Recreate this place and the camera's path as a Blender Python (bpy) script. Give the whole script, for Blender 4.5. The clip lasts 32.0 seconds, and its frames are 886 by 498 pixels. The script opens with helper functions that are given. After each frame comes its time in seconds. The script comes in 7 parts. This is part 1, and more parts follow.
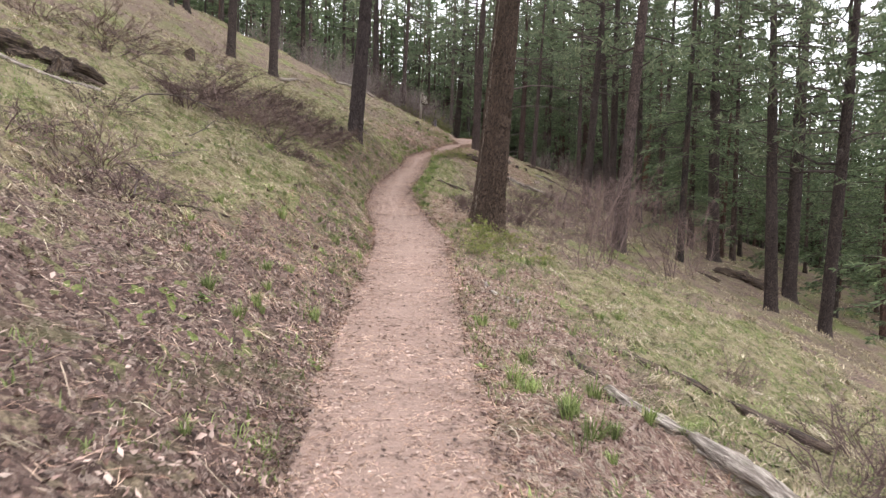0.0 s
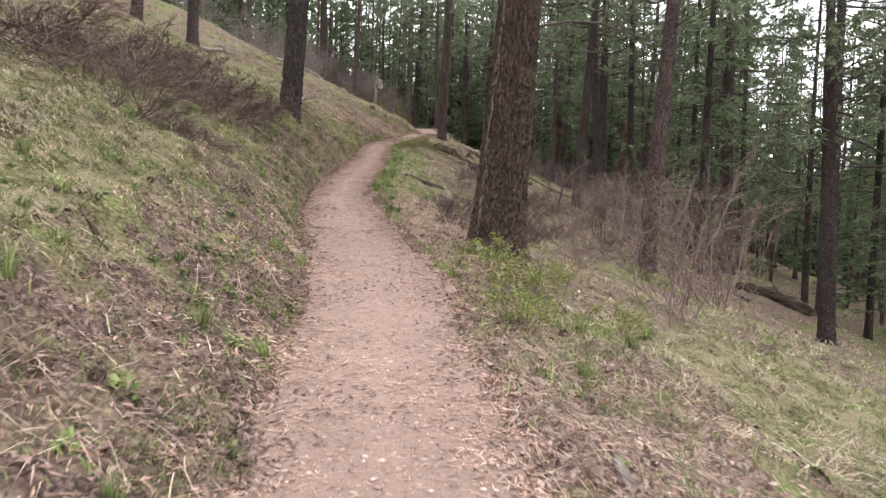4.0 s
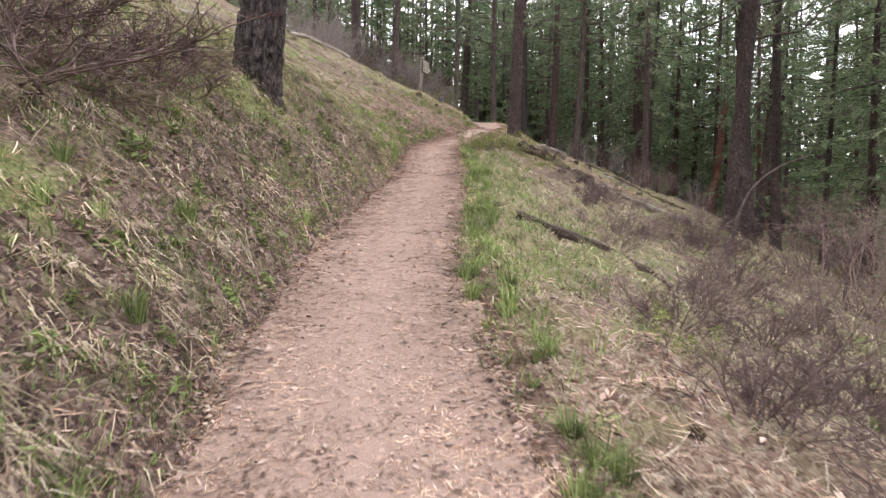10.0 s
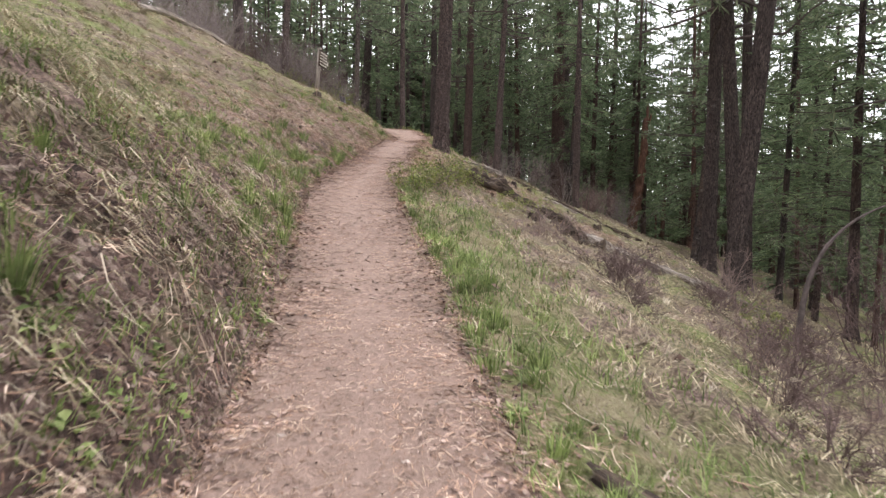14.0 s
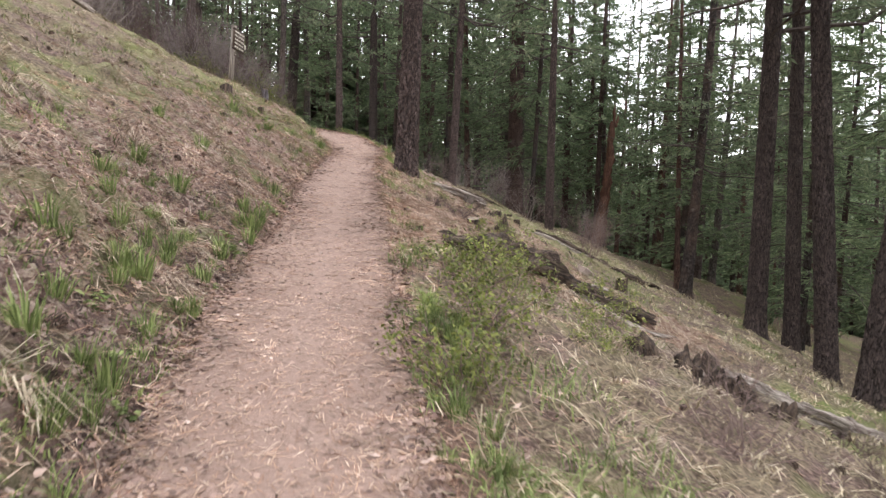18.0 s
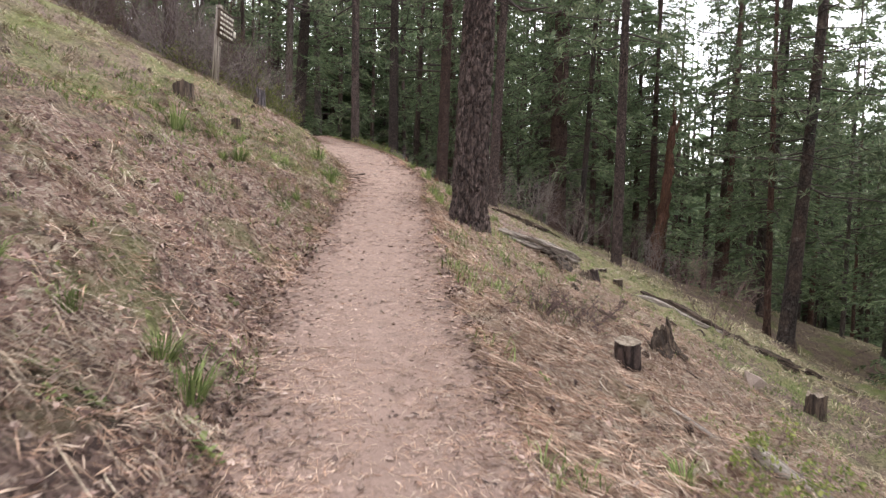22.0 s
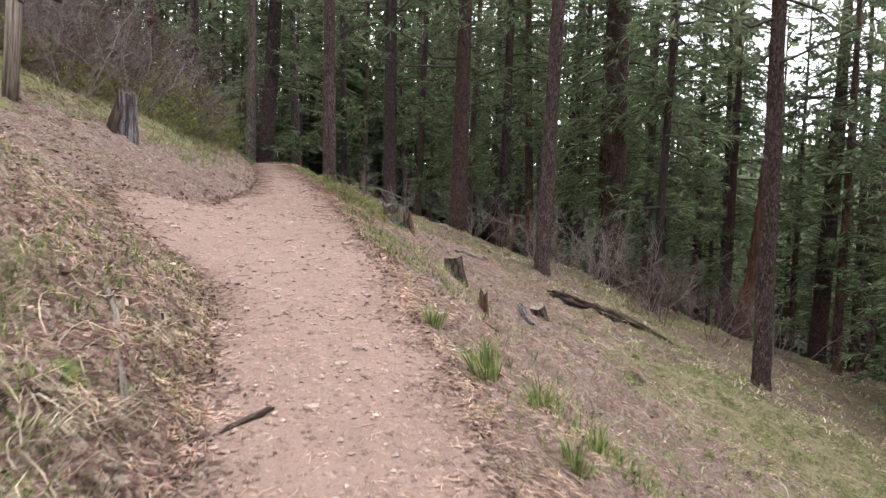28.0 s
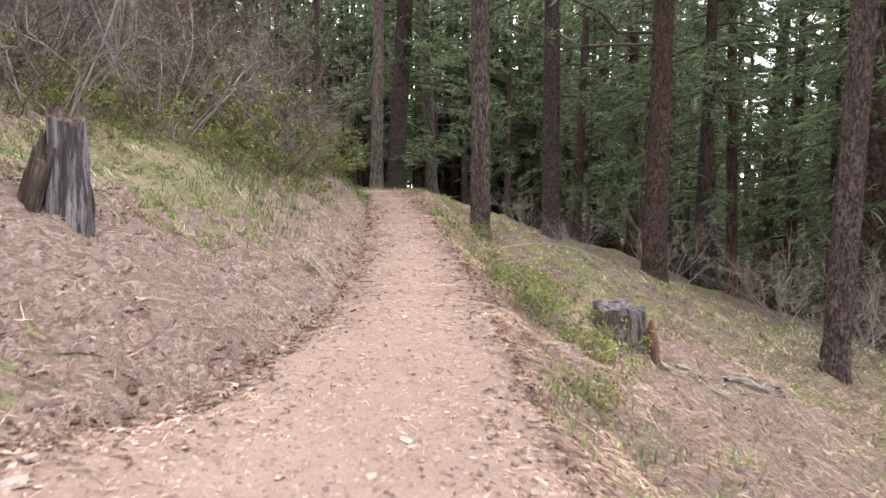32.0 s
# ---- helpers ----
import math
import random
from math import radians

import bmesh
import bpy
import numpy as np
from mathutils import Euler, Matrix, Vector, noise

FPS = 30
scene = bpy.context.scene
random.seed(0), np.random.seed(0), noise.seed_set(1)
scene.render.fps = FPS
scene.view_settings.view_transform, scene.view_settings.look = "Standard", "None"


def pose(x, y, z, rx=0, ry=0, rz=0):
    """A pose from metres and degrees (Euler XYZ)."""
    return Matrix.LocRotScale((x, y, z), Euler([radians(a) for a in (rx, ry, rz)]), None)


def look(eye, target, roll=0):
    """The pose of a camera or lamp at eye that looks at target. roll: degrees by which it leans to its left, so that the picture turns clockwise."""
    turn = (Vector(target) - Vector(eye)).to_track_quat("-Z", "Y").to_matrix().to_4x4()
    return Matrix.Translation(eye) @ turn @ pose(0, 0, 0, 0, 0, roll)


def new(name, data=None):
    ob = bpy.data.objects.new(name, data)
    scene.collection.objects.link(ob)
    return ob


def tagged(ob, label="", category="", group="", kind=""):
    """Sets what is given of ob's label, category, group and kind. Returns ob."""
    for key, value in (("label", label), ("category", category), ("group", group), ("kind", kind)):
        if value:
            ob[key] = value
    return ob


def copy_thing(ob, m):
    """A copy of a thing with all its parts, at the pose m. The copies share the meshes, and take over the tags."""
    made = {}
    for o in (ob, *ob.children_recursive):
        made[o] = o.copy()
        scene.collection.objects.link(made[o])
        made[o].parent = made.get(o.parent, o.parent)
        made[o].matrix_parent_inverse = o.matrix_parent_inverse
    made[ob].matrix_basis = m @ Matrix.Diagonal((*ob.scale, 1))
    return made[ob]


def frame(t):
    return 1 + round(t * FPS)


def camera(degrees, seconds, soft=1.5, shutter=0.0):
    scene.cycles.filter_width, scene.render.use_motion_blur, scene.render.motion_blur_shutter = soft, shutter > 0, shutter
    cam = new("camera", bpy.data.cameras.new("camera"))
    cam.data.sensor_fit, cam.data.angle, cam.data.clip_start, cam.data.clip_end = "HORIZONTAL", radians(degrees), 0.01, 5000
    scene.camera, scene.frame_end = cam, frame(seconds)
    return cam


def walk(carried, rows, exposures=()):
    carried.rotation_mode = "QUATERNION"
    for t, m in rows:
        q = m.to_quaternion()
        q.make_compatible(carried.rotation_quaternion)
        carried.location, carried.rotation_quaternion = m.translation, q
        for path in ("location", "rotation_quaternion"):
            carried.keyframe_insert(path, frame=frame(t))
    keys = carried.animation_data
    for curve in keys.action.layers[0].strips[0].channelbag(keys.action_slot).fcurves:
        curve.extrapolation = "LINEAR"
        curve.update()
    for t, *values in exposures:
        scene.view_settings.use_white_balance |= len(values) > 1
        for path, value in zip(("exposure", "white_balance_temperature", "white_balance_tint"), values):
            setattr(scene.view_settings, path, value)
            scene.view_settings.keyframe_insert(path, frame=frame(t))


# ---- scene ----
cam = camera(67.3, 32.0, soft=1.4, shutter=0.3)
PATH = [
    (0, 0.006, 0.001, 1.506, 87.19, -1.64, -0.09),
    (0.5, -0.066, 0.796, 1.534, 87.12, -1.71, 0.10),
    (1, -0.121, 1.598, 1.560, 87.11, -1.81, -0.83),
    (1.5, -0.201, 2.400, 1.576, 87.08, -1.92, -1.87),
    (2, -0.246, 3.223, 1.600, 87.19, -2.02, -3.75),
    (2.5, -0.300, 4.046, 1.619, 87.13, -2.01, -4.02),
    (3, -0.351, 4.850, 1.656, 87.05, -1.98, -4.40),
    (3.5, -0.415, 5.669, 1.715, 87.06, -1.83, -4.37),
    (5.5, -0.664, 9.127, 1.955, 87.05, -1.27, -4.32),
    (6, -0.700, 9.945, 2.028, 87.04, -1.24, -4.55),
    (6.5, -0.737, 10.731, 2.103, 87.07, -1.11, -4.48),
    (7, -0.817, 11.528, 2.162, 86.93, -0.91, -3.48),
    (7.5, -0.850, 12.377, 2.262, 86.81, -0.94, -3.12),
    (8, -0.910, 13.220, 2.394, 86.83, -0.95, -2.84),
    (8.5, -0.973, 14.023, 2.513, 86.78, -0.95, -2.76),
    (9, -1.036, 14.778, 2.630, 86.77, -0.88, -2.20),
    (9.5, -1.072, 15.490, 2.727, 86.73, -0.84, -1.99),
    (10, -1.147, 16.175, 2.821, 86.73, -0.78, -0.87),
    (10.5, -1.195, 16.875, 2.939, 86.64, -0.84, 0.28),
    (11, -1.258, 17.582, 3.066, 86.53, -0.86, 0.89),
    (11.5, -1.313, 18.319, 3.212, 86.47, -0.85, 0.97),
    (12, -1.360, 19.085, 3.371, 86.42, -0.87, 0.06),
    (12.5, -1.398, 19.862, 3.540, 86.39, -0.95, -1.27),
    (13, -1.418, 20.653, 3.708, 86.50, -1.09, -6.97),
    (13.5, -1.471, 21.435, 3.850, 86.64, -1.02, -8.79),
    (14, -1.483, 22.194, 3.972, 86.72, -0.96, -9.95),
    (14.5, -1.498, 22.939, 4.111, 86.73, -0.97, -10.65),
    (16.5, -1.338, 26.001, 4.767, 86.43, -1.34, -15.92),
    (17, -1.301, 26.809, 4.859, 86.25, -1.45, -16.29),
    (17.5, -1.298, 27.623, 4.983, 86.24, -1.45, -16.21),
    (18, -1.295, 28.393, 5.152, 86.22, -1.42, -16.23),
    (18.5, -1.254, 29.121, 5.326, 86.25, -1.49, -16.63),
    (19, -1.255, 29.846, 5.486, 86.30, -1.44, -16.45),
    (19.5, -1.202, 30.563, 5.623, 86.33, -1.44, -15.40),
    (20, -1.163, 31.282, 5.735, 86.31, -1.39, -13.97),
    (20.5, -1.070, 31.986, 5.827, 86.28, -1.46, -13.67),
    (21, -0.983, 32.696, 5.906, 86.19, -1.52, -13.99),
    (21.5, -0.861, 33.388, 6.027, 86.32, -1.52, -14.74),
    (22, -0.713, 34.088, 6.101, 86.14, -1.51, -15.21),
    (22.5, -0.567, 34.829, 6.246, 86.17, -1.49, -15.27),
    (23, -0.380, 35.586, 6.393, 86.11, -1.59, -16.01),
    (23.5, -0.248, 36.364, 6.519, 86.01, -1.52, -16.07),
    (24, -0.105, 37.144, 6.644, 86.00, -1.46, -16.19),
    (24.5, 0.002, 37.926, 6.731, 85.91, -1.47, -15.28),
    (25, 0.167, 38.682, 6.807, 85.82, -1.61, -15.75),
    (25.5, 0.321, 39.442, 6.937, 85.99, -1.57, -16.16),
    (27.5, 0.969, 42.444, 7.559, 86.41, -1.50, -15.88),
    (28, 1.094, 43.193, 7.664, 86.42, -1.40, -15.32),
    (28.5, 1.210, 43.955, 7.732, 86.40, -1.39, -15.50),
    (29, 1.303, 44.748, 7.784, 86.22, -1.46, -15.49),
    (29.5, 1.373, 45.545, 7.889, 86.24, -1.39, -14.95),
    (30, 1.427, 46.373, 8.026, 86.15, -1.06, -11.54),
    (30.5, 1.462, 47.098, 8.164, 86.04, -0.86, -9.64),
    (31, 1.450, 47.794, 8.348, 86.18, -0.68, -7.33),
    (31.5, 1.428, 48.462, 8.525, 85.99, -0.61, -5.56),
    (32, 1.389, 49.184, 8.703, 85.54, -0.46, -3.93),
]
walk(cam, [(t, pose(*p)) for t, *p in PATH], [(0, 0.34), (3, 0.34), (6, 0.45), (7, 0.52), (8, 0.70), (9, 0.64), (11, 0.72), (12, 0.68), (13, 0.52), (17, 0.56), (19, 0.6), (22, 0.54), (25, 0.7), (28, 0.62), (30, 0.77), (31, 0.97), (32, 1.12)])

# ---- overcast daylight ----
SUN_UP, SUN_TURN = 52.0, 75.0
world = bpy.data.worlds.new("overcast_sky")
world.use_nodes = True
scene.world = world
wt = world.node_tree
sky = wt.nodes.new("ShaderNodeTexSky")
sky.sky_type, sky.sun_disc = "NISHITA", False
sky.sun_elevation, sky.sun_rotation, sky.altitude, sky.dust_density = radians(SUN_UP), radians(SUN_TURN), 1500, 4.0
veil = wt.nodes.new("ShaderNodeMix")
veil.data_type, veil.blend_type = "RGBA", "MIX"
veil.inputs[0].default_value = 0.85
wt.links.new(sky.outputs[0], veil.inputs[6])
veil.inputs[7].default_value = (16.5, 16.6, 17.25, 1)
wt.links.new(veil.outputs[2], wt.nodes["Background"].inputs[0])
wt.nodes["Background"].inputs[1].default_value = 0.15
sun_lamp = bpy.data.lights.new("sun", "SUN")
sun_lamp.energy, sun_lamp.angle, sun_lamp.color = 1.4, radians(25), (1.0, 0.96, 0.9)
sun = new("sun", sun_lamp)
sun.matrix_world = look((0, 0, 60), (0.0 - 60 * math.cos(radians(SUN_UP)) * math.sin(radians(SUN_TURN)), -60 * math.cos(radians(SUN_UP)) * math.cos(radians(SUN_TURN)), 60 - 60 * math.sin(radians(SUN_UP))))
scene.view_settings.exposure = 0.0


# ---- lie of the land: the trail runs along y on a hillside that falls to +x ----
def table(pairs, soft):
    ys = np.arange(-40.0, 320.0, 0.1)
    vs = np.interp(ys, [p[0] for p in pairs], [p[1] for p in pairs])
    k = np.exp(-0.5 * (np.arange(-40, 41) * 0.1 / soft) ** 2)
    return ys, np.convolve(np.pad(vs, 40, mode="edge"), k / k.sum(), mode="valid")


EDGE_L = table([(-8, -0.55), (3, -0.77), (6.5, -1.03), (10, -1.19), (14, -1.42), (16, -1.7), (18, -2.1), (20, -2.25), (22, -2.22), (24, -2.05),
                (26, -1.82), (31, -1.77), (33, -1.5), (35, -1.15), (37, -0.8), (39, -0.6), (41, -0.1), (43, 0.28), (45, 0.66), (46, 0.78), (47.4, 0.82),
                (48.6, 0.7), (49.3, 0.35), (49.8, -0.1), (50.4, -0.5), (51.3, -0.45), (52.0, 0.05), (52.7, 0.45), (53.7, 0.72), (55, 0.95), (58, 1.0), (61, 0.85), (64, 0.3), (68, -1.2), (74, -4.5), (80, -8)], 0.32)
EDGE_R = table([(-8, 0.5), (3, 0.42), (6.5, 0.32), (10, 0.19), (14, 0.14), (16, -0.22), (18, -0.55), (20, -0.88), (22, -0.92), (24, -0.75),
                (26, -0.68), (28, -0.57), (31, -0.58), (33, -0.25), (35, 0.12), (37, 0.45), (39, 0.72), (41, 1.1), (43, 1.42), (45, 1.95),
                (46, 2.2), (47, 2.2), (49, 2.2), (51, 2.2), (53, 2.15), (55, 2.15), (58, 2.0), (61, 1.75), (64, 1.2), (68, -0.2), (74, -3.2), (80, -6.6)], 0.5)
TRAIL_Z = table([(-40, -2.2), (-8, -0.35), (0, 0.0), (3.2, 0.1), (5.7, 0.215), (9.1, 0.455), (11.5, 0.665), (14, 1.01), (16.9, 1.44), (19.1, 1.87), (21.4, 2.35),
                 (22.9, 2.61), (26, 3.25), (28.4, 3.65), (30.6, 4.12), (32.7, 4.42), (35.6, 4.89), (38.7, 5.32), (42.4, 6.04), (44.7, 6.29),
                 (47.1, 6.67), (49.2, 7.16), (52, 7.52), (55, 7.88), (58, 8.25), (61, 8.65), (63, 8.8), (68, 8.85), (90, 9.2), (320, 14)], 0.9)
BANK = table([(-8, 0.3), (6, 0.35), (14, 0.9), (20, 1.9), (23, 2.35), (26, 2.2), (30, 1.0), (36, 0.55), (40, 0.5), (44, 0.5), (47.6, 0.8), (49.2, 0.5), (50.0, 0.25), (51.4, 0.35),
              (52.4, 0.4), (56, 0.35), (62, 0.5)], 0.45)
LIP = table([(-8, 0.5), (8, 0.8), (13, 1.3), (17, 1.7), (20, 0.8), (24, 0.4), (34, 0.25), (60, 0.15)], 0.8)
STEEP = table([(-40, 0.385), (38, 0.385), (45, 0.425), (51, 0.43), (56, 0.38), (60, 0.35), (320, 0.35)], 1.5)
DROP = table([(36, 0.0), (41, 0.2), (62, 0.2), (70, 0.0)], 0.8)
SIDE_R = table([(y, at_y) for y, at_y in zip(EDGE_R[0][::20], np.where(EDGE_R[0] > 58, 2.0, EDGE_R[1])[::20])], 0.8)


def at(tab, y):
    return np.interp(y, tab[0], tab[1])


def ripple(x, y, size, seed):
    """Smooth noise of about -1 to 1 with features of that size."""
    rng = np.random.RandomState(seed)
    out = np.zeros(np.broadcast(x, y).shape)
    for k in range(7):
        a = rng.uniform(0, 6.283)
        w = 6.283 / size * rng.uniform(0.55, 1.7)
        out = out + np.sin(x * w * math.cos(a) + y * w * math.sin(a) + rng.uniform(0, 6.283) + 1.3 * np.sin(x * w * 0.37 - y * w * 0.41 + k))
    return out / 3.2


def bench(x, y):
    """The trodden ground tilts up towards the bank where the trail widens at the junction."""
    return 0.3 * np.clip(0.8 - x, 0, 1.3) * np.exp(-((y - 50.7) / 1.5) ** 4)


def beside(x, y):
    """Metres left of the trail's left edge, metres right of its right edge."""
    return at(EDGE_L, y) - x, x - at(SIDE_R, y)


def smooth_land(x, y):
    l, r = beside(x, y)
    z = at(TRAIL_Z, y) + bench(x, y)
    dl, dr = np.maximum(l, 0), np.maximum(r, 0)
    z = z + 0.43 * dl + 0.5 * at(BANK, y) * (1 - np.exp(-dl / 0.7)) - 0.0016 * np.maximum(dl - 25, 0) ** 2 * (dl < 120)
    lip = at(LIP, y)
    fall = dr - lip * (1 - np.exp(-dr / np.maximum(lip, 0.05)))
    far = np.maximum(dr - 18, 0)
    z = z - at(DROP, y) * (1 - np.exp(-dr / 0.4))
    z = z - at(STEEP, y) * np.minimum(fall, 18) - 0.30 * np.minimum(far, 75) + 0.3 * np.clip(dr - 150, 0, 270)
    return z


def land(x, y):
    x, y = np.asarray(x, float), np.asarray(y, float)
    l, r = beside(x, y)
    off = np.maximum(np.maximum(l, r), 0)
    rough = np.clip(off / 0.5, 0, 1)
    z = smooth_land(x, y)
    z = z + rough * (0.08 * ripple(x, y, 2.6, 3) + 0.05 * ripple(x, y, 0.8, 4) + 0.030 * ripple(x, y, 0.36, 5)) + np.clip(off / 0.25, 0, 1) * np.exp(-off / 9) * 0.011 * ripple(x, y, 0.17, 7)
    return z + np.clip(off / 12, 0, 1) * 0.35 * ripple(x, y, 11, 6)


def land_at(x, y):
    return float(land(x, y))


# ---- mesh tools ----
class Geo:
    """Gathers vertices, quads and triangles, then makes one mesh of them."""

    def __init__(self):
        self.v, self.f, self.n = [], [], 0

    def add(self, verts, *faces):
        verts = np.asarray(verts, np.float32).reshape(-1, 3)
        self.v.append(verts)
        for f in faces:
            f = np.asarray(f, np.int64)
            if f.size:
                self.f.append(f + self.n)
        self.n += len(verts)
        return self

    def mesh(self, name, material=None, smooth=True):
        me = bpy.data.meshes.new(name)
        v = np.concatenate(self.v)
        me.vertices.add(len(v))
        me.vertices.foreach_set("co", v.ravel())
        idx = np.concatenate([f.ravel() for f in self.f])
        size = np.concatenate([np.full(len(f), f.shape[1]) for f in self.f])
        me.loops.add(len(idx))
        me.loops.foreach_set("vertex_index", idx.astype(np.int32))
        me.polygons.add(len(size))
        me.polygons.foreach_set("loop_start", (np.cumsum(size) - size).astype(np.int32))
        me.polygons.foreach_set("loop_total", size.astype(np.int32))
        me.polygons.foreach_set("use_smooth", np.full(len(size), smooth))
        me.update(calc_edges=True)
        if material:
            me.materials.append(material)
        return me


def two_mesh(name, first, mat_a, second, mat_b):
    """One mesh of two gathered shapes with a material each."""
    both = Geo()
    both.v, both.f, both.n = first.v + second.v, first.f + [f + first.n for f in second.f], first.n + second.n
    me = both.mesh(name, mat_a, False)
    me.materials.append(mat_b)
    slots = np.zeros(len(me.polygons), np.int32)
    slots[sum(len(f) for f in first.f):] = 1
    me.polygons.foreach_set("material_index", slots)
    return me


def part(name, geo, material, parent, label="", smooth=True):
    """One mesh object under a thing or a part; geo is a Geo or a mesh that is shared."""
    ob = new(name, geo.mesh(name, material, smooth) if isinstance(geo, Geo) else geo)
    ob.parent = parent
    return tagged(ob, label)


def thing(name, m, label, category, group=""):
    ob = new(name)
    ob.matrix_world = m
    return tagged(ob, label, category, group)


def stuff(name, geo, material, label, category, smooth=False):
    return tagged(new(name, geo.mesh(name, material, smooth)), label, category, kind="stuff")


def unit(a):
    return a / np.maximum(np.linalg.norm(a, axis=-1, keepdims=True), 1e-9)


def tubes(points, radii, sides, geo):
    """Many tubes at once: points (n, k, 3), radii (n, k)."""
    points, radii = np.asarray(points, float), np.asarray(radii, float)
    n, k, _ = points.shape
    tan = unit(np.gradient(points, axis=1))
    ref = np.where(np.abs(tan[:, :1, 2:3]) > 0.8, np.array([1.0, 0, 0]), np.array([0, 0, 1.0]))
    a = unit(np.cross(tan, ref))
    b = np.cross(tan, a)
    ang = np.arange(sides) * 2 * math.pi / sides
    ring = a[:, :, None] * np.cos(ang)[:, None] + b[:, :, None] * np.sin(ang)[:, None]
    v = points[:, :, None] + ring * radii[:, :, None, None]
    i = np.arange(n * k * sides).reshape(n, k, sides)
    j = np.roll(i, -1, axis=2)
    geo.add(v, np.stack([i[:, :-1], j[:, :-1], j[:, 1:], i[:, 1:]], -1).reshape(-1, 4))
    return geo


def blades(geo, base, height, width, lean, turn, droop, fall=0.0):
    """Grass blades of two pieces each, bent over towards their turn; fall: how steeply the ground drops towards +x."""
    n = len(base)
    side = np.stack([-np.sin(turn), np.cos(turn), np.zeros(n)], 1)
    out = np.stack([np.cos(turn), np.sin(turn), np.zeros(n)], 1)
    up = np.array([0, 0, 1.0])
    w = side * width[:, None] * 0.5
    down = fall * np.cos(turn) * height * lean
    mid = base + out * (height * lean * 0.4)[:, None] + up * (height * 0.62 - 0.4 * down)[:, None]
    tip = base + out * (height * lean)[:, None] + up * (height * (1 - droop) - down)[:, None]
    v = np.stack([base - w, base + w, mid + w * 0.8, mid - w * 0.8, tip], 1)
    i = np.arange(n)[:, None] * 5
    return geo.add(v, i + np.array([0, 1, 2, 3]), i + np.array([3, 2, 4]))


def flakes(geo, base, length, width, turn, pitch, roll, curl):
    """Fallen leaves or needles: a quad and a half, folded along the middle."""
    n = len(base)
    d = np.stack([np.cos(turn) * np.cos(pitch), np.sin(turn) * np.cos(pitch), np.sin(pitch)], 1)
    s = np.stack([-np.sin(turn) * np.cos(roll), np.cos(turn) * np.cos(roll), np.sin(roll)], 1)
    lift = np.array([0, 0, 1.0]) * curl[:, None]
    v = np.stack([base - d * length[:, None] * 0.5, base + s * width[:, None] * 0.5 + lift, base + d * length[:, None] * 0.5, base - s * width[:, None] * 0.5 + lift], 1)
    i = np.arange(n)[:, None] * 4
    return geo.add(v, i + np.array([0, 1, 2, 3]))


# ---- materials ----
def blank(name, rough=0.85):
    m = bpy.data.materials.new(name)
    m.use_nodes = True
    bsdf = m.node_tree.nodes["Principled BSDF"]
    bsdf.inputs["Roughness"].default_value = rough
    bsdf.inputs["Specular IOR Level"].default_value = 0.25
    return m, m.node_tree, bsdf


def node(nt, kind, feed=(), **props):
    nd = nt.nodes.new(kind)
    if "operation" in props:
        nd.operation = props["operation"]
    if "data_type" in props:
        nd.data_type = props["data_type"]
    if "blend_type" in props:
        nd.blend_type = props["blend_type"]
    if "feature" in props:
        nd.feature = props["feature"]
    for key, value in dict(feed).items():
        if isinstance(value, bpy.types.NodeSocket):
            nt.links.new(value, nd.inputs[key])
        else:
            nd.inputs[key].default_value = value
    return nd


def grain(nt, vec, scale, detail=6.0, rough=0.6):
    return node(nt, "ShaderNodeTexNoise", {"Vector": vec, "Scale": scale, "Detail": detail, "Roughness": rough}).outputs[0]


def stretch(nt, vec, sx, sy, sz):
    return node(nt, "ShaderNodeMapping", {"Vector": vec, "Scale": (sx, sy, sz)}).outputs[0]


def ramp(nt, fac, stops):
    r = nt.nodes.new("ShaderNodeValToRGB")
    nt.links.new(fac, r.inputs[0])
    while len(r.color_ramp.elements) < len(stops):
        r.color_ramp.elements.new(0.5)
    for e, (p, c) in zip(r.color_ramp.elements, stops):
        e.position, e.color = p, (*c, 1) if len(c) == 3 else c
    return r.outputs[0]


def blend(nt, fac, a, b, mode="MIX"):
    return node(nt, "ShaderNodeMix", {0: fac, 6: a, 7: b}, data_type="RGBA", blend_type=mode).outputs[2]


def bump(nt, bsdf, height, strength, distance):
    b = node(nt, "ShaderNodeBump", {"Height": height, "Strength": strength, "Distance": distance})
    nt.links.new(b.outputs[0], bsdf.inputs["Normal"])


def grey(nt, fac, lo, hi):
    return ramp(nt, fac, [(lo, (0, 0, 0)), (hi, (1, 1, 1))])


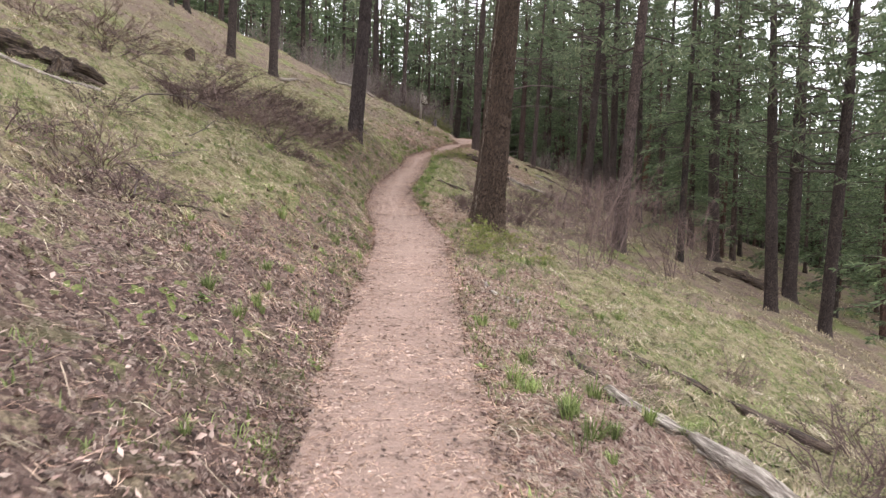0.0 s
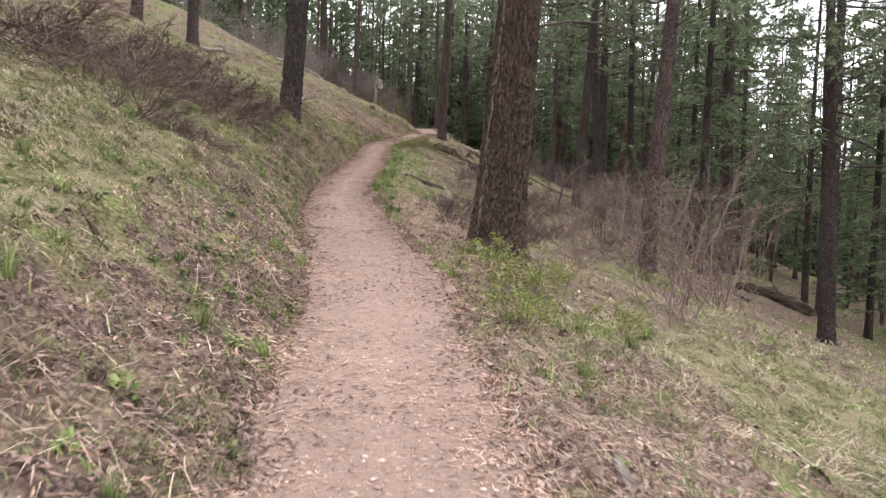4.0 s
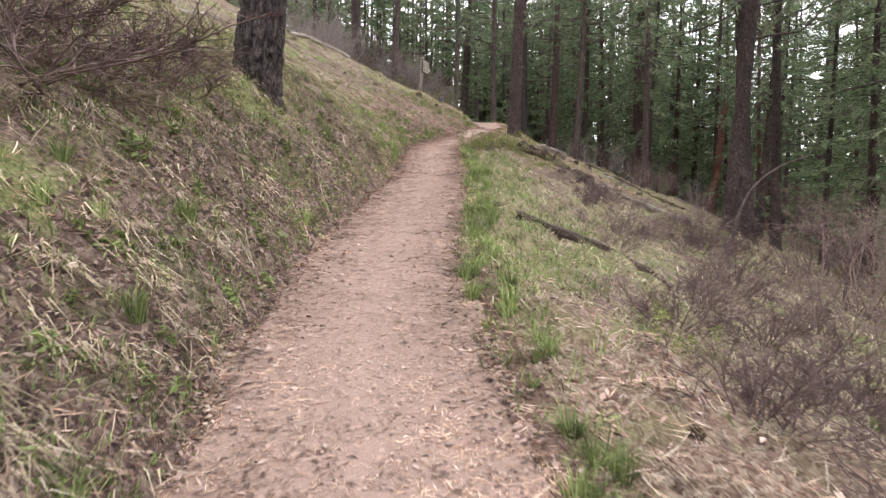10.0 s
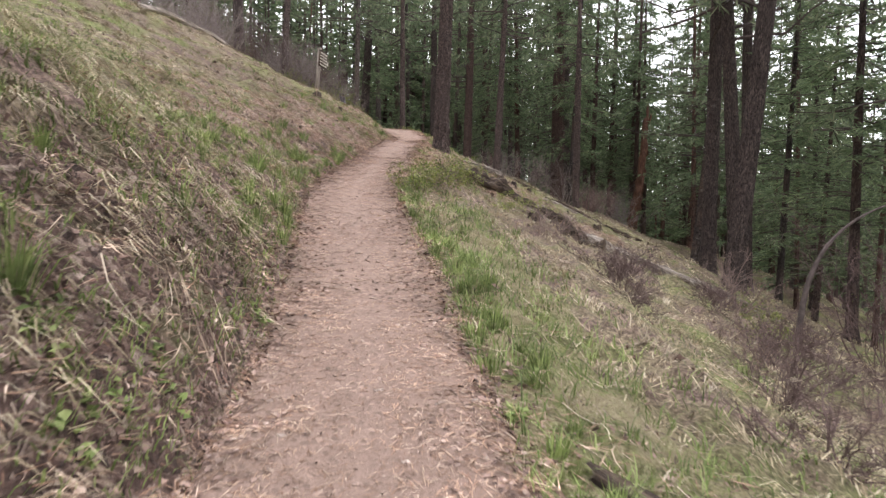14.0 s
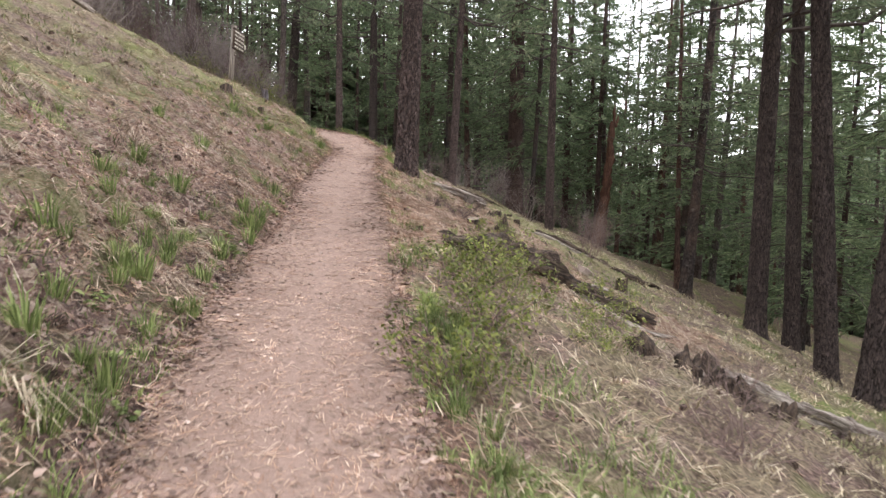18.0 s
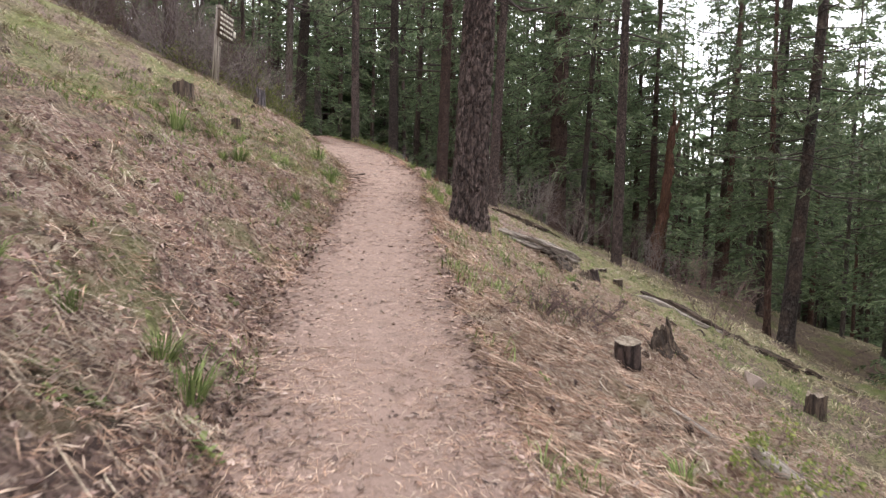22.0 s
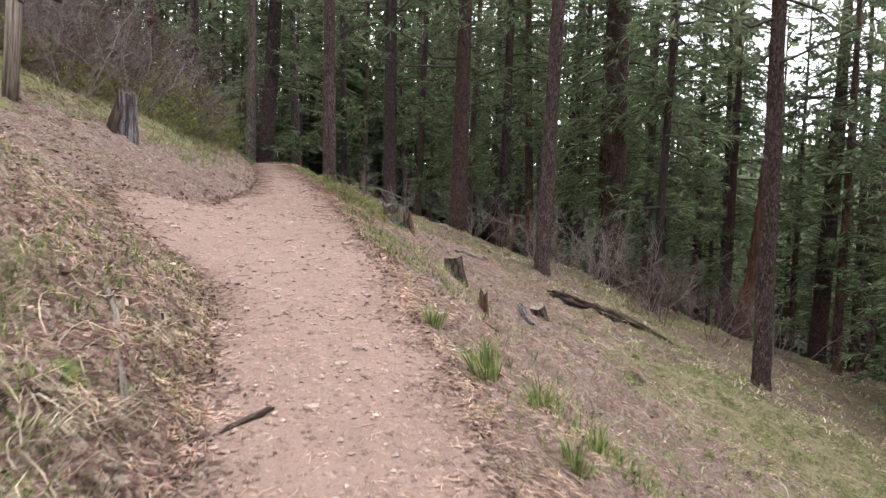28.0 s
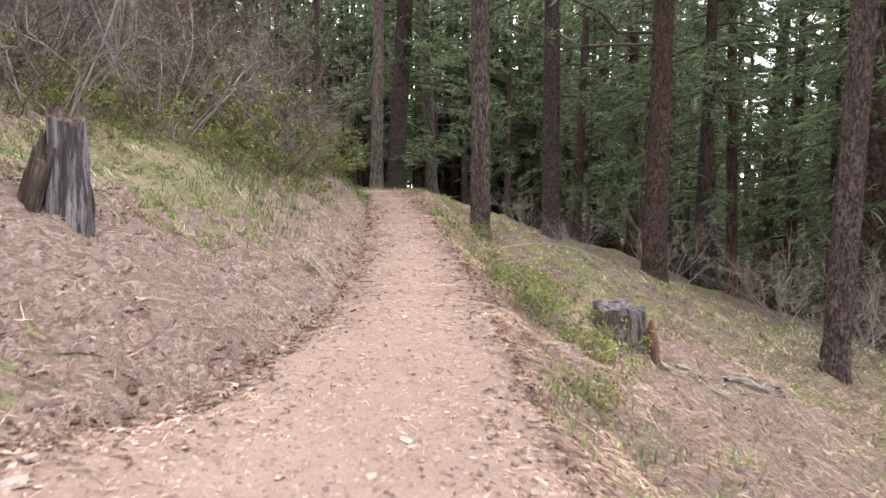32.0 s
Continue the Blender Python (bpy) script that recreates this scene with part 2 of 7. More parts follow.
def ground_material():
    m, nt, bsdf = blank("hillside_duff", 0.95)
    pos = node(nt, "ShaderNodeNewGeometry").outputs["Position"]
    fine = grain(nt, pos, 28, 8, 0.7)
    mid = grain(nt, pos, 3.2, 5, 0.6)
    wide = grain(nt, pos, 0.55, 4, 0.55)
    straw = ramp(nt, fine, [(0.34, (0.050, 0.036, 0.025)), (0.5, (0.16, 0.125, 0.083)), (0.66, (0.32, 0.26, 0.175))])
    litter = ramp(nt, fine, [(0.34, (0.032, 0.020, 0.018)), (0.5, (0.125, 0.082, 0.070)), (0.66, (0.28, 0.195, 0.165))])
    moss = ramp(nt, fine, [(0.3, (0.045, 0.05, 0.018)), (0.5, (0.135, 0.155, 0.05)), (0.7, (0.23, 0.25, 0.09))])
    c = blend(nt, grey(nt, mid, 0.40, 0.60), litter, straw)
    c = blend(nt, grey(nt, wide, 0.50, 0.68), c, moss)
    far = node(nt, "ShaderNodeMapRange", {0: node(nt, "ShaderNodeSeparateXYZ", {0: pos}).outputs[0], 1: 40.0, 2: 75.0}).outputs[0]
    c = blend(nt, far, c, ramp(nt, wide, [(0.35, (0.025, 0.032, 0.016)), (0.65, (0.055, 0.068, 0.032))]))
    nt.links.new(c, bsdf.inputs["Base Color"])
    bump(nt, bsdf, fine, 0.9, 0.03)
    return m


def litter_material(name, stops, moss, straw=None, dirt=0.5):
    """Small chips of leaf, straw and bark in many colours over dark soil, with the shade of small pits painted in."""
    m, nt, bsdf = blank(name, 0.95)
    pos = node(nt, "ShaderNodeNewGeometry").outputs["Position"]
    drift = node(nt, "ShaderNodeTexNoise", {"Vector": pos, "Scale": 9.0, "Detail": 4.0}).outputs["Color"]
    warp = node(nt, "ShaderNodeVectorMath", {0: pos, 1: node(nt, "ShaderNodeVectorMath", {0: drift, "Scale": 0.22}, operation="SCALE").outputs[0]}, operation="ADD").outputs[0]
    chips = node(nt, "ShaderNodeTexVoronoi", {"Vector": stretch(nt, warp, 1.0, 0.55, 1.0), "Scale": 38.0})
    pick = node(nt, "ShaderNodeSeparateColor", {0: chips.outputs["Color"]}).outputs[0]
    fine = grain(nt, pos, 42, 8, 0.75)
    mid = grain(nt, pos, 5.5, 6, 0.65)
    wide = grain(nt, pos, 1.3, 4, 0.6)
    c = ramp(nt, pick, stops)
    # dirt: how strongly dark soil and painted pit shade show between the chips
    c = blend(nt, grey(nt, fine, 0.33, 0.60), blend(nt, dirt, c, (0.05, 0.034, 0.028, 1)), c)
    c = blend(nt, grey(nt, mid, 0.36, 0.46), blend(nt, dirt, c, (0.045, 0.03, 0.025, 1)), c)
    c = blend(nt, grey(nt, wide, 0.54, 0.68), c, blend(nt, 0.6, c, (*moss, 1)))
    if straw:
        dry = blend(nt, grey(nt, grain(nt, stretch(nt, warp, 1.0, 2.6, 1.0), 3.0, 6, 0.7), 0.43, 0.56), blend(nt, 0.45, c, (0.07, 0.055, 0.035, 1)), c)
        c = blend(nt, grey(nt, grain(nt, warp, 2.3, 6, 0.7), 0.44, 0.56), dry, blend(nt, 0.75, c, (*straw, 1)))
    nt.links.new(c, bsdf.inputs["Base Color"])
    bump(nt, bsdf, node(nt, "ShaderNodeMath", {0: fine, 1: chips.outputs["Distance"]}, operation="SUBTRACT").outputs[0], 1.0, 0.03)
    return m


def dirt_material(name, tone):
    m, nt, bsdf = blank(name, 0.95)
    pos = node(nt, "ShaderNodeNewGeometry").outputs["Position"]
    fine = grain(nt, pos, 60, 8, 0.75)
    mid = grain(nt, pos, 5, 6, 0.6)
    wide = grain(nt, pos, 0.9, 4, 0.5)
    c = ramp(nt, fine, [(0.28, tuple(0.55 * k for k in tone)), (0.5, tone), (0.74, tuple(min(1, 1.4 * k) for k in tone))])
    c = blend(nt, grey(nt, mid, 0.35, 0.7), blend(nt, 0.45, c, tuple(0.72 * k for k in tone) + (1,)), c)
    c = blend(nt, grey(nt, wide, 0.40, 0.65), c, blend(nt, 0.3, c, tuple(min(1, 1.25 * k) for k in tone) + (1,)))
    pit = node(nt, "ShaderNodeTexVoronoi", {"Vector": pos, "Scale": 46.0}).outputs["Color"]
    pick = node(nt, "ShaderNodeSeparateColor", {0: pit}).outputs
    c = blend(nt, grey(nt, pick[0], 0.90, 0.95), c, tuple(0.68 * k for k in tone) + (1,))
    c = blend(nt, grey(nt, pick[1], 0.955, 0.98), c, tuple(min(1, 1.35 * k) for k in tone) + (1,))
    nt.links.new(c, bsdf.inputs["Base Color"])
    both = node(nt, "ShaderNodeMath", {0: fine, 1: mid}, operation="ADD").outputs[0]
    bump(nt, bsdf, both, 0.8, 0.012)
    return m


def bark_material(name, dark, light, red=0.0):
    m, nt, bsdf = blank(name, 0.95)
    pos = node(nt, "ShaderNodeTexCoord").outputs["Object"]
    rnd = node(nt, "ShaderNodeObjectInfo").outputs["Random"]
    tall = stretch(nt, pos, 6.5, 6.5, 1.7)
    warp = node(nt, "ShaderNodeVectorMath", {0: tall, 1: node(nt, "ShaderNodeTexNoise", {"Vector": tall, "Scale": 1.2, "Detail": 5.0, "Roughness": 0.7}).outputs["Color"]}, operation="ADD").outputs[0]
    warp = node(nt, "ShaderNodeVectorMath", {0: warp, 1: node(nt, "ShaderNodeTexNoise", {"Vector": stretch(nt, pos, 9, 9, 5), "Scale": 1.0, "Detail": 4.0}).outputs["Color"]}, operation="ADD").outputs[0]
    crack = node(nt, "ShaderNodeTexVoronoi", {"Vector": warp, "Scale": 1.6}, feature="DISTANCE_TO_EDGE").outputs[0]
    fine = grain(nt, stretch(nt, pos, 40, 40, 14), 1.0, 7, 0.7)
    plate = ramp(nt, fine, [(0.3, dark), (0.52, tuple(0.5 * (a + b) for a, b in zip(dark, light))), (0.75, light)])
    c = blend(nt, grey(nt, crack, 0.0, 0.2), (dark[0] * 0.45, dark[1] * 0.45, dark[2] * 0.45, 1), plate)
    blotch = grain(nt, stretch(nt, pos, 1, 1, 0.5), 1.3, 4, 0.6)
    c = blend(nt, grey(nt, blotch, 0.45, 0.75), c, blend(nt, 0.5, c, (0.17 + red, 0.105, 0.08, 1)))
    lichen = grain(nt, stretch(nt, pos, 5, 5, 3), 1.0, 7, 0.75)
    c = blend(nt, grey(nt, lichen, 0.58, 0.70), c, blend(nt, 0.55, c, (0.27, 0.245, 0.22, 1)))
    tint = node(nt, "ShaderNodeMapRange", {0: rnd, 3: 0.8, 4: 1.25}).outputs[0]
    c = node(nt, "ShaderNodeVectorMath", {0: c, "Scale": tint}, operation="SCALE").outputs[0]
    nt.links.new(c, bsdf.inputs["Base Color"])
    h = node(nt, "ShaderNodeMath", {0: grey(nt, crack, 0.0, 0.25), 1: fine}, operation="ADD").outputs[0]
    bump(nt, bsdf, h, 1.0, 0.02)
    return m


def plate_material(name, dark, light, lichen, depth=0.85, fine=1.0):
    """Bark whose furrows are modelled, with furrow shade also put into the colour: flakes, streaks and pale lichen on
    the plates.
    """
    m, nt, bsdf = blank(name, 0.95)
    pos = node(nt, "ShaderNodeTexCoord").outputs["Object"]
    flake = grain(nt, stretch(nt, pos, 34, 34, 13 * fine), fine, 9, 0.75)
    plate = grain(nt, stretch(nt, pos, 7, 7, 2.4), 1.0, 4, 0.6)
    c = ramp(nt, flake, [(0.34, tuple(0.45 * k for k in dark)), (0.46, dark), (0.56, tuple(0.5 * (a + b) for a, b in zip(dark, light))), (0.7, light)])
    c = blend(nt, grey(nt, plate, 0.42, 0.62), blend(nt, 0.55, c, (*dark, 1)), c)
    tall = stretch(nt, pos, 11.5 * fine, 11.5 * fine, 4.4 * fine * fine)
    drift = node(nt, "ShaderNodeTexNoise", {"Vector": tall, "Scale": 0.9, "Detail": 5.0, "Roughness": 0.65}).outputs["Color"]
    warp = node(nt, "ShaderNodeVectorMath", {0: tall, 1: node(nt, "ShaderNodeVectorMath", {0: drift, "Scale": 2.2}, operation="SCALE").outputs[0]}, operation="ADD").outputs[0]
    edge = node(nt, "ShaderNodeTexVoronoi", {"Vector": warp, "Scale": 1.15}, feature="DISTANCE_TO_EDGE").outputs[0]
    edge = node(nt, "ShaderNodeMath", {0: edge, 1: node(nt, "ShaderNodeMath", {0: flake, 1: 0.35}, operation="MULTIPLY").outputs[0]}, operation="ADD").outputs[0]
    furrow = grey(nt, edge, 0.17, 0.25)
    # painted furrow shade: plate edges darkened, depth sets how strongly
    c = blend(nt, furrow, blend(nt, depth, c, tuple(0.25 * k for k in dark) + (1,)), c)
    spots = grain(nt, stretch(nt, pos, 5, 5, 3), 1.0, 8, 0.75)
    c = blend(nt, grey(nt, spots, 0.66, 0.82), c, (*lichen, 1))
    nt.links.new(c, bsdf.inputs["Base Color"])
    bump(nt, bsdf, node(nt, "ShaderNodeMath", {0: flake, 1: furrow}, operation="ADD").outputs[0], 1.0, 0.035)
    return m


def twig_material(name, dark, light):
    m, nt, bsdf = blank(name, 0.85)
    pos = node(nt, "ShaderNodeTexCoord").outputs["Object"]
    rnd = node(nt, "ShaderNodeNewGeometry").outputs["Random Per Island"]
    c = ramp(nt, grain(nt, pos, 9, 5, 0.6), [(0.3, dark), (0.7, light)])
    k = node(nt, "ShaderNodeMapRange", {0: rnd, 3: 0.65, 4: 1.35}).outputs[0]
    nt.links.new(node(nt, "ShaderNodeVectorMath", {0: c, "Scale": k}, operation="SCALE").outputs[0], bsdf.inputs["Base Color"])
    return m


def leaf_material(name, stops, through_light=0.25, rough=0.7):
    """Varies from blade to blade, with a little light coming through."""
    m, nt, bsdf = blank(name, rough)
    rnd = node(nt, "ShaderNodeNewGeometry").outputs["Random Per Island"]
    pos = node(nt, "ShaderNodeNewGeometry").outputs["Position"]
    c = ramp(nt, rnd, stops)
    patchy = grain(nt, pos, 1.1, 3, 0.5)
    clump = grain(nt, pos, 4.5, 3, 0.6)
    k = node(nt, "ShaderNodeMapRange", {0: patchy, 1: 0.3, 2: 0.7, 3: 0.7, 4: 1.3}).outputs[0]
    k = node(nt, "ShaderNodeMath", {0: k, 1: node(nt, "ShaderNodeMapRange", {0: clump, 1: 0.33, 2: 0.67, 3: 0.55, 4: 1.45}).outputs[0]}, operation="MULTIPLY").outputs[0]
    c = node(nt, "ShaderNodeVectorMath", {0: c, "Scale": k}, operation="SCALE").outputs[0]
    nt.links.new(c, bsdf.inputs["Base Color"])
    if through_light:
        thin = node(nt, "ShaderNodeBsdfTranslucent", {"Color": c})
        mix = node(nt, "ShaderNodeMixShader", {0: through_light, 1: bsdf.outputs[0], 2: thin.outputs[0]})
        nt.links.new(mix.outputs[0], nt.nodes["Material Output"].inputs[0])
    return m


def wood_material(name, dark, light, moss=0.0):
    m, nt, bsdf = blank(name, 0.9)
    pos = node(nt, "ShaderNodeTexCoord").outputs["Object"]
    fibre = grain(nt, stretch(nt, pos, 26, 26, 1.4), 1.0, 8, 0.72)
    rot = grain(nt, stretch(nt, pos, 6, 6, 2.2), 1.0, 6, 0.65)
    c = ramp(nt, fibre, [(0.36, tuple(0.5 * k for k in dark)), (0.46, dark), (0.64, light)])
    c = blend(nt, grey(nt, rot, 0.52, 0.72), c, blend(nt, 0.65, c, (0.035, 0.025, 0.02, 1)))
    soft = grain(nt, pos, 3.1, 5, 0.7)
    c = blend(nt, grey(nt, soft, 0.58, 0.70), c, blend(nt, moss, c, (0.10, 0.115, 0.035, 1)))
    nt.links.new(c, bsdf.inputs["Base Color"])
    bump(nt, bsdf, node(nt, "ShaderNodeMath", {0: fibre, 1: rot}, operation="ADD").outputs[0], 1.0, 0.03)
    return m


GROUND = ground_material()
TRAIL = dirt_material("trail_dirt", (0.282, 0.196, 0.163))
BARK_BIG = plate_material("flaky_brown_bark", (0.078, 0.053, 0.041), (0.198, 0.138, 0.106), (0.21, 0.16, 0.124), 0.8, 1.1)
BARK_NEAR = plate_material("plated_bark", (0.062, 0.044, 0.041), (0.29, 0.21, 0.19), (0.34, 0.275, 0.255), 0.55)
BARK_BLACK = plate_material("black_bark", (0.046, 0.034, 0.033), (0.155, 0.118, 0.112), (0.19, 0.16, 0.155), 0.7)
BARK = bark_material("pine_bark", (0.048, 0.034, 0.032), (0.165, 0.115, 0.103), 0.0)
BARK_GREY = bark_material("grey_bark", (0.065, 0.055, 0.052), (0.22, 0.185, 0.17))
BARK_DARK = bark_material("dark_bark", (0.028, 0.022, 0.021), (0.095, 0.074, 0.068))
BARK_RED = bark_material("reddish_bark", (0.062, 0.036, 0.030), (0.215, 0.128, 0.103), 0.06)
TWIG = twig_material("twig_bark", (0.12, 0.082, 0.074), (0.26, 0.185, 0.165))
TWIG_DARK = twig_material("dark_twig_bark", (0.065, 0.042, 0.040), (0.16, 0.108, 0.10))
LIMB = twig_material("dark_limb_bark", (0.035, 0.026, 0.024), (0.105, 0.080, 0.074))
TWIG_MAUVE = twig_material("mauve_twig_bark", (0.13, 0.102, 0.100), (0.30, 0.25, 0.24))
TWIG_GREY = twig_material("grey_twig_bark", (0.15, 0.12, 0.11), (0.32, 0.27, 0.245))
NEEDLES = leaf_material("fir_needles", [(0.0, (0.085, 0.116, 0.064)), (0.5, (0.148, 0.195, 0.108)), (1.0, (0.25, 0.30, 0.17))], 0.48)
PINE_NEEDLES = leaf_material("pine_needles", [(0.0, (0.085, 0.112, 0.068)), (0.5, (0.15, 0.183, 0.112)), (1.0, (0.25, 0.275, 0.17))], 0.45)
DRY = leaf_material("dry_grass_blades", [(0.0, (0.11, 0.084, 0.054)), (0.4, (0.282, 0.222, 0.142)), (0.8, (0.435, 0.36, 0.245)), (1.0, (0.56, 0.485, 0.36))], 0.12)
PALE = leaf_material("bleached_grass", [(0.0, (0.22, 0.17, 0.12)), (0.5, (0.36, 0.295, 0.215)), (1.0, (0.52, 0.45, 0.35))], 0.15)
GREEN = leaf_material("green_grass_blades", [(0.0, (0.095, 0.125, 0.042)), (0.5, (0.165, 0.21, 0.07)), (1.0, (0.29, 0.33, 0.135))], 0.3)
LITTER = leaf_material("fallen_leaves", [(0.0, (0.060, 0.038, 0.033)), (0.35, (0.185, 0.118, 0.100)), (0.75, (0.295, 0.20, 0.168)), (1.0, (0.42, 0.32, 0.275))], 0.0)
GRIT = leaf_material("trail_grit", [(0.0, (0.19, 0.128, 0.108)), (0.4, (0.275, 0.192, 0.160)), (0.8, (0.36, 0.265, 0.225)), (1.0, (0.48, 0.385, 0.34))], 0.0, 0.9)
CONE = twig_material("pine_cone_scales", (0.035, 0.024, 0.02), (0.12, 0.08, 0.062))
BARK_RUST = plate_material("rust_brown_plates", (0.070, 0.043, 0.037), (0.20, 0.130, 0.112), (0.22, 0.175, 0.155), 0.9)
BARK_DUSK = plate_material("dusky_plates", (0.058, 0.043, 0.040), (0.185, 0.138, 0.126), (0.22, 0.185, 0.17), 0.9)
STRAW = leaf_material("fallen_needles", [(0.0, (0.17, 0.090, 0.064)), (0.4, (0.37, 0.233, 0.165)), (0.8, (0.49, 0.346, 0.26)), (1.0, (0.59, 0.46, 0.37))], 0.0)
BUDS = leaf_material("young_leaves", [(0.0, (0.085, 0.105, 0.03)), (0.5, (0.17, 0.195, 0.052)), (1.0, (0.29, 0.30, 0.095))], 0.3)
WOOD_GREY = wood_material("weathered_wood", (0.19, 0.155, 0.135), (0.48, 0.42, 0.37), 0.35)
WOOD_SILVER = wood_material("silvered_stump_wood", (0.055, 0.046, 0.050), (0.275, 0.245, 0.258))
WOOD_ROT = wood_material("rotten_wood", (0.04, 0.028, 0.023), (0.15, 0.108, 0.082), 0.7)
WOOD_RED = wood_material("red_heartwood", (0.085, 0.042, 0.03), (0.21, 0.105, 0.07))
PALE_FLAKE = twig_material("pale_flaking_bark", (0.12, 0.092, 0.074), (0.28, 0.232, 0.195))
WOOD_CUT = wood_material("cut_wood", (0.22, 0.17, 0.13), (0.42, 0.35, 0.28))
BARE_SOIL = litter_material("bare_bank_soil", [(0.0, (0.19, 0.128, 0.107)), (0.35, (0.26, 0.178, 0.150)), (0.75, (0.325, 0.232, 0.199)), (1.0, (0.42, 0.33, 0.285))], (0.24, 0.172, 0.145), None, 0.22)
DARK_LITTER = litter_material("dark_litter", [(0.0, (0.055, 0.036, 0.032)), (0.4, (0.150, 0.092, 0.078)), (0.8, (0.275, 0.188, 0.158)), (1.0, (0.42, 0.325, 0.275))], (0.11, 0.12, 0.045))
NEEDLE_DUFF = litter_material("needle_duff", [(0.0, (0.15, 0.085, 0.062)), (0.3, (0.28, 0.18, 0.135)), (0.65, (0.37, 0.265, 0.20)), (1.0, (0.50, 0.40, 0.315))], (0.15, 0.15, 0.06))
LEAF_DUFF = litter_material("leaf_duff", [(0.0, (0.085, 0.048, 0.040)), (0.3, (0.23, 0.138, 0.112)), (0.6, (0.33, 0.22, 0.185)), (0.85, (0.40, 0.30, 0.24)), (1.0, (0.52, 0.43, 0.35))], (0.13, 0.14, 0.05))
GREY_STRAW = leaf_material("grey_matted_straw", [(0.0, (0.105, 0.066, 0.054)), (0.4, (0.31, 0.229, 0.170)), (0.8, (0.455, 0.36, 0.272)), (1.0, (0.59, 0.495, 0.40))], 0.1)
TURF = litter_material("short_turf", [(0.0, (0.10, 0.10, 0.038)), (0.35, (0.17, 0.185, 0.062)), (0.7, (0.26, 0.265, 0.11)), (1.0, (0.40, 0.36, 0.215))], (0.15, 0.185, 0.055), (0.31, 0.25, 0.165))
DARK_SOIL = dirt_material("dark_soil", (0.115, 0.072, 0.056))
STONE = dirt_material("pale_stone", (0.41, 0.325, 0.285))


# ---- ground and trail ----
def sheet(name, x, y, z, material, smooth=True):
    ny, nx = x.shape
    i = np.arange(ny * nx).reshape(ny, nx)
    g = Geo().add(np.stack([x, y, z], -1), np.stack([i[:-1, :-1], i[:-1, 1:], i[1:, 1:], i[1:, :-1]], -1).reshape(-1, 4))
    return new(name, g.mesh(name, material, smooth))


def build_ground():
    fine = np.arange(-5.0, 6.0, 0.08)
    grow = 0.1 * np.cumsum(1.11 ** np.arange(1, 62))
    u = np.concatenate([-5.0 - grow[::-1], fine, 6.0 + grow])
    v = np.concatenate([-3.0 - 0.2 * np.cumsum(1.13 ** np.arange(1, 46))[::-1], np.arange(-3, 66, 0.1), 66 + 0.15 * np.cumsum(1.13 ** np.arange(1, 48))])
    yy, uu = np.meshgrid(v, u, indexing="ij")
    mid = 0.5 * (at(EDGE_L, np.minimum(yy, 62)) + at(EDGE_R, np.minimum(yy, 62)))
    xx = uu + mid
    z = land(xx, yy)
    inside = np.minimum(xx - at(EDGE_L, yy), at(EDGE_R, yy) - xx)
    z = z - 0.07 * np.clip((inside - 0.14) / 0.2, 0, 1)
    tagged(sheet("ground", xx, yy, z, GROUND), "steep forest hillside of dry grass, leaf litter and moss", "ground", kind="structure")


def trail_top(x, y, s):
    """Height of the trodden surface; s runs from -1 at its left edge to 1 at its right."""
    return at(TRAIL_Z, y) + bench(x, y) + 0.012 + 0.012 * ripple(x, y, 1.1, 21) + 0.007 * ripple(x, y, 0.24, 22) + 0.004 * ripple(x, y, 0.12, 25) + 0.02 * s ** 2


def build_trail():
    v = np.arange(-6, 78, 0.06)
    s = np.linspace(-1.16, 1.16, 60)
    yy, ss = np.meshgrid(v, s, indexing="ij")
    lo, hi = at(EDGE_L, yy), at(EDGE_R, yy)
    mid, half = 0.5 * (lo + hi), 0.5 * (hi - lo)
    xx = mid + half * ss
    z = trail_top(xx, yy, ss)
    edge = np.abs(ss) - (0.97 + 0.06 * ripple(xx, yy, 0.5, 23) + 0.06 * ripple(xx, yy, 1.7, 24))
    z = np.where(edge > 0, np.minimum(z, np.minimum(z, land(xx, yy) + 0.012) - 0.5 * half * edge), z)
    tagged(sheet("trail", xx, yy, z, TRAIL), "narrow trail of pinkish tan trodden dirt with scattered needles", "trail", kind="structure")


def patch(name, y0, y1, d0, d1, left, material, label, seed, thick=0.0):
    """A patch of other ground cover beside the trail, with a ragged edge that sinks into the slope."""
    yy, dd = np.meshgrid(np.arange(y0, y1, 0.07), np.arange(d0, d1, 0.07), indexing="ij")
    xx = at(EDGE_L, yy) - dd if left else at(EDGE_R, yy) + dd
    mid, half = 0.5 * (y0 + y1), 0.5 * (y1 - y0)
    rim = np.minimum(np.clip((half - np.abs(yy - mid)) / (0.35 * half), 0, 1), np.clip((d1 - dd) / (0.6 * (d1 - d0)), 0, 1))
    cover = rim - 0.45 + thick + 0.38 * ripple(xx, yy, 0.9, seed) + 0.2 * ripple(xx, yy, 0.28, seed + 1)
    z = land(xx, yy) + 0.006 + 0.0009 * (seed - 60) + 0.012 * np.clip(cover * 4, -2, 0) + 0.003 * ripple(xx, yy, 0.16, seed + 2)
    tagged(sheet(name, xx, yy, z, material), label, "ground", kind="structure")


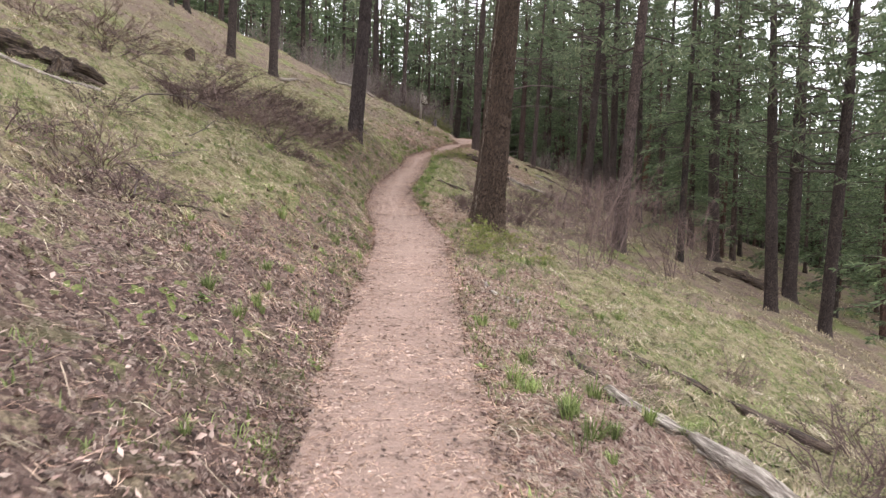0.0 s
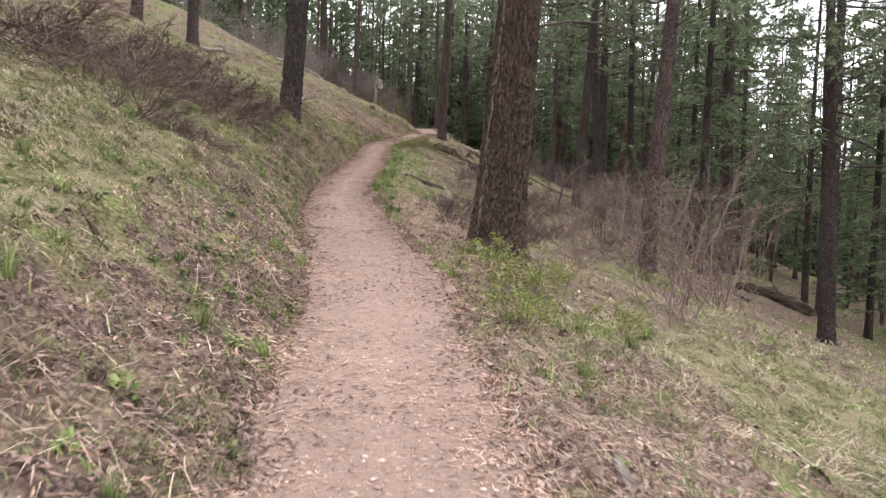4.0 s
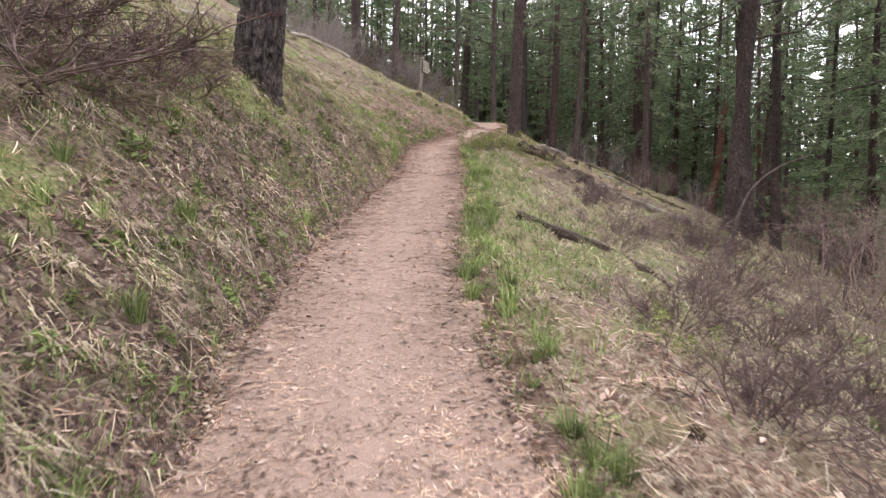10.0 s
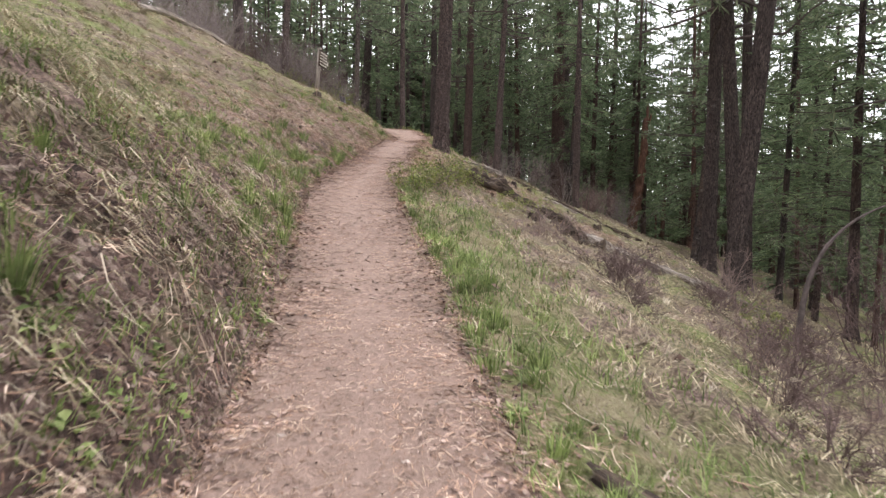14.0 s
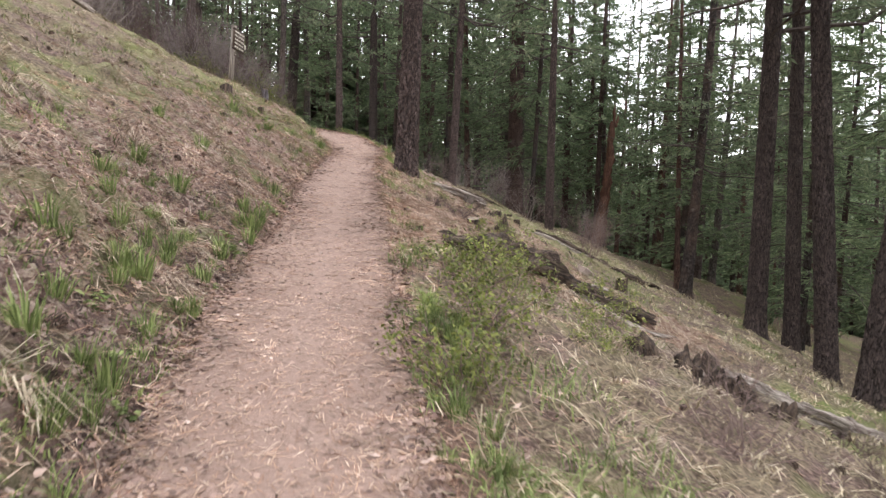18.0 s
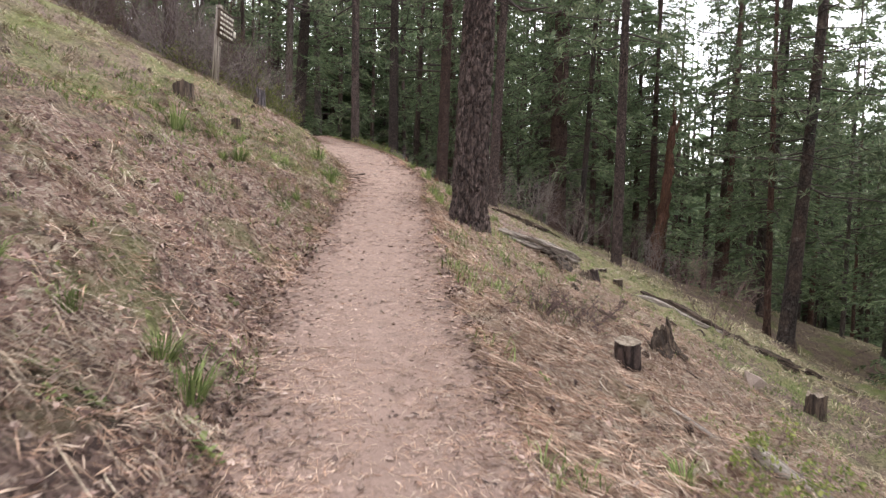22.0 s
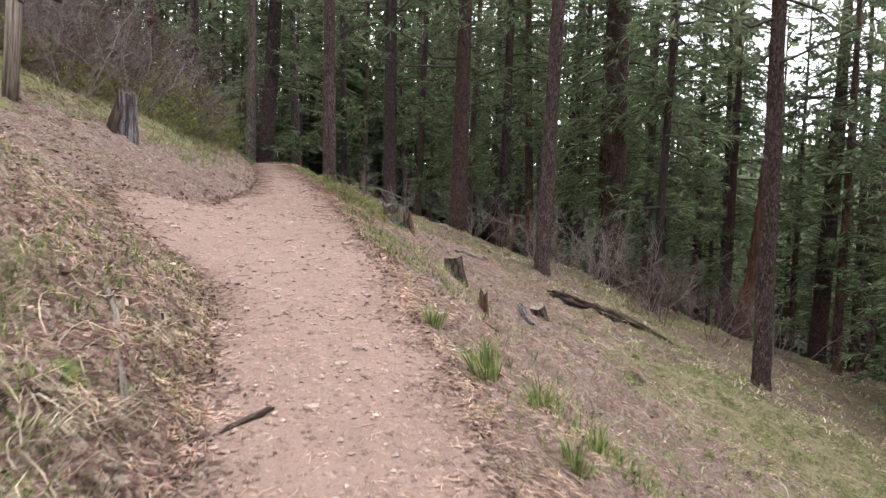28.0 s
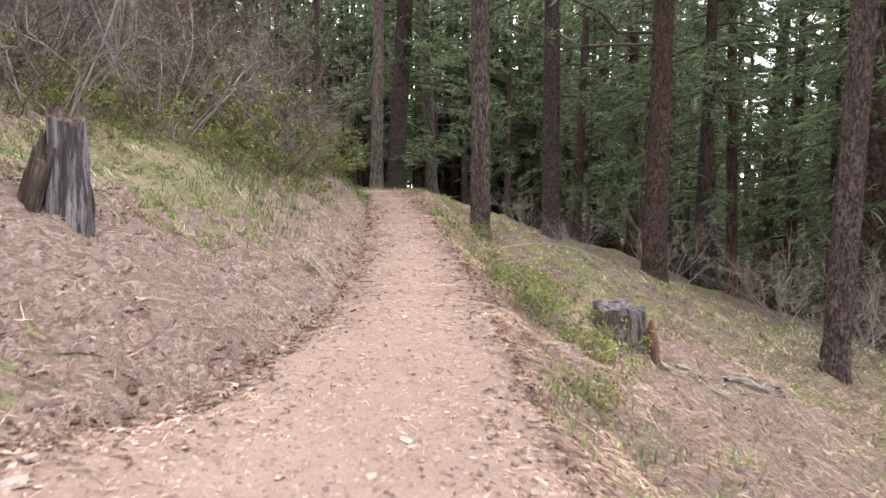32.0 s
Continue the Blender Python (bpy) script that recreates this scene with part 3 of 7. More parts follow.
build_ground()
build_trail()
patch("soil_cut", 16.0, 38.5, -0.02, 0.7, True, DARK_LITTER, "dark crumbling soil of the low cut beside the trail", 71)
patch("soil_cut", 14.0, 33.0, -0.02, 0.26, False, DARK_SOIL, "dark crumbling soil of the trail's worn outer edge", 72)
patch("leaf_carpet", 18.5, 31.0, 0.0, 0.9, True, DARK_LITTER, "dark brown carpet of dead leaves and straw beside the trail", 70)
patch("bare_bank", 49.5, 55.2, 0.0, 2.3, True, BARE_SOIL, "bare reddish soil of the cut bank above the junction", 61)
patch("leaf_carpet", -4.0, 9.5, 0.0, 3.4, True, DARK_LITTER, "dark brown carpet of dead leaves and straw beside the trail", 62)
patch("leaf_carpet", 9.5, 19.0, 0.0, 1.4, True, DARK_LITTER, "dark brown carpet of dead leaves and straw beside the trail", 63)
patch("leaf_carpet", 43.5, 49.5, 0.0, 1.9, True, LEAF_DUFF, "rosy brown carpet of dead leaves and straw beside the trail", 64)
patch("leaf_carpet", 30.5, 43.0, 0.0, 2.2, True, LEAF_DUFF, "rosy brown carpet of dead leaves and straw beside the trail", 65)
patch("needle_carpet", 34.5, 47.5, 0.0, 4.6, False, NEEDLE_DUFF, "rusty tan carpet of fallen pine needles below the trail", 66, 0.2)
patch("needle_carpet", 46.0, 57.5, 0.0, 6.0, False, NEEDLE_DUFF, "rusty tan carpet of fallen pine needles below the trail", 67)
patch("bare_slope", 45.5, 57.0, 0.0, 4.4, False, BARE_SOIL, "bare rosy soil of the slope below the junction", 77, 0.35)
patch("needle_carpet", 1.0, 12.0, 0.0, 1.7, False, LEAF_DUFF, "rosy brown carpet of needles and leaves below the trail", 68, 0.25)
patch("needle_carpet", 14.5, 21.0, 0.0, 1.7, False, NEEDLE_DUFF, "rusty tan carpet of fallen pine needles below the trail", 69)
patch("bare_bank", 52.5, 61.0, 0.0, 1.5, True, BARE_SOIL, "bare reddish soil at the foot of the bank", 79, 0.1)
patch("turf", 54.2, 63.0, 0.9, 2.8, True, TURF, "strip of short yellow-green turf below the thicket", 73, 0.15)
patch("turf", 3.5, 15.0, 2.2, 8.0, False, TURF, "fresh green turf on the slope below the trail", 74, 0.05)
patch("turf", 21.5, 31.0, 0.03, 1.1, False, TURF, "strip of fresh green turf along the trail's lower edge", 75)
patch("turf", 6.0, 36.0, 1.6, 10.0, True, TURF, "mossy green turf on the upper bank", 76, -0.42)
patch("turf", 43.5, 53.0, 3.0, 10.0, False, TURF, "yellow-green turf on the slope below the junction", 78, -0.12)


# ---- trees ----
def trunk_geo(height, r0, r1, around, rings, depth, seed, flare=0.35, bend=0.0, cell=9.0, tall_cells=0.32, packed=2.2, gap=0.30):
    """A tapered trunk with a root flare and plates of bark divided by furrows; close rings low down."""
    g = Geo()
    t = np.linspace(0, 1, rings) ** (packed if depth else 1.5)
    z = t * (height + 0.7) - 0.7
    ang = np.arange(around) * 2 * math.pi / around
    rng = np.random.RandomState(seed)
    ph = rng.uniform(0, 6.28, 4)
    zz, aa = np.meshgrid(z, ang, indexing="ij")
    r = r0 + (r1 - r0) * np.clip(zz / height, 0, 1) ** 0.9
    r = r + r0 * flare * np.exp(-np.maximum(zz, -0.2) / (1.1 * r0)) * (1 + 0.35 * np.sin(3 * aa + ph[0]) + 0.25 * np.sin(5 * aa + ph[1]))
    r = r * (1 + 0.04 * np.sin(2 * aa + ph[2] + zz * 0.4))
    if depth:
        cuts = np.zeros_like(r)
        for i in range(rings):
            if z[i] > 9:
                break
            for j in range(around):
                q = Vector((math.cos(ang[j]) * r0 * cell, math.sin(ang[j]) * r0 * cell, z[i] * cell * tall_cells + seed))
                q += 0.55 * noise.noise_vector(q * 1.1)
                d = noise.voronoi(q)[0]
                cuts[i, j] = min(1.0, (d[1] - d[0]) / gap) ** 0.6 + 0.25 * noise.noise(q * 3.3) + 0.15 * noise.noise(Vector((q.x * 3, q.y * 3, q.z * 6)))
        r = r + depth * (cuts - 0.6)
    x = np.cos(aa) * r + bend * np.sin(zz / height * 3.0) * math.cos(ph[3])
    y = np.sin(aa) * r + bend * np.sin(zz / height * 3.0) * math.sin(ph[3])
    i = np.arange(rings * around).reshape(rings, around)
    j = np.roll(i, -1, axis=1)
    return g.add(np.stack([x, y, zz], -1), np.stack([i[:-1], j[:-1], j[1:], i[1:]], -1).reshape(-1, 4))


def limb_geo(length, radius, droop, seed, twigs=10):
    """A dead branch along +x with bare twigs."""
    rng = np.random.RandomState(seed)
    k = 7
    s = np.linspace(0, 1, k)
    wob = np.cumsum(rng.normal(0, 0.035, (k, 2)), 0) * length
    main = np.stack([s * length, wob[:, 0], 0.10 * length * np.sin(s * 2.2) - droop * length * s ** 2 + wob[:, 1] * 0.6], 1)
    g = tubes(main[None], (radius * (1 - 0.85 * s))[None], 5, Geo())
    u = rng.uniform(0.25, 1.0, twigs)
    at_ = np.stack([np.interp(u, s, main[:, c]) for c in range(3)], 1)
    side = rng.choice([-1, 1], twigs)
    L = length * rng.uniform(0.12, 0.34, twigs) * (1.25 - u)
    d = np.stack([rng.uniform(0.3, 0.9, twigs), side * rng.uniform(0.4, 1.0, twigs), rng.uniform(-0.5, 0.25, twigs)], 1)
    w = np.linspace(0, 1, 4)[None, :, None]
    pts = at_[:, None] + unit(d)[:, None] * w * L[:, None, None] - np.array([0, 0, 0.12]) * w ** 2 * L[:, None, None]
    tubes(pts, radius * 0.28 * (1 - 0.8 * np.linspace(0, 1, 4))[None] * np.ones((twigs, 1)), 3, g)
    return g


def sprays(rng, base, along, length, wide, per, fan):
    """Flat sprays of narrow needle tufts beside a run of branch points."""
    n = len(base)
    base, along, length = np.repeat(base, per, 0), np.repeat(along, per, 0), np.repeat(length, per)
    m = n * per
    side = np.cross(along, np.array([0, 0, 1.0]))
    side = unit(side) * rng.choice([-1, 1], m)[:, None]
    d = unit(along * rng.uniform(0.2, 0.9, m)[:, None] + side * rng.uniform(0.2, 1.0, m)[:, None] + rng.normal(0, fan, (m, 3)))
    L = length * rng.uniform(0.5, 1.15, m)
    s = unit(np.cross(d, rng.normal(0, 1, (m, 3)))) * (wide * rng.uniform(0.6, 1.3, m))[:, None]
    a = base
    b = base + d * (L * 0.55)[:, None]
    c = base + d * L[:, None] - np.array([0, 0, 0.12]) * L[:, None]
    v = np.stack([a, b + s, c, b - s], 1)
    return v.reshape(-1, 3), np.arange(m)[:, None] * 4 + np.array([0, 1, 2, 3])


def fir_crown_geo(height, low, reach, whorls, seed, per=5, wide=0.05, clump=0.42, droop=0.25, steps=9, k=8):
    """A fir's crown: drooping limbs in whorls, set with sprays of needles; gaps where limbs have died."""
    rng = np.random.RandomState(seed)
    leaf, wood = Geo(), Geo()
    count = whorls
    u = np.sort(rng.uniform(0, 1, count)) ** 0.9
    z = low + (height - low) * u
    L = reach * (1 - u) ** 0.75 * rng.uniform(0.55, 1.15, count) * (0.55 + 0.45 * np.minimum(1, u / 0.12)) + 0.25
    az = rng.uniform(0, 6.283, count)
    s = np.linspace(0.0, 1, k)
    rise = rng.uniform(-0.15, 0.25, count)
    out = np.stack([np.cos(az), np.sin(az)], 1)
    pts = np.zeros((count, k, 3))
    pts[:, :, :2] = out[:, None] * (s[None, :, None] * L[:, None, None])
    pts[:, :, 2] = z[:, None] + L[:, None] * (rise[:, None] * s - (droop + 0.15 * rng.rand(count, 1)) * s ** 2 + 0.10 * s ** 4)
    pts[:, :, :2] += np.cumsum(rng.normal(0, 0.03, (count, k, 2)), 1) * L[:, None, None]
    tubes(pts, (0.011 + 0.008 * L)[:, None] * (1 - 0.85 * s)[None], 3, wood)
    keep = rng.rand(count) > 0.07
    pts, L = pts[keep], L[keep]
    tan = unit(np.gradient(pts, axis=1))
    dense = np.linspace(0.18, 1.0, steps)
    for q in dense:
        f = q * (k - 1)
        i = min(int(f), k - 2)
        base = pts[:, i] + (pts[:, i + 1] - pts[:, i]) * (f - i) + rng.normal(0, 0.05, (len(L), 3))
        v, fc = sprays(rng, base, tan[:, i], clump * (0.35 + 0.5 * L * (1.15 - q)).clip(0.3, 1.3), wide, per, 0.22)
        leaf.add(v, fc)
    return leaf, wood


def pine_crown_geo(height, low, reach, limbs, seed, per=16, wide=0.03, k=6):
    """A pine's crown: rising limbs that end in round tufts of long needles."""
    rng = np.random.RandomState(seed)
    leaf, wood = Geo(), Geo()
    u = np.sort(rng.uniform(0, 1, limbs))
    z = low + (height - low) * u
    L = reach * (1.05 - u) ** 0.6 * rng.uniform(0.6, 1.1, limbs) + 0.4
    az = rng.uniform(0, 6.283, limbs)
    s = np.linspace(0, 1, k)
    pts = np.zeros((limbs, k, 3))
    pts[:, :, :2] = np.stack([np.cos(az), np.sin(az)], 1)[:, None] * (s[None, :, None] * L[:, None, None])
    pts[:, :, 2] = z[:, None] + L[:, None] * (rng.uniform(-0.25, 0.1, (limbs, 1)) * s + 0.25 * s ** 2)
    pts += np.cumsum(rng.normal(0, 0.04, (limbs, k, 3)), 1) * L[:, None, None] * (s > 0)[None, :, None]
    tubes(pts, (0.014 + 0.008 * L)[:, None] * (1 - 0.8 * s)[None], 4 if k > 4 else 3, wood)
    heads = []
    for q in (0.45, 0.6, 0.75, 0.88, 1.0):
        f = q * (k - 1)
        i = min(int(f), k - 2)
        heads.append(pts[:, i] + (pts[:, i + 1] - pts[:, i]) * (f - i) + rng.normal(0, 0.16, (limbs, 3)) * L[:, None] ** 0.5)
    heads = np.concatenate(heads)
    n = len(heads)
    b = np.repeat(heads, per, 0)
    d = unit(rng.normal(0, 1, (n * per, 3)) + np.array([0, 0, 0.35]))
    ln = rng.uniform(0.22, 0.42, n * per)
    sd = unit(np.cross(d, rng.normal(0, 1, (n * per, 3)))) * wide
    v = np.stack([b, b + d * ln[:, None] * 0.6 + sd, b + d * ln[:, None], b + d * ln[:, None] * 0.6 - sd], 1)
    leaf.add(v, np.arange(n * per)[:, None] * 4 + np.array([0, 1, 2, 3]))
    return leaf, wood


DEADWOOD = [limb_geo(1.7 + 0.35 * k, 0.014, 0.22 + 0.10 * (k % 3), 40 + k, 18).mesh("branch", LIMB) for k in range(5)]
FIRS, PINES, FAR = [], [], {}
for k in range(4):
    size = 19 + 2 * k, (1.2, 2.2, 3.4, 1.6)[k], (3.4, 3.8, 3.4, 3.0)[k]
    leaf, wood = fir_crown_geo(*size, (120, 128, 125, 115)[k], 60 + k, 12, 0.021, 0.44)
    FIRS.append((size[0], two_mesh("crown", leaf, NEEDLES, wood, LIMB)))
    leaf, wood = fir_crown_geo(*size, (84, 90, 88, 80)[k], 60 + k, 6, 0.055, 0.6, steps=6, k=4)
    FAR["fir", k] = two_mesh("crown", leaf, NEEDLES, wood, LIMB)
for k in range(3):
    size = 22 + 2 * k, (5.5, 6.5, 7.5)[k], (3.2, 3.0, 3.4)[k]
    leaf, wood = pine_crown_geo(*size, (64, 60, 66)[k], 80 + k)
    PINES.append((size[0], two_mesh("crown", leaf, PINE_NEEDLES, wood, LIMB)))
    leaf, wood = pine_crown_geo(*size, (54, 50, 56)[k], 80 + k, 6, 0.06, 4)
    FAR["pine", k] = two_mesh("crown", leaf, PINE_NEEDLES, wood, LIMB)
leaf, wood = fir_crown_geo(24, 5.2, 4.6, 130, 66, 13, 0.02, 0.44, 0.16, 10)
BROAD = 24, two_mesh("crown", leaf, NEEDLES, wood, LIMB)
FINE = [trunk_geo(24, 0.22, 0.06, 72, 190, 0.036, 90 + k, 0.3, 0.10, 12.0 - 2 * k, 0.36, 2.2, 0.22).mesh("trunk", BARK_NEAR) for k in range(2)]
TRUNKS = {}
for k in range(4):
    TRUNKS["fir", k] = trunk_geo(FIRS[k][0], 0.22, 0.03, 14, 22, 0, 20 + k, 0.3, 0.12).mesh("trunk", BARK)
    if k < 3:
        TRUNKS["pine", k] = trunk_geo(PINES[k][0], 0.22, 0.06, 16, 24, 0, 30 + k, 0.3, 0.15).mesh("trunk", BARK)


def tree(kind, x, y, wide, rng, tall=1.0, lean=(0.0, 0.0), variant=None, near=None, limbs=(), label="", bark=None, far=False, fine=False):
    """One tree. wide: the trunk's thickness. near: own trunk mesh. limbs: rows of height, turn and length of dead branches."""
    pick = FIRS if kind == "fir" else PINES
    k = rng.randint(len(pick)) if variant is None else variant
    crown = pick[k][1]
    if far:
        crown = FAR[kind, k]
    name = "fir_tree" if kind == "fir" else "pine_tree"
    text = label or ("slender dark fir with drooping green boughs on the slope" if kind == "fir" else "tall straight pine with a bare reddish brown trunk")
    ob = thing(name, pose(x, y, land_at(x, y) - 0.05, lean[0], lean[1], rng.uniform(0, 360) if near is None else 0), text, "tree", "trees of the hillside forest")
    if near is None:
        tr = part("trunk", FINE[k % 2] if fine else TRUNKS[kind, k], None, ob)
        tr.scale = (wide / 0.44, wide / 0.44, tall)
        if bark:
            tr.material_slots[0].link, tr.material_slots[0].material = "OBJECT", bark
    else:
        tr = part("trunk", near, None, ob)
    top = tagged(part("crown", crown, None, ob), kind="stuff")
    top.scale = (1, 1, tall)
    for z, turn, length in limbs:
        b = part("branch", DEADWOOD[int(turn) % 5], None, ob)
        s = length / 2.2
        b.matrix_local = pose(math.cos(radians(turn)) * wide * 0.38, math.sin(radians(turn)) * wide * 0.38, z, 0, 0, turn) @ Matrix.Diagonal((s, s, s, 1))
    return ob


def snaggy(rng, lo, hi, n, long=1.6):
    return [(rng.uniform(lo, hi), rng.uniform(0, 360), long * rng.uniform(0.4, 1.2)) for _ in range(n)]


def build_trees():
    rng = np.random.RandomState(7)
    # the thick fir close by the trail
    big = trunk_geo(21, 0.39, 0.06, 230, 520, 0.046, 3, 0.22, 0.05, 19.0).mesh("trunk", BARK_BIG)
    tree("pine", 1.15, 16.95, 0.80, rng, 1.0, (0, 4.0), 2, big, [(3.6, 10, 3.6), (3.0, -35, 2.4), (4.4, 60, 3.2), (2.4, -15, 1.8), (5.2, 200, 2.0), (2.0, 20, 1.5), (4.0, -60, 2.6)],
         "massive old fir with deeply furrowed brown bark beside the trail")
    pale, scar = np.random.RandomState(4), Geo()
    for _ in range(520):
        z = pale.uniform(0.25, 7.5)
        a = radians(212) + pale.normal(0, 0.03 + 0.05 * abs(math.sin(1.7 * z))) + 0.05 * math.sin(2.3 * z)
        r = 0.40 + 0.086 * math.exp(-max(z, 0) / 0.44) - 0.0162 * z
        d = np.array([math.cos(a), math.sin(a), 0])
        sd = np.array([-math.sin(a), math.cos(a), 0]) * pale.uniform(0.003, 0.009)
        h = pale.uniform(0.015, 0.07)
        c = d * (r + pale.uniform(0.002, 0.022)) + np.array([0, 0, z])
        scar.add([c - sd, c + d * 0.012 - np.array([0, 0, h]), c + sd, c + d * 0.006 + np.array([0, 0, h])], [[0, 1, 2, 3]])
    tagged(part("bark_scar", scar, PALE_FLAKE, scene.objects["pine_tree"], "ragged strip of pale flaking bark", False), kind="stuff")
    left = trunk_geo(22, 0.25, 0.06, 150, 380, 0.060, 5, 0.12, 0.05, 10.5, 0.36, 2.6, 0.26).mesh("trunk", BARK_BLACK)
    tree("pine", -3.2, 23.95, 0.5, rng, 1.0, (-6, 2.5), 0, left, [(5, 120, 1.2)], "pine with black deeply furrowed bark on the bank above the trail")
    right = trunk_geo(24, 0.225, 0.06, 200, 620, 0.055, 9, 0.40, 0.06, 9.5, 0.40, 2.8, 0.22).mesh("trunk", BARK_NEAR)
    tree("pine", 2.02, 42.8, 0.46, rng, 1.0, (0, 1.2), 1, right, [], "pine with thick plated brown bark at the trail's lower edge")
    second = trunk_geo(22, 0.25, 0.06, 56, 130, 0.03, 12, 0.3, 0.08).mesh("trunk", BARK_NEAR)
    tree("pine", 6.5, 24.4, 0.52, rng, 1.0, (0, 4.0), 1, second, snaggy(rng, 2, 6, 9, 1.8), "leaning fir with dead lower branches behind bare shrubs")
    gate = trunk_geo(23, 0.19, 0.05, 56, 130, 0.03, 15, 0.3, 0.08).mesh("trunk", BARK_NEAR)
    tree("pine", 7.86, 58.46, 0.42, rng, 1.0, (0, 2.4), 2, gate, snaggy(rng, 3, 7, 7, 1.2), "pine with grey brown flaky bark on the lower slope")
    slim = trunk_geo(23, 0.155, 0.05, 56, 130, 0.028, 17, 0.3, 0.06).mesh("trunk", BARK_NEAR)
    tree("pine", 2.74, 59.9, 0.33, rng, 1.0, (0, -1.0), 0, slim, [(3.4, 20, 1.0)], "slim pine with pale furrowed bark at the trail's edge")
    plain = trunk_geo(23, 0.17, 0.05, 90, 260, 0.035, 19, 0.22, 0.02, 13.0, 0.40, 2.4, 0.26).mesh("trunk", BARK_NEAR)
    tree("pine", 11.0, 54.4, 0.36, rng, 1.0, (0, -0.4), 1, plain, [(2.6, 215, 0.5), (3.9, 170, 0.7), (4.6, 20, 0.6)], "upright pine with pale mauve plated bark below the junction")
    # the others that stand out by themselves
    rows = [("pine", 13.2, 26.3, 0.48, 1.8), ("pine", 16.6, 31.5, 0.62, 5.5), ("pine", 14.6, 25.0, 0.46, 2.0), ("pine", 14.6, 35.6, 0.6, 1.0),
            ("pine", -9.5, 37.0, 0.46, -1.5), ("pine", -11.5, 36.0, 0.44, -2.5), ("pine", -6.4, 62.0, 0.62, 2.0), ("pine", -3.6, 57.0, 0.34, 3.0),
            ("pine", 10.6, 41.7, 0.46, 1.2), ("pine", 9.6, 38.6, 0.40, 3.5), ("pine", 12.6, 42.6, 0.38, 1.5), ("pine", 7.75, 36.1, 0.42, 4.5),
            ("fir", 16.4, 70.8, 0.7, -1.0), ("pine", 24.5, 66.5, 0.72, 2.5), ("pine", 28.6, 68.0, 0.95, 3.0),
            ("pine", 5.95, 68.7, 0.52, 0.5), ("pine", 7.42, 64.4, 0.56, 1.5), ("fir", 1.3, 75.4, 0.72, 2.5), ("pine", 18.2, 79.0, 0.85, 2.5)]
    RUSTY = {(7.42, 64.4), (24.5, 66.5)}
    for kind, x, y, wide, lean in rows:
        tree(kind, x, y, wide, rng, rng.uniform(0.95, 1.1) * (1.25 if x > 8 and y > 40 else 1.0), (rng.uniform(-1.5, 1.5), lean), limbs=snaggy(rng, 1.5, 8, 10, 1.7), bark=BARK_RUST if (x, y) in RUSTY else BARK_DUSK if 35 < y < 43 else (BARK_DUSK, BARK_NEAR, BARK_DUSK)[rng.randint(3)], fine=True)
    # the broad old fir with long drooping boughs, and its neighbours
    for x, y, wide, k, w in [(14.2, 66.2, 0.95, 1, 1.55), (17.5, 75.5, 0.5, 0, 1.2), (12.0, 78.5, 0.5, 1, 1.25), (21.5, 74.0, 0.5, 2, 1.3), (25.0, 81.0, 0.55, 1, 1.3), (18.7, 70.9, 0.4, 2, 1.2), (22.9, 72.8, 0.45, 0, 1.25), (20.6, 76.8, 0.5, 1, 1.2), (20.6, 67.6, 0.36, 2, 1.15)]:
        ob = tree("fir", x, y, wide, rng, 1.25, (rng.uniform(-1, 1), -1.0), k, limbs=snaggy(rng, 1.2, 8, 22, 3.4) if wide > 0.9 else snaggy(rng, 1.5, 6, 8, 2.6), label="broad dark fir with long drooping boughs" if wide > 0.9 else "", bark=BARK_RUST, fine=True)
        ob.children[1].scale = (w, w, 1.25)
        if wide > 0.9:
            ob.children[1].data, ob.children[1].scale = BROAD[1], (1.0, 1.0, 1.25)
        rows.append(("fir", x, y, wide, 0))
    return rng, [(r[1], r[2]) for r in rows] + [(1.15, 17.1), (-3.28, 23.95), (2.02, 42.8), (6.5, 24.4), (7.86, 58.46), (2.74, 59.9), (11.0, 54.4)]


def open_sky(x, y):
    """1 in the sector down the slope where the trees are lower and the sky shows, else 0."""
    a = np.degrees(np.arctan2(x, y - 20))
    return ((a > 21) & (a < 56) & (np.hypot(x, y - 20) > 30)) * 1.0


def in_sight(x, y):
    """Along the line on which the red snag shows from the trail."""
    w = (x - 0.5) * 18.4 + (y - 40) * 24.8
    return 0 < w / 953.6 < 1.0 and abs((x - 0.5) * 24.8 - (y - 40) * 18.4) / 30.9 < 2.4


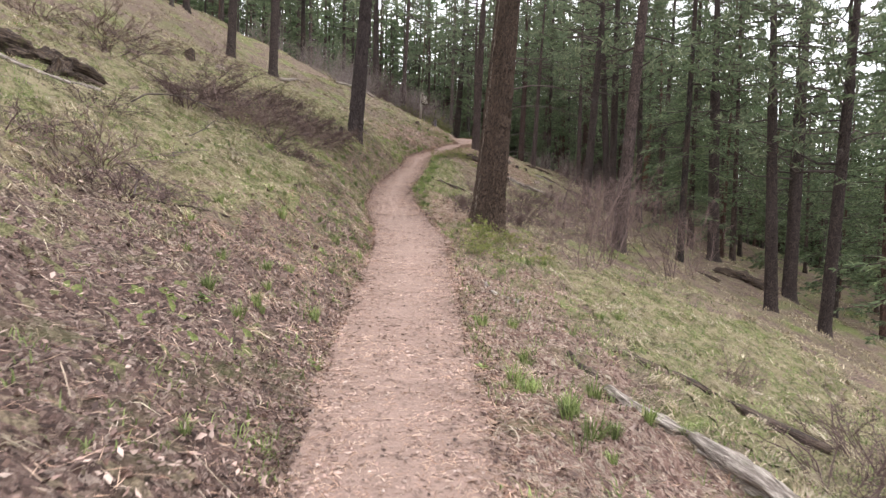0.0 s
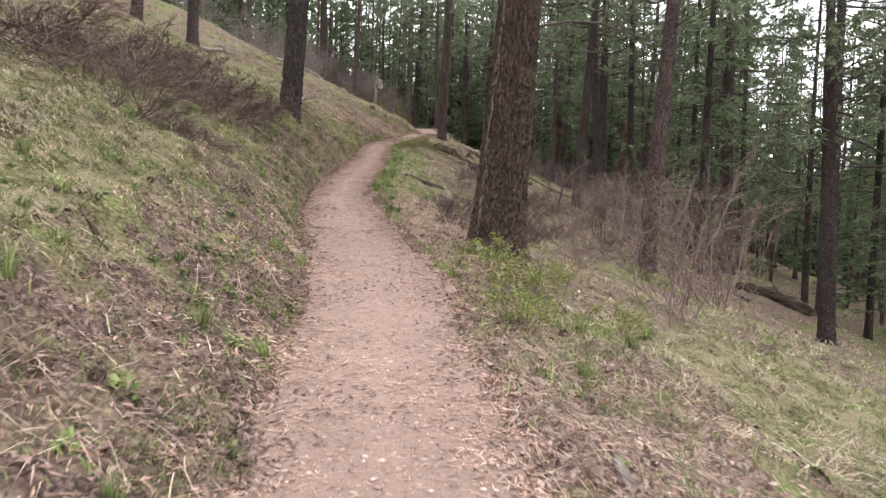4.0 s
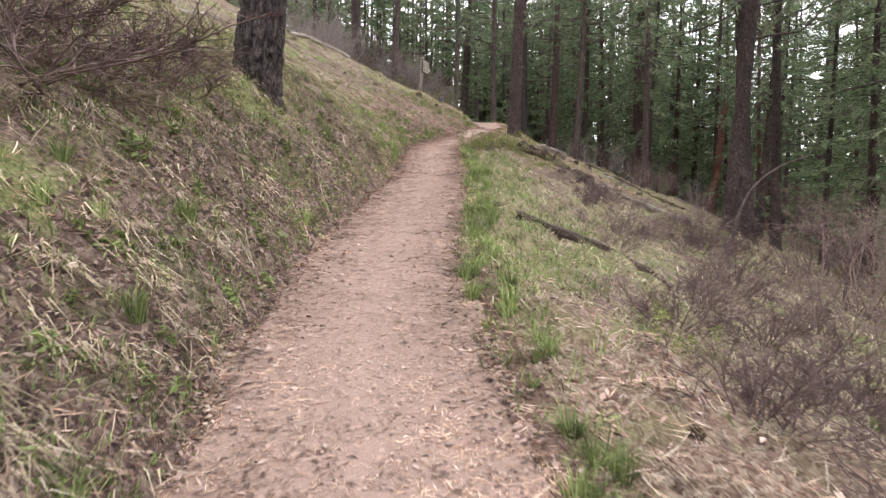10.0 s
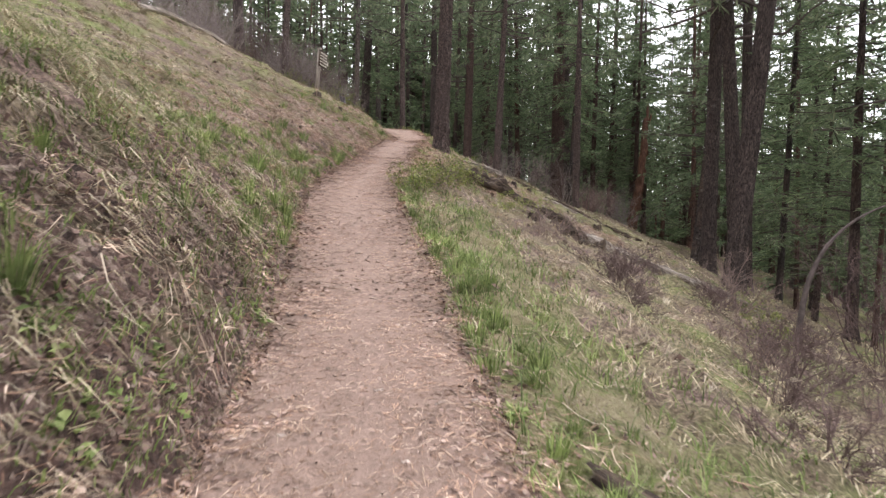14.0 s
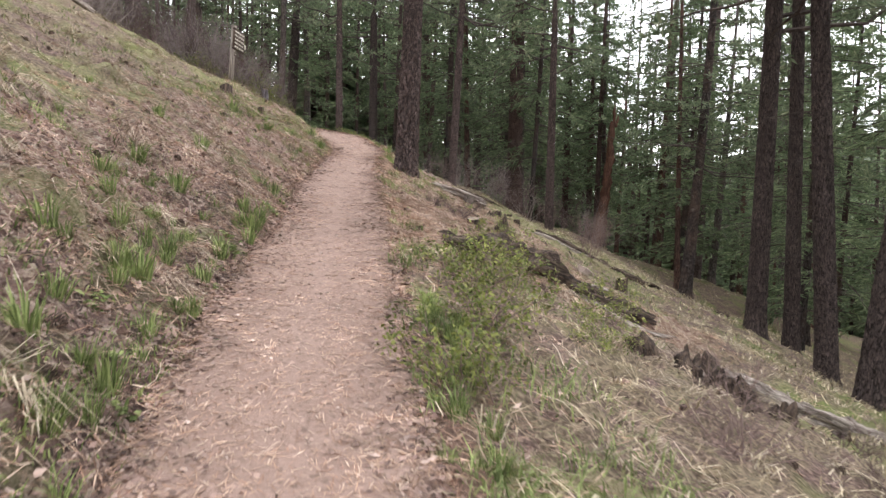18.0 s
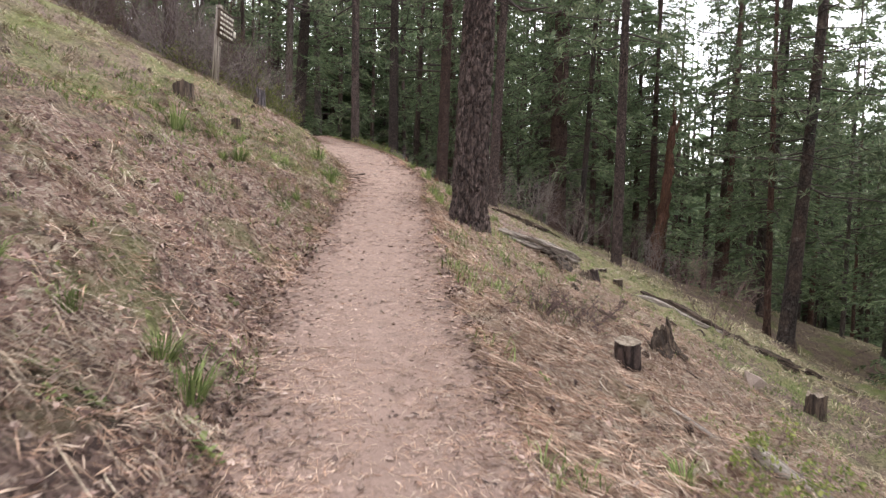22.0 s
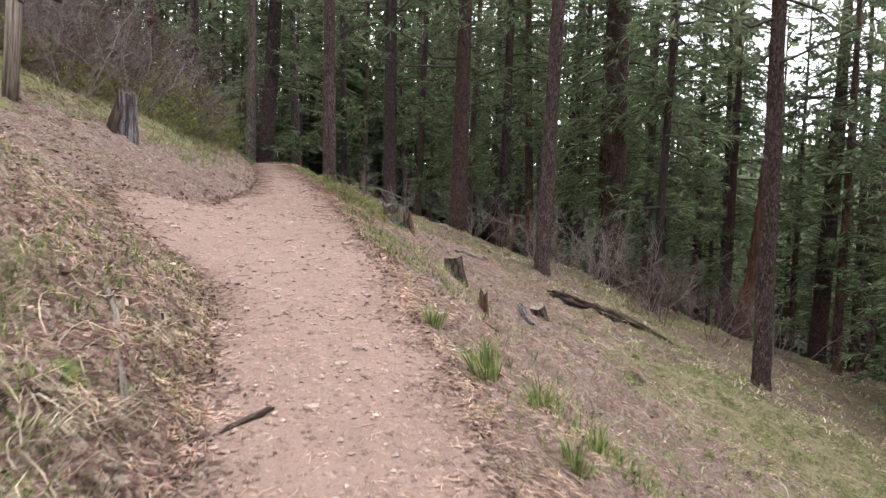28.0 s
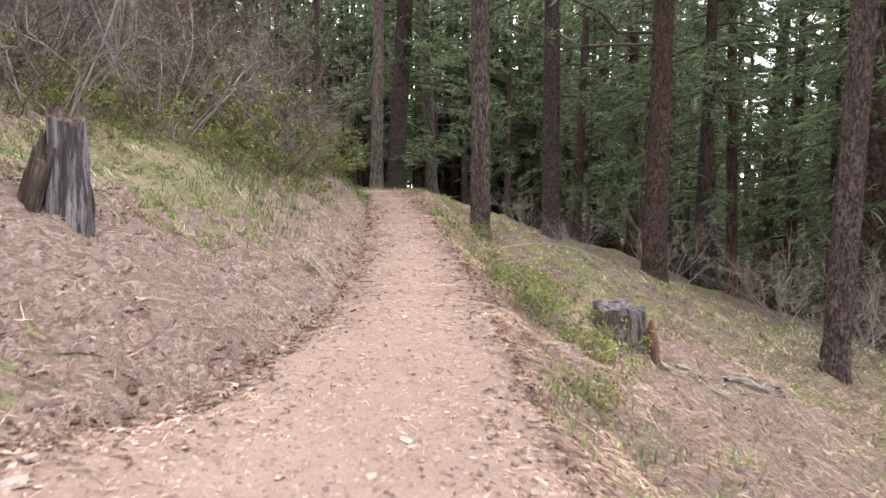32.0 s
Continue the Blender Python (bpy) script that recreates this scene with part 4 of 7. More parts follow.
def build_woods(rng, taken):
    """The trees that fill the forest farther off."""
    made = 0
    for _ in range(9000):
        if made >= 258:
            break
        x, y = rng.uniform(-45, 75), rng.uniform(4, 135)
        l, r = beside(np.array(x), np.array(y))
        l, r = float(l), float(r)
        if y < 62 and (l > -2 and l < (12 if y < 40 else 9) + 0.12 * y or -2 < r < (11 if y < 34 else 13)) or l < 0 and r < 0 and y < 62:
            continue
        if y >= 62 and abs(x - 0.5 * (at(EDGE_L, y) + at(EDGE_R, y))) < 2.2 and y < 80:
            continue
        if l > 0 and y < 30 and rng.rand() < 0.75:
            continue
        near = min((x - a) ** 2 + (y - b) ** 2 for a, b in taken)
        if in_sight(x, y) or open_sky(x, y) and rng.rand() < 0.35 or near < (2.6 if y > 58 else 3.4) ** 2:
            continue
        taken.append((x, y))
        made += 1
        kind = "fir" if rng.rand() < (0.72 if x > 4 else 0.45) else "pine"
        limbs = snaggy(rng, 1.2, 8, 6, 1.8) if (x - 2) ** 2 + (y - 50) ** 2 < 30 ** 2 or y < 45 and x < 30 else ()
        tree(kind, x, y, rng.uniform(0.22, 0.5) * (1.25 if rng.rand() < 0.2 else 1), rng, rng.uniform(0.7, 1.12) * (0.9 if open_sky(x, y) else 1.38 if x > 5 and y > 42 else 1.0), (rng.uniform(-2, 2), rng.uniform(-1.5, 2.5)), limbs=limbs,
             bark=(None, BARK_GREY, BARK_DARK, BARK_RED, BARK_DARK)[rng.randint(5)], far=not ((x - 6) ** 2 + (y - 62) ** 2 < 16 ** 2 or y < 50 and 0 < x < 24))


def build_depth(rng, taken):
    """Closer set trees round the bend ahead, where the forest is darkest."""
    made = 0
    for _ in range(4000):
        if made >= 34:
            break
        y = rng.uniform(64, 112)
        x = rng.uniform(-22, 36)
        if abs(x - 0.5 * (at(EDGE_L, y) + at(EDGE_R, y))) < 2.0 and y < 78 or min((x - a) ** 2 + (y - b) ** 2 for a, b in taken) < 1.9 ** 2:
            continue
        taken.append((x, y))
        made += 1
        tree("fir" if rng.rand() < 0.6 else "pine", x, y, rng.uniform(0.2, 0.48), rng, rng.uniform(0.8, 1.15), (rng.uniform(-2, 2), rng.uniform(-1.5, 2.0)), limbs=snaggy(rng, 1.2, 7, 5, 1.6) if y < 85 else (), bark=(None, BARK_GREY, BARK_DARK, BARK_RED)[rng.randint(4)], far=y > 84)


def build_flank(rng, taken):
    """Tall firs down the slope that close the view below the junction."""
    made = 0
    for _ in range(4000):
        if made >= 5:
            break
        x, y = rng.uniform(6, 18), rng.uniform(70, 94)
        if min((x - a) ** 2 + (y - b) ** 2 for a, b in taken) < 2.1 ** 2:
            continue
        taken.append((x, y))
        made += 1
        tree("fir", x, y, rng.uniform(0.22, 0.4), rng, rng.uniform(1.15, 1.5), (rng.uniform(-2, 2), rng.uniform(-1.5, 2.0)), limbs=snaggy(rng, 1.2, 7, 6, 1.6) if y < 75 else (), far=y > 84)


def build_valley(rng, taken):
    """Firs and pines down the slope, lower than those ahead, with the sky between their tops."""
    made = 0
    for _ in range(6000):
        if made >= 44:
            break
        a, d = radians(rng.uniform(20, 60)), rng.uniform(24, 80)
        x, y = d * math.sin(a), 20 + d * math.cos(a)
        if x - at(SIDE_R, y) < 12 or in_sight(x, y) or min((x - p) ** 2 + (y - q) ** 2 for p, q in taken) < 2.3 ** 2:
            continue
        taken.append((x, y))
        made += 1
        tree("fir" if rng.rand() < 0.7 else "pine", x, y, rng.uniform(0.2, 0.42), rng, rng.uniform(0.8, 1.12), (rng.uniform(-2, 2), rng.uniform(-1.5, 2.0)), limbs=snaggy(rng, 1.2, 8, 5, 1.6) if d < 45 else (), bark=(None, BARK_GREY, BARK_DARK, BARK_RED)[rng.randint(4)], far=d > 42)


crew = build_trees()
build_woods(*crew)
build_depth(*crew)
build_flank(*crew)
build_valley(*crew)


# ---- the forest beyond ----
def far_woods():
    """Far firs, thousands of boughs in one mesh, that close the view between the nearer trees."""
    rng = np.random.RandomState(51)
    leaf, wood = Geo(), Geo()
    n = 2600
    a = rng.uniform(-0.75, 1.75, n)
    r = 62 + 230 * rng.rand(n) ** 1.2
    x, y = 2 + np.sin(a) * r, 30 + np.cos(a) * r
    keep = (y > 70) | (x > 55) | (x < -40)
    x, y = x[keep], y[keep]
    n = len(x)
    z = land(x, y)
    h = rng.uniform(20, 34, n) * np.where(open_sky(x, y) > 0, 0.86, np.where(x > 15, 1.3, 1.0))
    s = np.linspace(0, 1, 3)
    pts = np.stack([np.repeat(x[:, None], 3, 1), np.repeat(y[:, None], 3, 1), z[:, None] - 0.5 + h[:, None] * s], -1)
    tubes(pts, 0.28 * (1 - 0.85 * s)[None] * rng.uniform(0.6, 1.2, (n, 1)), 5, wood)
    per = 64
    u = rng.rand(n, per) ** 1.15
    az = rng.uniform(0, 6.283, (n, per))
    L = (0.5 + 3.1 * (1 - u) ** 0.8) * rng.uniform(0.6, 1.15, (n, per))
    base = np.stack([np.repeat(x[:, None], per, 1), np.repeat(y[:, None], per, 1), z[:, None] + h[:, None] * (0.08 + 0.92 * u)], -1)
    out = np.stack([np.cos(az), np.sin(az), rng.uniform(-0.45, 0.05, (n, per))], -1)
    side = np.stack([-np.sin(az), np.cos(az), rng.uniform(-0.6, 0.6, (n, per))], -1) * rng.uniform(0.18, 0.5, (n, per, 1))
    tip = base + out * L[..., None]
    mid = base + out * (L * 0.55)[..., None]
    v = np.stack([base, mid + side, tip, mid - side], 2).reshape(-1, 3)
    leaf.add(v, np.arange(n * per)[:, None] * 4 + np.array([0, 1, 2, 3]))
    stuff("far_woods", leaf, NEEDLES, "dense dark green conifer forest in the distance", "woods")
    stuff("far_trunks", wood, BARK, "dark trunks of the distant forest", "woods")


far_woods()


# ---- shrubs ----
def bush_geo(height, spread, stems, seed, twigs=8, tips=4, thick=0.012, sag=0.15):
    """Bare branching shrub: stems from one stool, twigs on them, twiglets on those. Returns wood and the twig ends."""
    rng = np.random.RandomState(seed)
    g, main = Geo(), []

    def shoots(base, dirs, length, radius, k, sides, sag):
        s = np.linspace(0, 1, k)
        n = len(base)
        p = base[:, None] + dirs[:, None] * (s[None, :, None] * length[:, None, None])
        p = p + np.cumsum(rng.normal(0, 0.055, (n, k, 3)), 1) * length[:, None, None] * (s[None, :, None] > 0)
        p[:, :, 2] -= sag * length[:, None] * s ** 2
        r = radius[:, None] * (1 - 0.75 * s)[None]
        if sides == 4:
            main.extend(tubes(p[i:i + 1], r[i:i + 1], 4, Geo()) for i in range(n))
        else:
            tubes(p, r, sides, g)
        return p

    az = rng.uniform(0, 6.283, stems)
    tilt = spread * rng.uniform(0.15, 1.0, stems)
    d = unit(np.stack([np.cos(az) * tilt, np.sin(az) * tilt, np.ones(stems)], 1))
    base = np.stack([np.cos(az), np.sin(az), np.zeros(stems)], 1) * rng.uniform(0, 0.12 * height, (stems, 1)) - np.array([0, 0, 0.12])
    L = height * rng.uniform(0.6, 1.15, stems)
    p1 = shoots(base, d, L, thick * rng.uniform(0.7, 1.3, stems), 6, 4, sag)

    def children(p, L, n, lo, ratio, radius, k, wild, sides):
        m = len(p)
        u = rng.uniform(lo, 1.0, (m, n))
        f = u * (p.shape[1] - 1)
        i = np.minimum(f.astype(int), p.shape[1] - 2)
        fr = (f - i)[..., None]
        row = np.arange(m)[:, None]
        start = p[row, i] * (1 - fr) + p[row, i + 1] * fr
        dirs = unit(unit(p[row, i + 1] - p[row, i]) + rng.normal(0, wild, (m, n, 3)))
        ln = (L[:, None] * ratio * rng.uniform(0.5, 1.2, (m, n)) * (1.3 - u)).reshape(-1)
        return shoots(start.reshape(-1, 3), dirs.reshape(-1, 3), ln, np.full(m * n, radius), k, sides, sag * 0.6), ln

    p2, L2 = children(p1, L, twigs, 0.25, 0.5, thick * 0.45, 4, 0.55, 3)
    p3, _ = children(p2, L2, tips, 0.2, 0.55, thick * 0.26, 2, 0.6, 3)
    return (main, g), np.concatenate([p3[:, -1], 0.5 * (p3[:, 0] + p3[:, 1])])


def leaves_on(ends, size, seed, per=2):
    rng = np.random.RandomState(seed)
    b = np.repeat(ends, per, 0) + rng.normal(0, size * 0.8, (len(ends) * per, 3))
    n = len(b)
    return flakes(Geo(), b, size * rng.uniform(0.7, 1.4, n), size * rng.uniform(0.4, 0.8, n), rng.uniform(0, 6.283, n), rng.normal(0, 0.6, n), rng.normal(0, 0.6, n), rng.normal(0, size * 0.1, n))


def make_bush(name, wood, leaf, twig, label):
    """A shrub out of sight below ground, from which the others are copied."""
    ob = thing(name, pose(0, 0, -60), label, "shrub")
    for stem in wood[0]:
        part("stem", stem, twig, ob)
    tagged(part("crown", wood[1], twig, ob), kind="stuff")
    if leaf:
        tagged(part("foliage", leaf, BUDS, ob, "small yellow-green young leaves", False), kind="stuff")
    return ob


def set_bush(proto, x, y, size, rng, group, sink=0.03, height=1.0):
    ob = copy_thing(proto, pose(x, y, land_at(x, y) - sink, rng.uniform(-6, 6), rng.uniform(0, 14), rng.uniform(0, 360)))
    ob.scale = (size, size, size * height)
    ob["group"] = group
    return ob


def drop(proto):
    for o in (*proto.children_recursive, proto):
        bpy.data.objects.remove(o)


def build_thicket():
    """The tangle of bare stems, twigs and first leaves that closes the bank above the junction."""
    rng = np.random.RandomState(83)
    kinds = []
    for k in range(4):
        (main, twigs), ends = bush_geo(2.6, 0.85, 9, 130 + k, 9, 6, 0.013, 0.16)
        v = np.concatenate([np.concatenate(m.v) for m in main] + [np.concatenate(twigs.v)])
        f, n = [], 0
        for m in (*main, twigs):
            f += [q + n for q in m.f]
            n += m.n
        kinds.append((v, np.concatenate(f), ends))
    wood, dark, leaf = Geo(), Geo(), Geo()
    for i in range(150):
        y = rng.uniform(55.6, 64.5)
        x = 0.35 - 0.10 * (y - 55) - 0.75 * max(0.0, 58.5 - y) - rng.uniform(0.0, 1.0) ** 1.3 * 9.5
        v, f, ends = kinds[i % 4]
        size, turn = rng.uniform(0.3, 0.62) if i % 2 else rng.uniform(0.6, 1.1), rng.uniform(0, 6.283)
        spin = np.array([[math.cos(turn), -math.sin(turn), 0], [math.sin(turn), math.cos(turn), 0], [0, 0, 1]])
        here = np.array([x, y, land_at(x, y) - 0.04])
        (dark if rng.rand() < 0.6 else wood).add(v @ spin.T * size + here, f)
        tips = (ends @ spin.T * size + here)[rng.rand(len(ends)) < 0.12]
        leaves = leaves_on(tips, 0.035, i, 1)
        leaf.add(np.concatenate(leaves.v), np.concatenate(leaves.f))
    stuff("thicket", dark, TWIG_DARK, "dense tangle of dark bare shrub stems above the junction", "thicket", True)
    stuff("thicket", wood, TWIG_MAUVE, "dense tangle of grey mauve bare twigs above the junction", "thicket", True)
    stuff("thicket_leaves", leaf, BUDS, "first small leaves opening in the thicket", "leaves")


def build_shrubs():
    rng = np.random.RandomState(17)
    low, tall, leafy = [], [], []
    for k in range(3):
        w, e = bush_geo(1.0, 1.6, 20, 100 + k, 10, 6, 0.010)
        low.append(make_bush("bare_shrub", w, None, (TWIG, TWIG_DARK, TWIG_DARK)[k], "low bare purplish brown shrub sprawling in the dry grass"))
    for k in range(4):
        w, e = bush_geo(3.0, (0.95, 0.9, 0.45, 0.5)[k], (15, 15, 9, 9)[k], 110 + k, (8, 9, 10, 10)[k], (4, 4, 6, 6)[k], (0.019, 0.017, 0.014, 0.014)[k], 0.14)
        tall.append(make_bush("tall_shrub", w, leaves_on(e[rng.rand(len(e)) < (0.08, 0.14, 0.0, 0.06)[k]], 0.035, k, 1) if k != 2 else None, (TWIG_GREY, TWIG_MAUVE, TWIG, TWIG_DARK)[k], "tall bare many-stemmed shrub with fine grey brown twigs"))
    for k in range(3):
        w, e = bush_geo(0.62, 1.1, 12, 120 + k, 6, 4, 0.006)
        leafy.append(make_bush("leafy_shrub", w, leaves_on(e[rng.rand(len(e)) < 0.85], 0.036, 10 + k, 2), TWIG, "knee-high shrub just coming into yellow-green leaf"))
    for x, y, s in [(-5.6, 18.2, 1.3), (-4.6, 17.2, 1.2), (-6.6, 18.8, 1.4), (-4.2, 8.2, 1.0), (-3.5, 7.4, 0.9), (-5.0, 7.6, 1.0), (-10, 19.4, 1.6), (-8.8, 17.6, 1.5), (-11.2, 18.4, 1.6),
                    (-7.4, 21.5, 1.2), (-4.3, 21.0, 1.1), (-5.4, 20.2, 1.3), (-3.9, 19.4, 0.9), (-6.0, 11.6, 0.9), (-8.0, 23.5, 1.3), (-3.75, 21.1, 0.8), (-3.5, 21.9, 0.8), (-4.1, 20.8, 0.9), (-5.0, 19.9, 1.1), (-3.5, 16.9, 0.8), (-3.8, 16.7, 0.8), (-9.4, 20.6, 1.5), (-6.2, 19.6, 1.2), (-3.9, 21.4, 0.9), (-4.3, 22.0, 1.0), (-4.6, 21.2, 1.1), (-5.2, 22.2, 1.2), (-3.6, 22.3, 0.7), (-4.9, 18.6, 1.5), (-5.3, 19.3, 1.5), (-4.4, 20.1, 1.4), (-5.9, 17.4, 1.5), (-6.8, 17.9, 1.6), (-4.0, 20.6, 1.3), (-6.4, 16.6, 1.4), (-5.6, 20.9, 1.4)]:
        set_bush(low[rng.randint(3)], x, y, 1.2 * s, rng, "bare shrubs on the upper bank", 0.05, 0.62)
    for x, y, s in [(3.3, 5.2, 0.8), (4.2, 6.4, 0.9), (5.4, 7.4, 0.9), (3.9, 8.8, 0.7), (1.4, 20.4, 0.9), (0.5, 19.6, 0.8), (0.9, 21.6, 0.8), (2.2, 21.3, 1.0), (1.9, 23.8, 0.8), (3.4, 26.2, 1.1),
                    (4.6, 30.2, 1.2), (3.6, 28.6, 1.0), (5.6, 32.8, 1.1), (2.4, 30.8, 0.9), (1.75, 39.8, 0.5), (2.4, 40.1, 0.5), (2.9, 18.9, 0.8), (0.6, 18.4, 0.6), (1.6, 18.6, 0.7), (2.3, 19.6, 0.8), (1.2, 19.2, 0.6), (3.4, 20.4, 0.8), (2.0, 22.4, 0.8), (1.0, 24.4, 0.7)] + [(float(at(EDGE_R, q)) + 2.2 + 0.62 * ((7 * k) % 9), q, 0.5 + 0.05 * (k % 5)) for k, q in enumerate(np.linspace(22.5, 34, 34))]:
        set_bush(low[rng.randint(3)], x, y, s, rng, "bare shrubs on the lower slope", 0.05, 1.0)
    for x, y, s in [(3.31, 14.95, 0.95), (4.3, 17.4, 0.8), (3.75, 23.1, 0.6), (5.9, 24.2, 1.0), (4.6, 25.4, 0.9), (7.3, 26.0, 1.2), (6.4, 27.8, 1.0), (8.2, 29.2, 1.1),
                    (7.8, 22.6, 1.1), (9.4, 25.0, 1.2), (7.2, 31.2, 0.9), (8.9, 33.2, 0.9)]:
        set_bush(tall[rng.randint(2, 4)], x, y, s, rng, "thicket of bare shrubs below the trail")
    for x, y, s in [(10.6, 60.8, 0.8), (11.9, 59.2, 0.8), (9.4, 62.6, 0.7), (13.0, 61.5, 0.9), (8.4, 66.0, 0.7), (12.4, 64.2, 0.9), (7.4, 44.4, 0.5), (8.8, 46.6, 0.5), (10.5, 50.0, 0.6), (5.2, 63.0, 0.4), (4.4, 65.5, 0.4), (10.4, 58.4, 0.6), (9.0, 59.8, 0.5), (13.8, 59.4, 0.8), (15.0, 62.4, 0.8), (16.2, 59.8, 0.8), (17.4, 64.0, 0.9), (8.2, 62.2, 0.5)]:
        set_bush(tall[rng.randint(4)], x, y, s, rng, "bare shrubs at the foot of the pines")
    build_thicket()
    for i in range(14):
        set_bush(tall[rng.randint(2)], rng.uniform(-14, -5.5), rng.uniform(49, 56), rng.uniform(0.6, 1.1), rng, "thicket of bare shrubs above the junction")
    for x, y, s in [(0.75, 12.4, 1.0), (0.85, 13.3, 1.1), (1.05, 14.2, 1.1), (0.75, 15.0, 1.0), (1.5, 14.9, 0.9), (1.9, 15.8, 0.8), (0.62, 15.9, 0.8), (2.1, 13.6, 0.8), (1.6, 12.8, 0.8), (0.4, 20.4, 0.7),
                    (-0.2, 31.6, 1.0), (0.1, 32.4, 1.1), (0.45, 33.3, 1.1), (0.7, 34.2, 1.1), (1.2, 34.6, 1.0), (1.3, 35.9, 1.0), (1.8, 36.8, 0.8), (2.1, 34.4, 0.9), (1.6, 33.4, 0.7), (3.0, 35.8, 0.7),
                    (2.6, 53.2, 0.6), (2.7, 54.4, 0.7), (2.5, 55.8, 0.8), (2.45, 57.2, 0.7), (2.6, 58.8, 0.7), (4.5, 30.6, 0.9), (5.4, 31.6, 0.9), (6.2, 33.2, 0.8), (0.2, 58.0, 0.8), (0.1, 60.2, 0.9), (-0.6, 56.8, 0.8), (0.1, 60.8, 1.2), (-0.2, 59.4, 1.1), (-0.5, 58.2, 1.0), (-0.9, 57.4, 1.0), (0.0, 62.0, 1.3), (-1.4, 56.6, 0.9), (-2.0, 56.0, 0.9), (2.65, 54.9, 0.8), (2.8, 55.4, 0.7), (2.9, 56.4, 0.8), (2.95, 54.3, 0.9), (0.75, 16.25, 0.7), (0.95, 16.15, 0.8), (1.25, 16.2, 0.7), (-0.3, 60.0, 1.8), (-0.8, 58.8, 1.7), (-1.3, 57.8, 1.6), (-2.0, 57.2, 1.6), (-2.8, 56.6, 1.5), (-3.6, 56.2, 1.5), (-0.4, 61.6, 1.9), (-1.6, 59.2, 1.9)]:
        set_bush(leafy[rng.randint(3)], x, y, (0.88 if y < 20 else 0.95 if y < 40 else 1.15) * s, rng, "leafy shrubs along the trail")
    for p in (*low, *tall, *leafy):
        drop(p)


build_shrubs()


# ---- fallen logs, stumps, snag, sign and stones ----
def log_geo(line, r0, r1, seed, around=26, split=0.0, rough=1.0):
    """A log along a centre line near +z, with knots, fissures and jagged broken ends; split: a slab gone from its top."""
    rings = len(line)
    length = line[-1][2]
    z = np.array([p[2] for p in line])
    ang = np.arange(around) * 2 * math.pi / around
    zz, aa = np.meshgrid(z, ang, indexing="ij")
    r = r0 + (r1 - r0) * zz / length
    f, e = np.zeros_like(r), np.zeros(around)
    for j in range(around):
        c, s = math.cos(ang[j]), math.sin(ang[j])
        e[j] = noise.noise(Vector((c * 1.6, s * 1.6, seed * 3.1))) + 0.6 * noise.noise(Vector((c * 5, s * 5, seed)))
        for i in range(rings):
            q = Vector((c * 1.5, s * 1.5, z[i] * 2.2 + seed * 5.3))
            f[i, j] = 0.42 * noise.noise(q) + 0.26 * noise.noise(Vector((q.x * 3.2, q.y * 3.2, q.z * 0.8))) + 0.22 * noise.noise(Vector((q.x * 2, q.y * 2, z[i] * 7)))
    r = r * np.maximum(0.25, 1 + rough * (1.5 if r0 > 0.11 else 1.1) * f) * (1 - 0.3 * np.exp(-zz / (1.2 * r0)) - 0.3 * np.exp(-(length - zz) / (1.2 * r1)))
    r = r * (1 - split * np.clip(np.cos(aa - 1.2) - 0.3, 0, 1))
    zj = zz - 1.3 * r0 * e[None] * np.exp(-zz / (2.0 * r0)) + 1.3 * r1 * e[None] * np.exp(-(length - zz) / (2.0 * r1))
    cx, cy = np.array([p[0] for p in line])[:, None], np.array([p[1] for p in line])[:, None]
    v = np.stack([np.cos(aa) * r + cx, np.sin(aa) * r + cy, zj], -1)
    i = np.arange(rings * around).reshape(rings, around)
    j = np.roll(i, -1, axis=1)
    g = Geo().add(v, np.stack([i[:-1], j[:-1], j[1:], i[1:]], -1).reshape(-1, 4))
    return g, v[0], v[-1]


def hollow(ring, inward):
    """A broken end: the ring of the rim, a smaller ring further in and a middle."""
    ring = np.asarray(ring, float)
    n, mid = len(ring), ring.mean(0)
    inner = mid + (ring - mid) * 0.62
    inner[:, 2] = inner[:, 2] * 0.4 + (mid[2] + inward) * 0.6
    v = np.vstack([ring, inner, mid[None] + np.array([[0, 0, 1.4 * inward]])])
    k = np.arange(n)
    q = (k + 1) % n
    return Geo().add(v, np.stack([k, q, q + n, k + n], 1), np.stack([k + n, q + n, np.full(n, 2 * n)], 1))


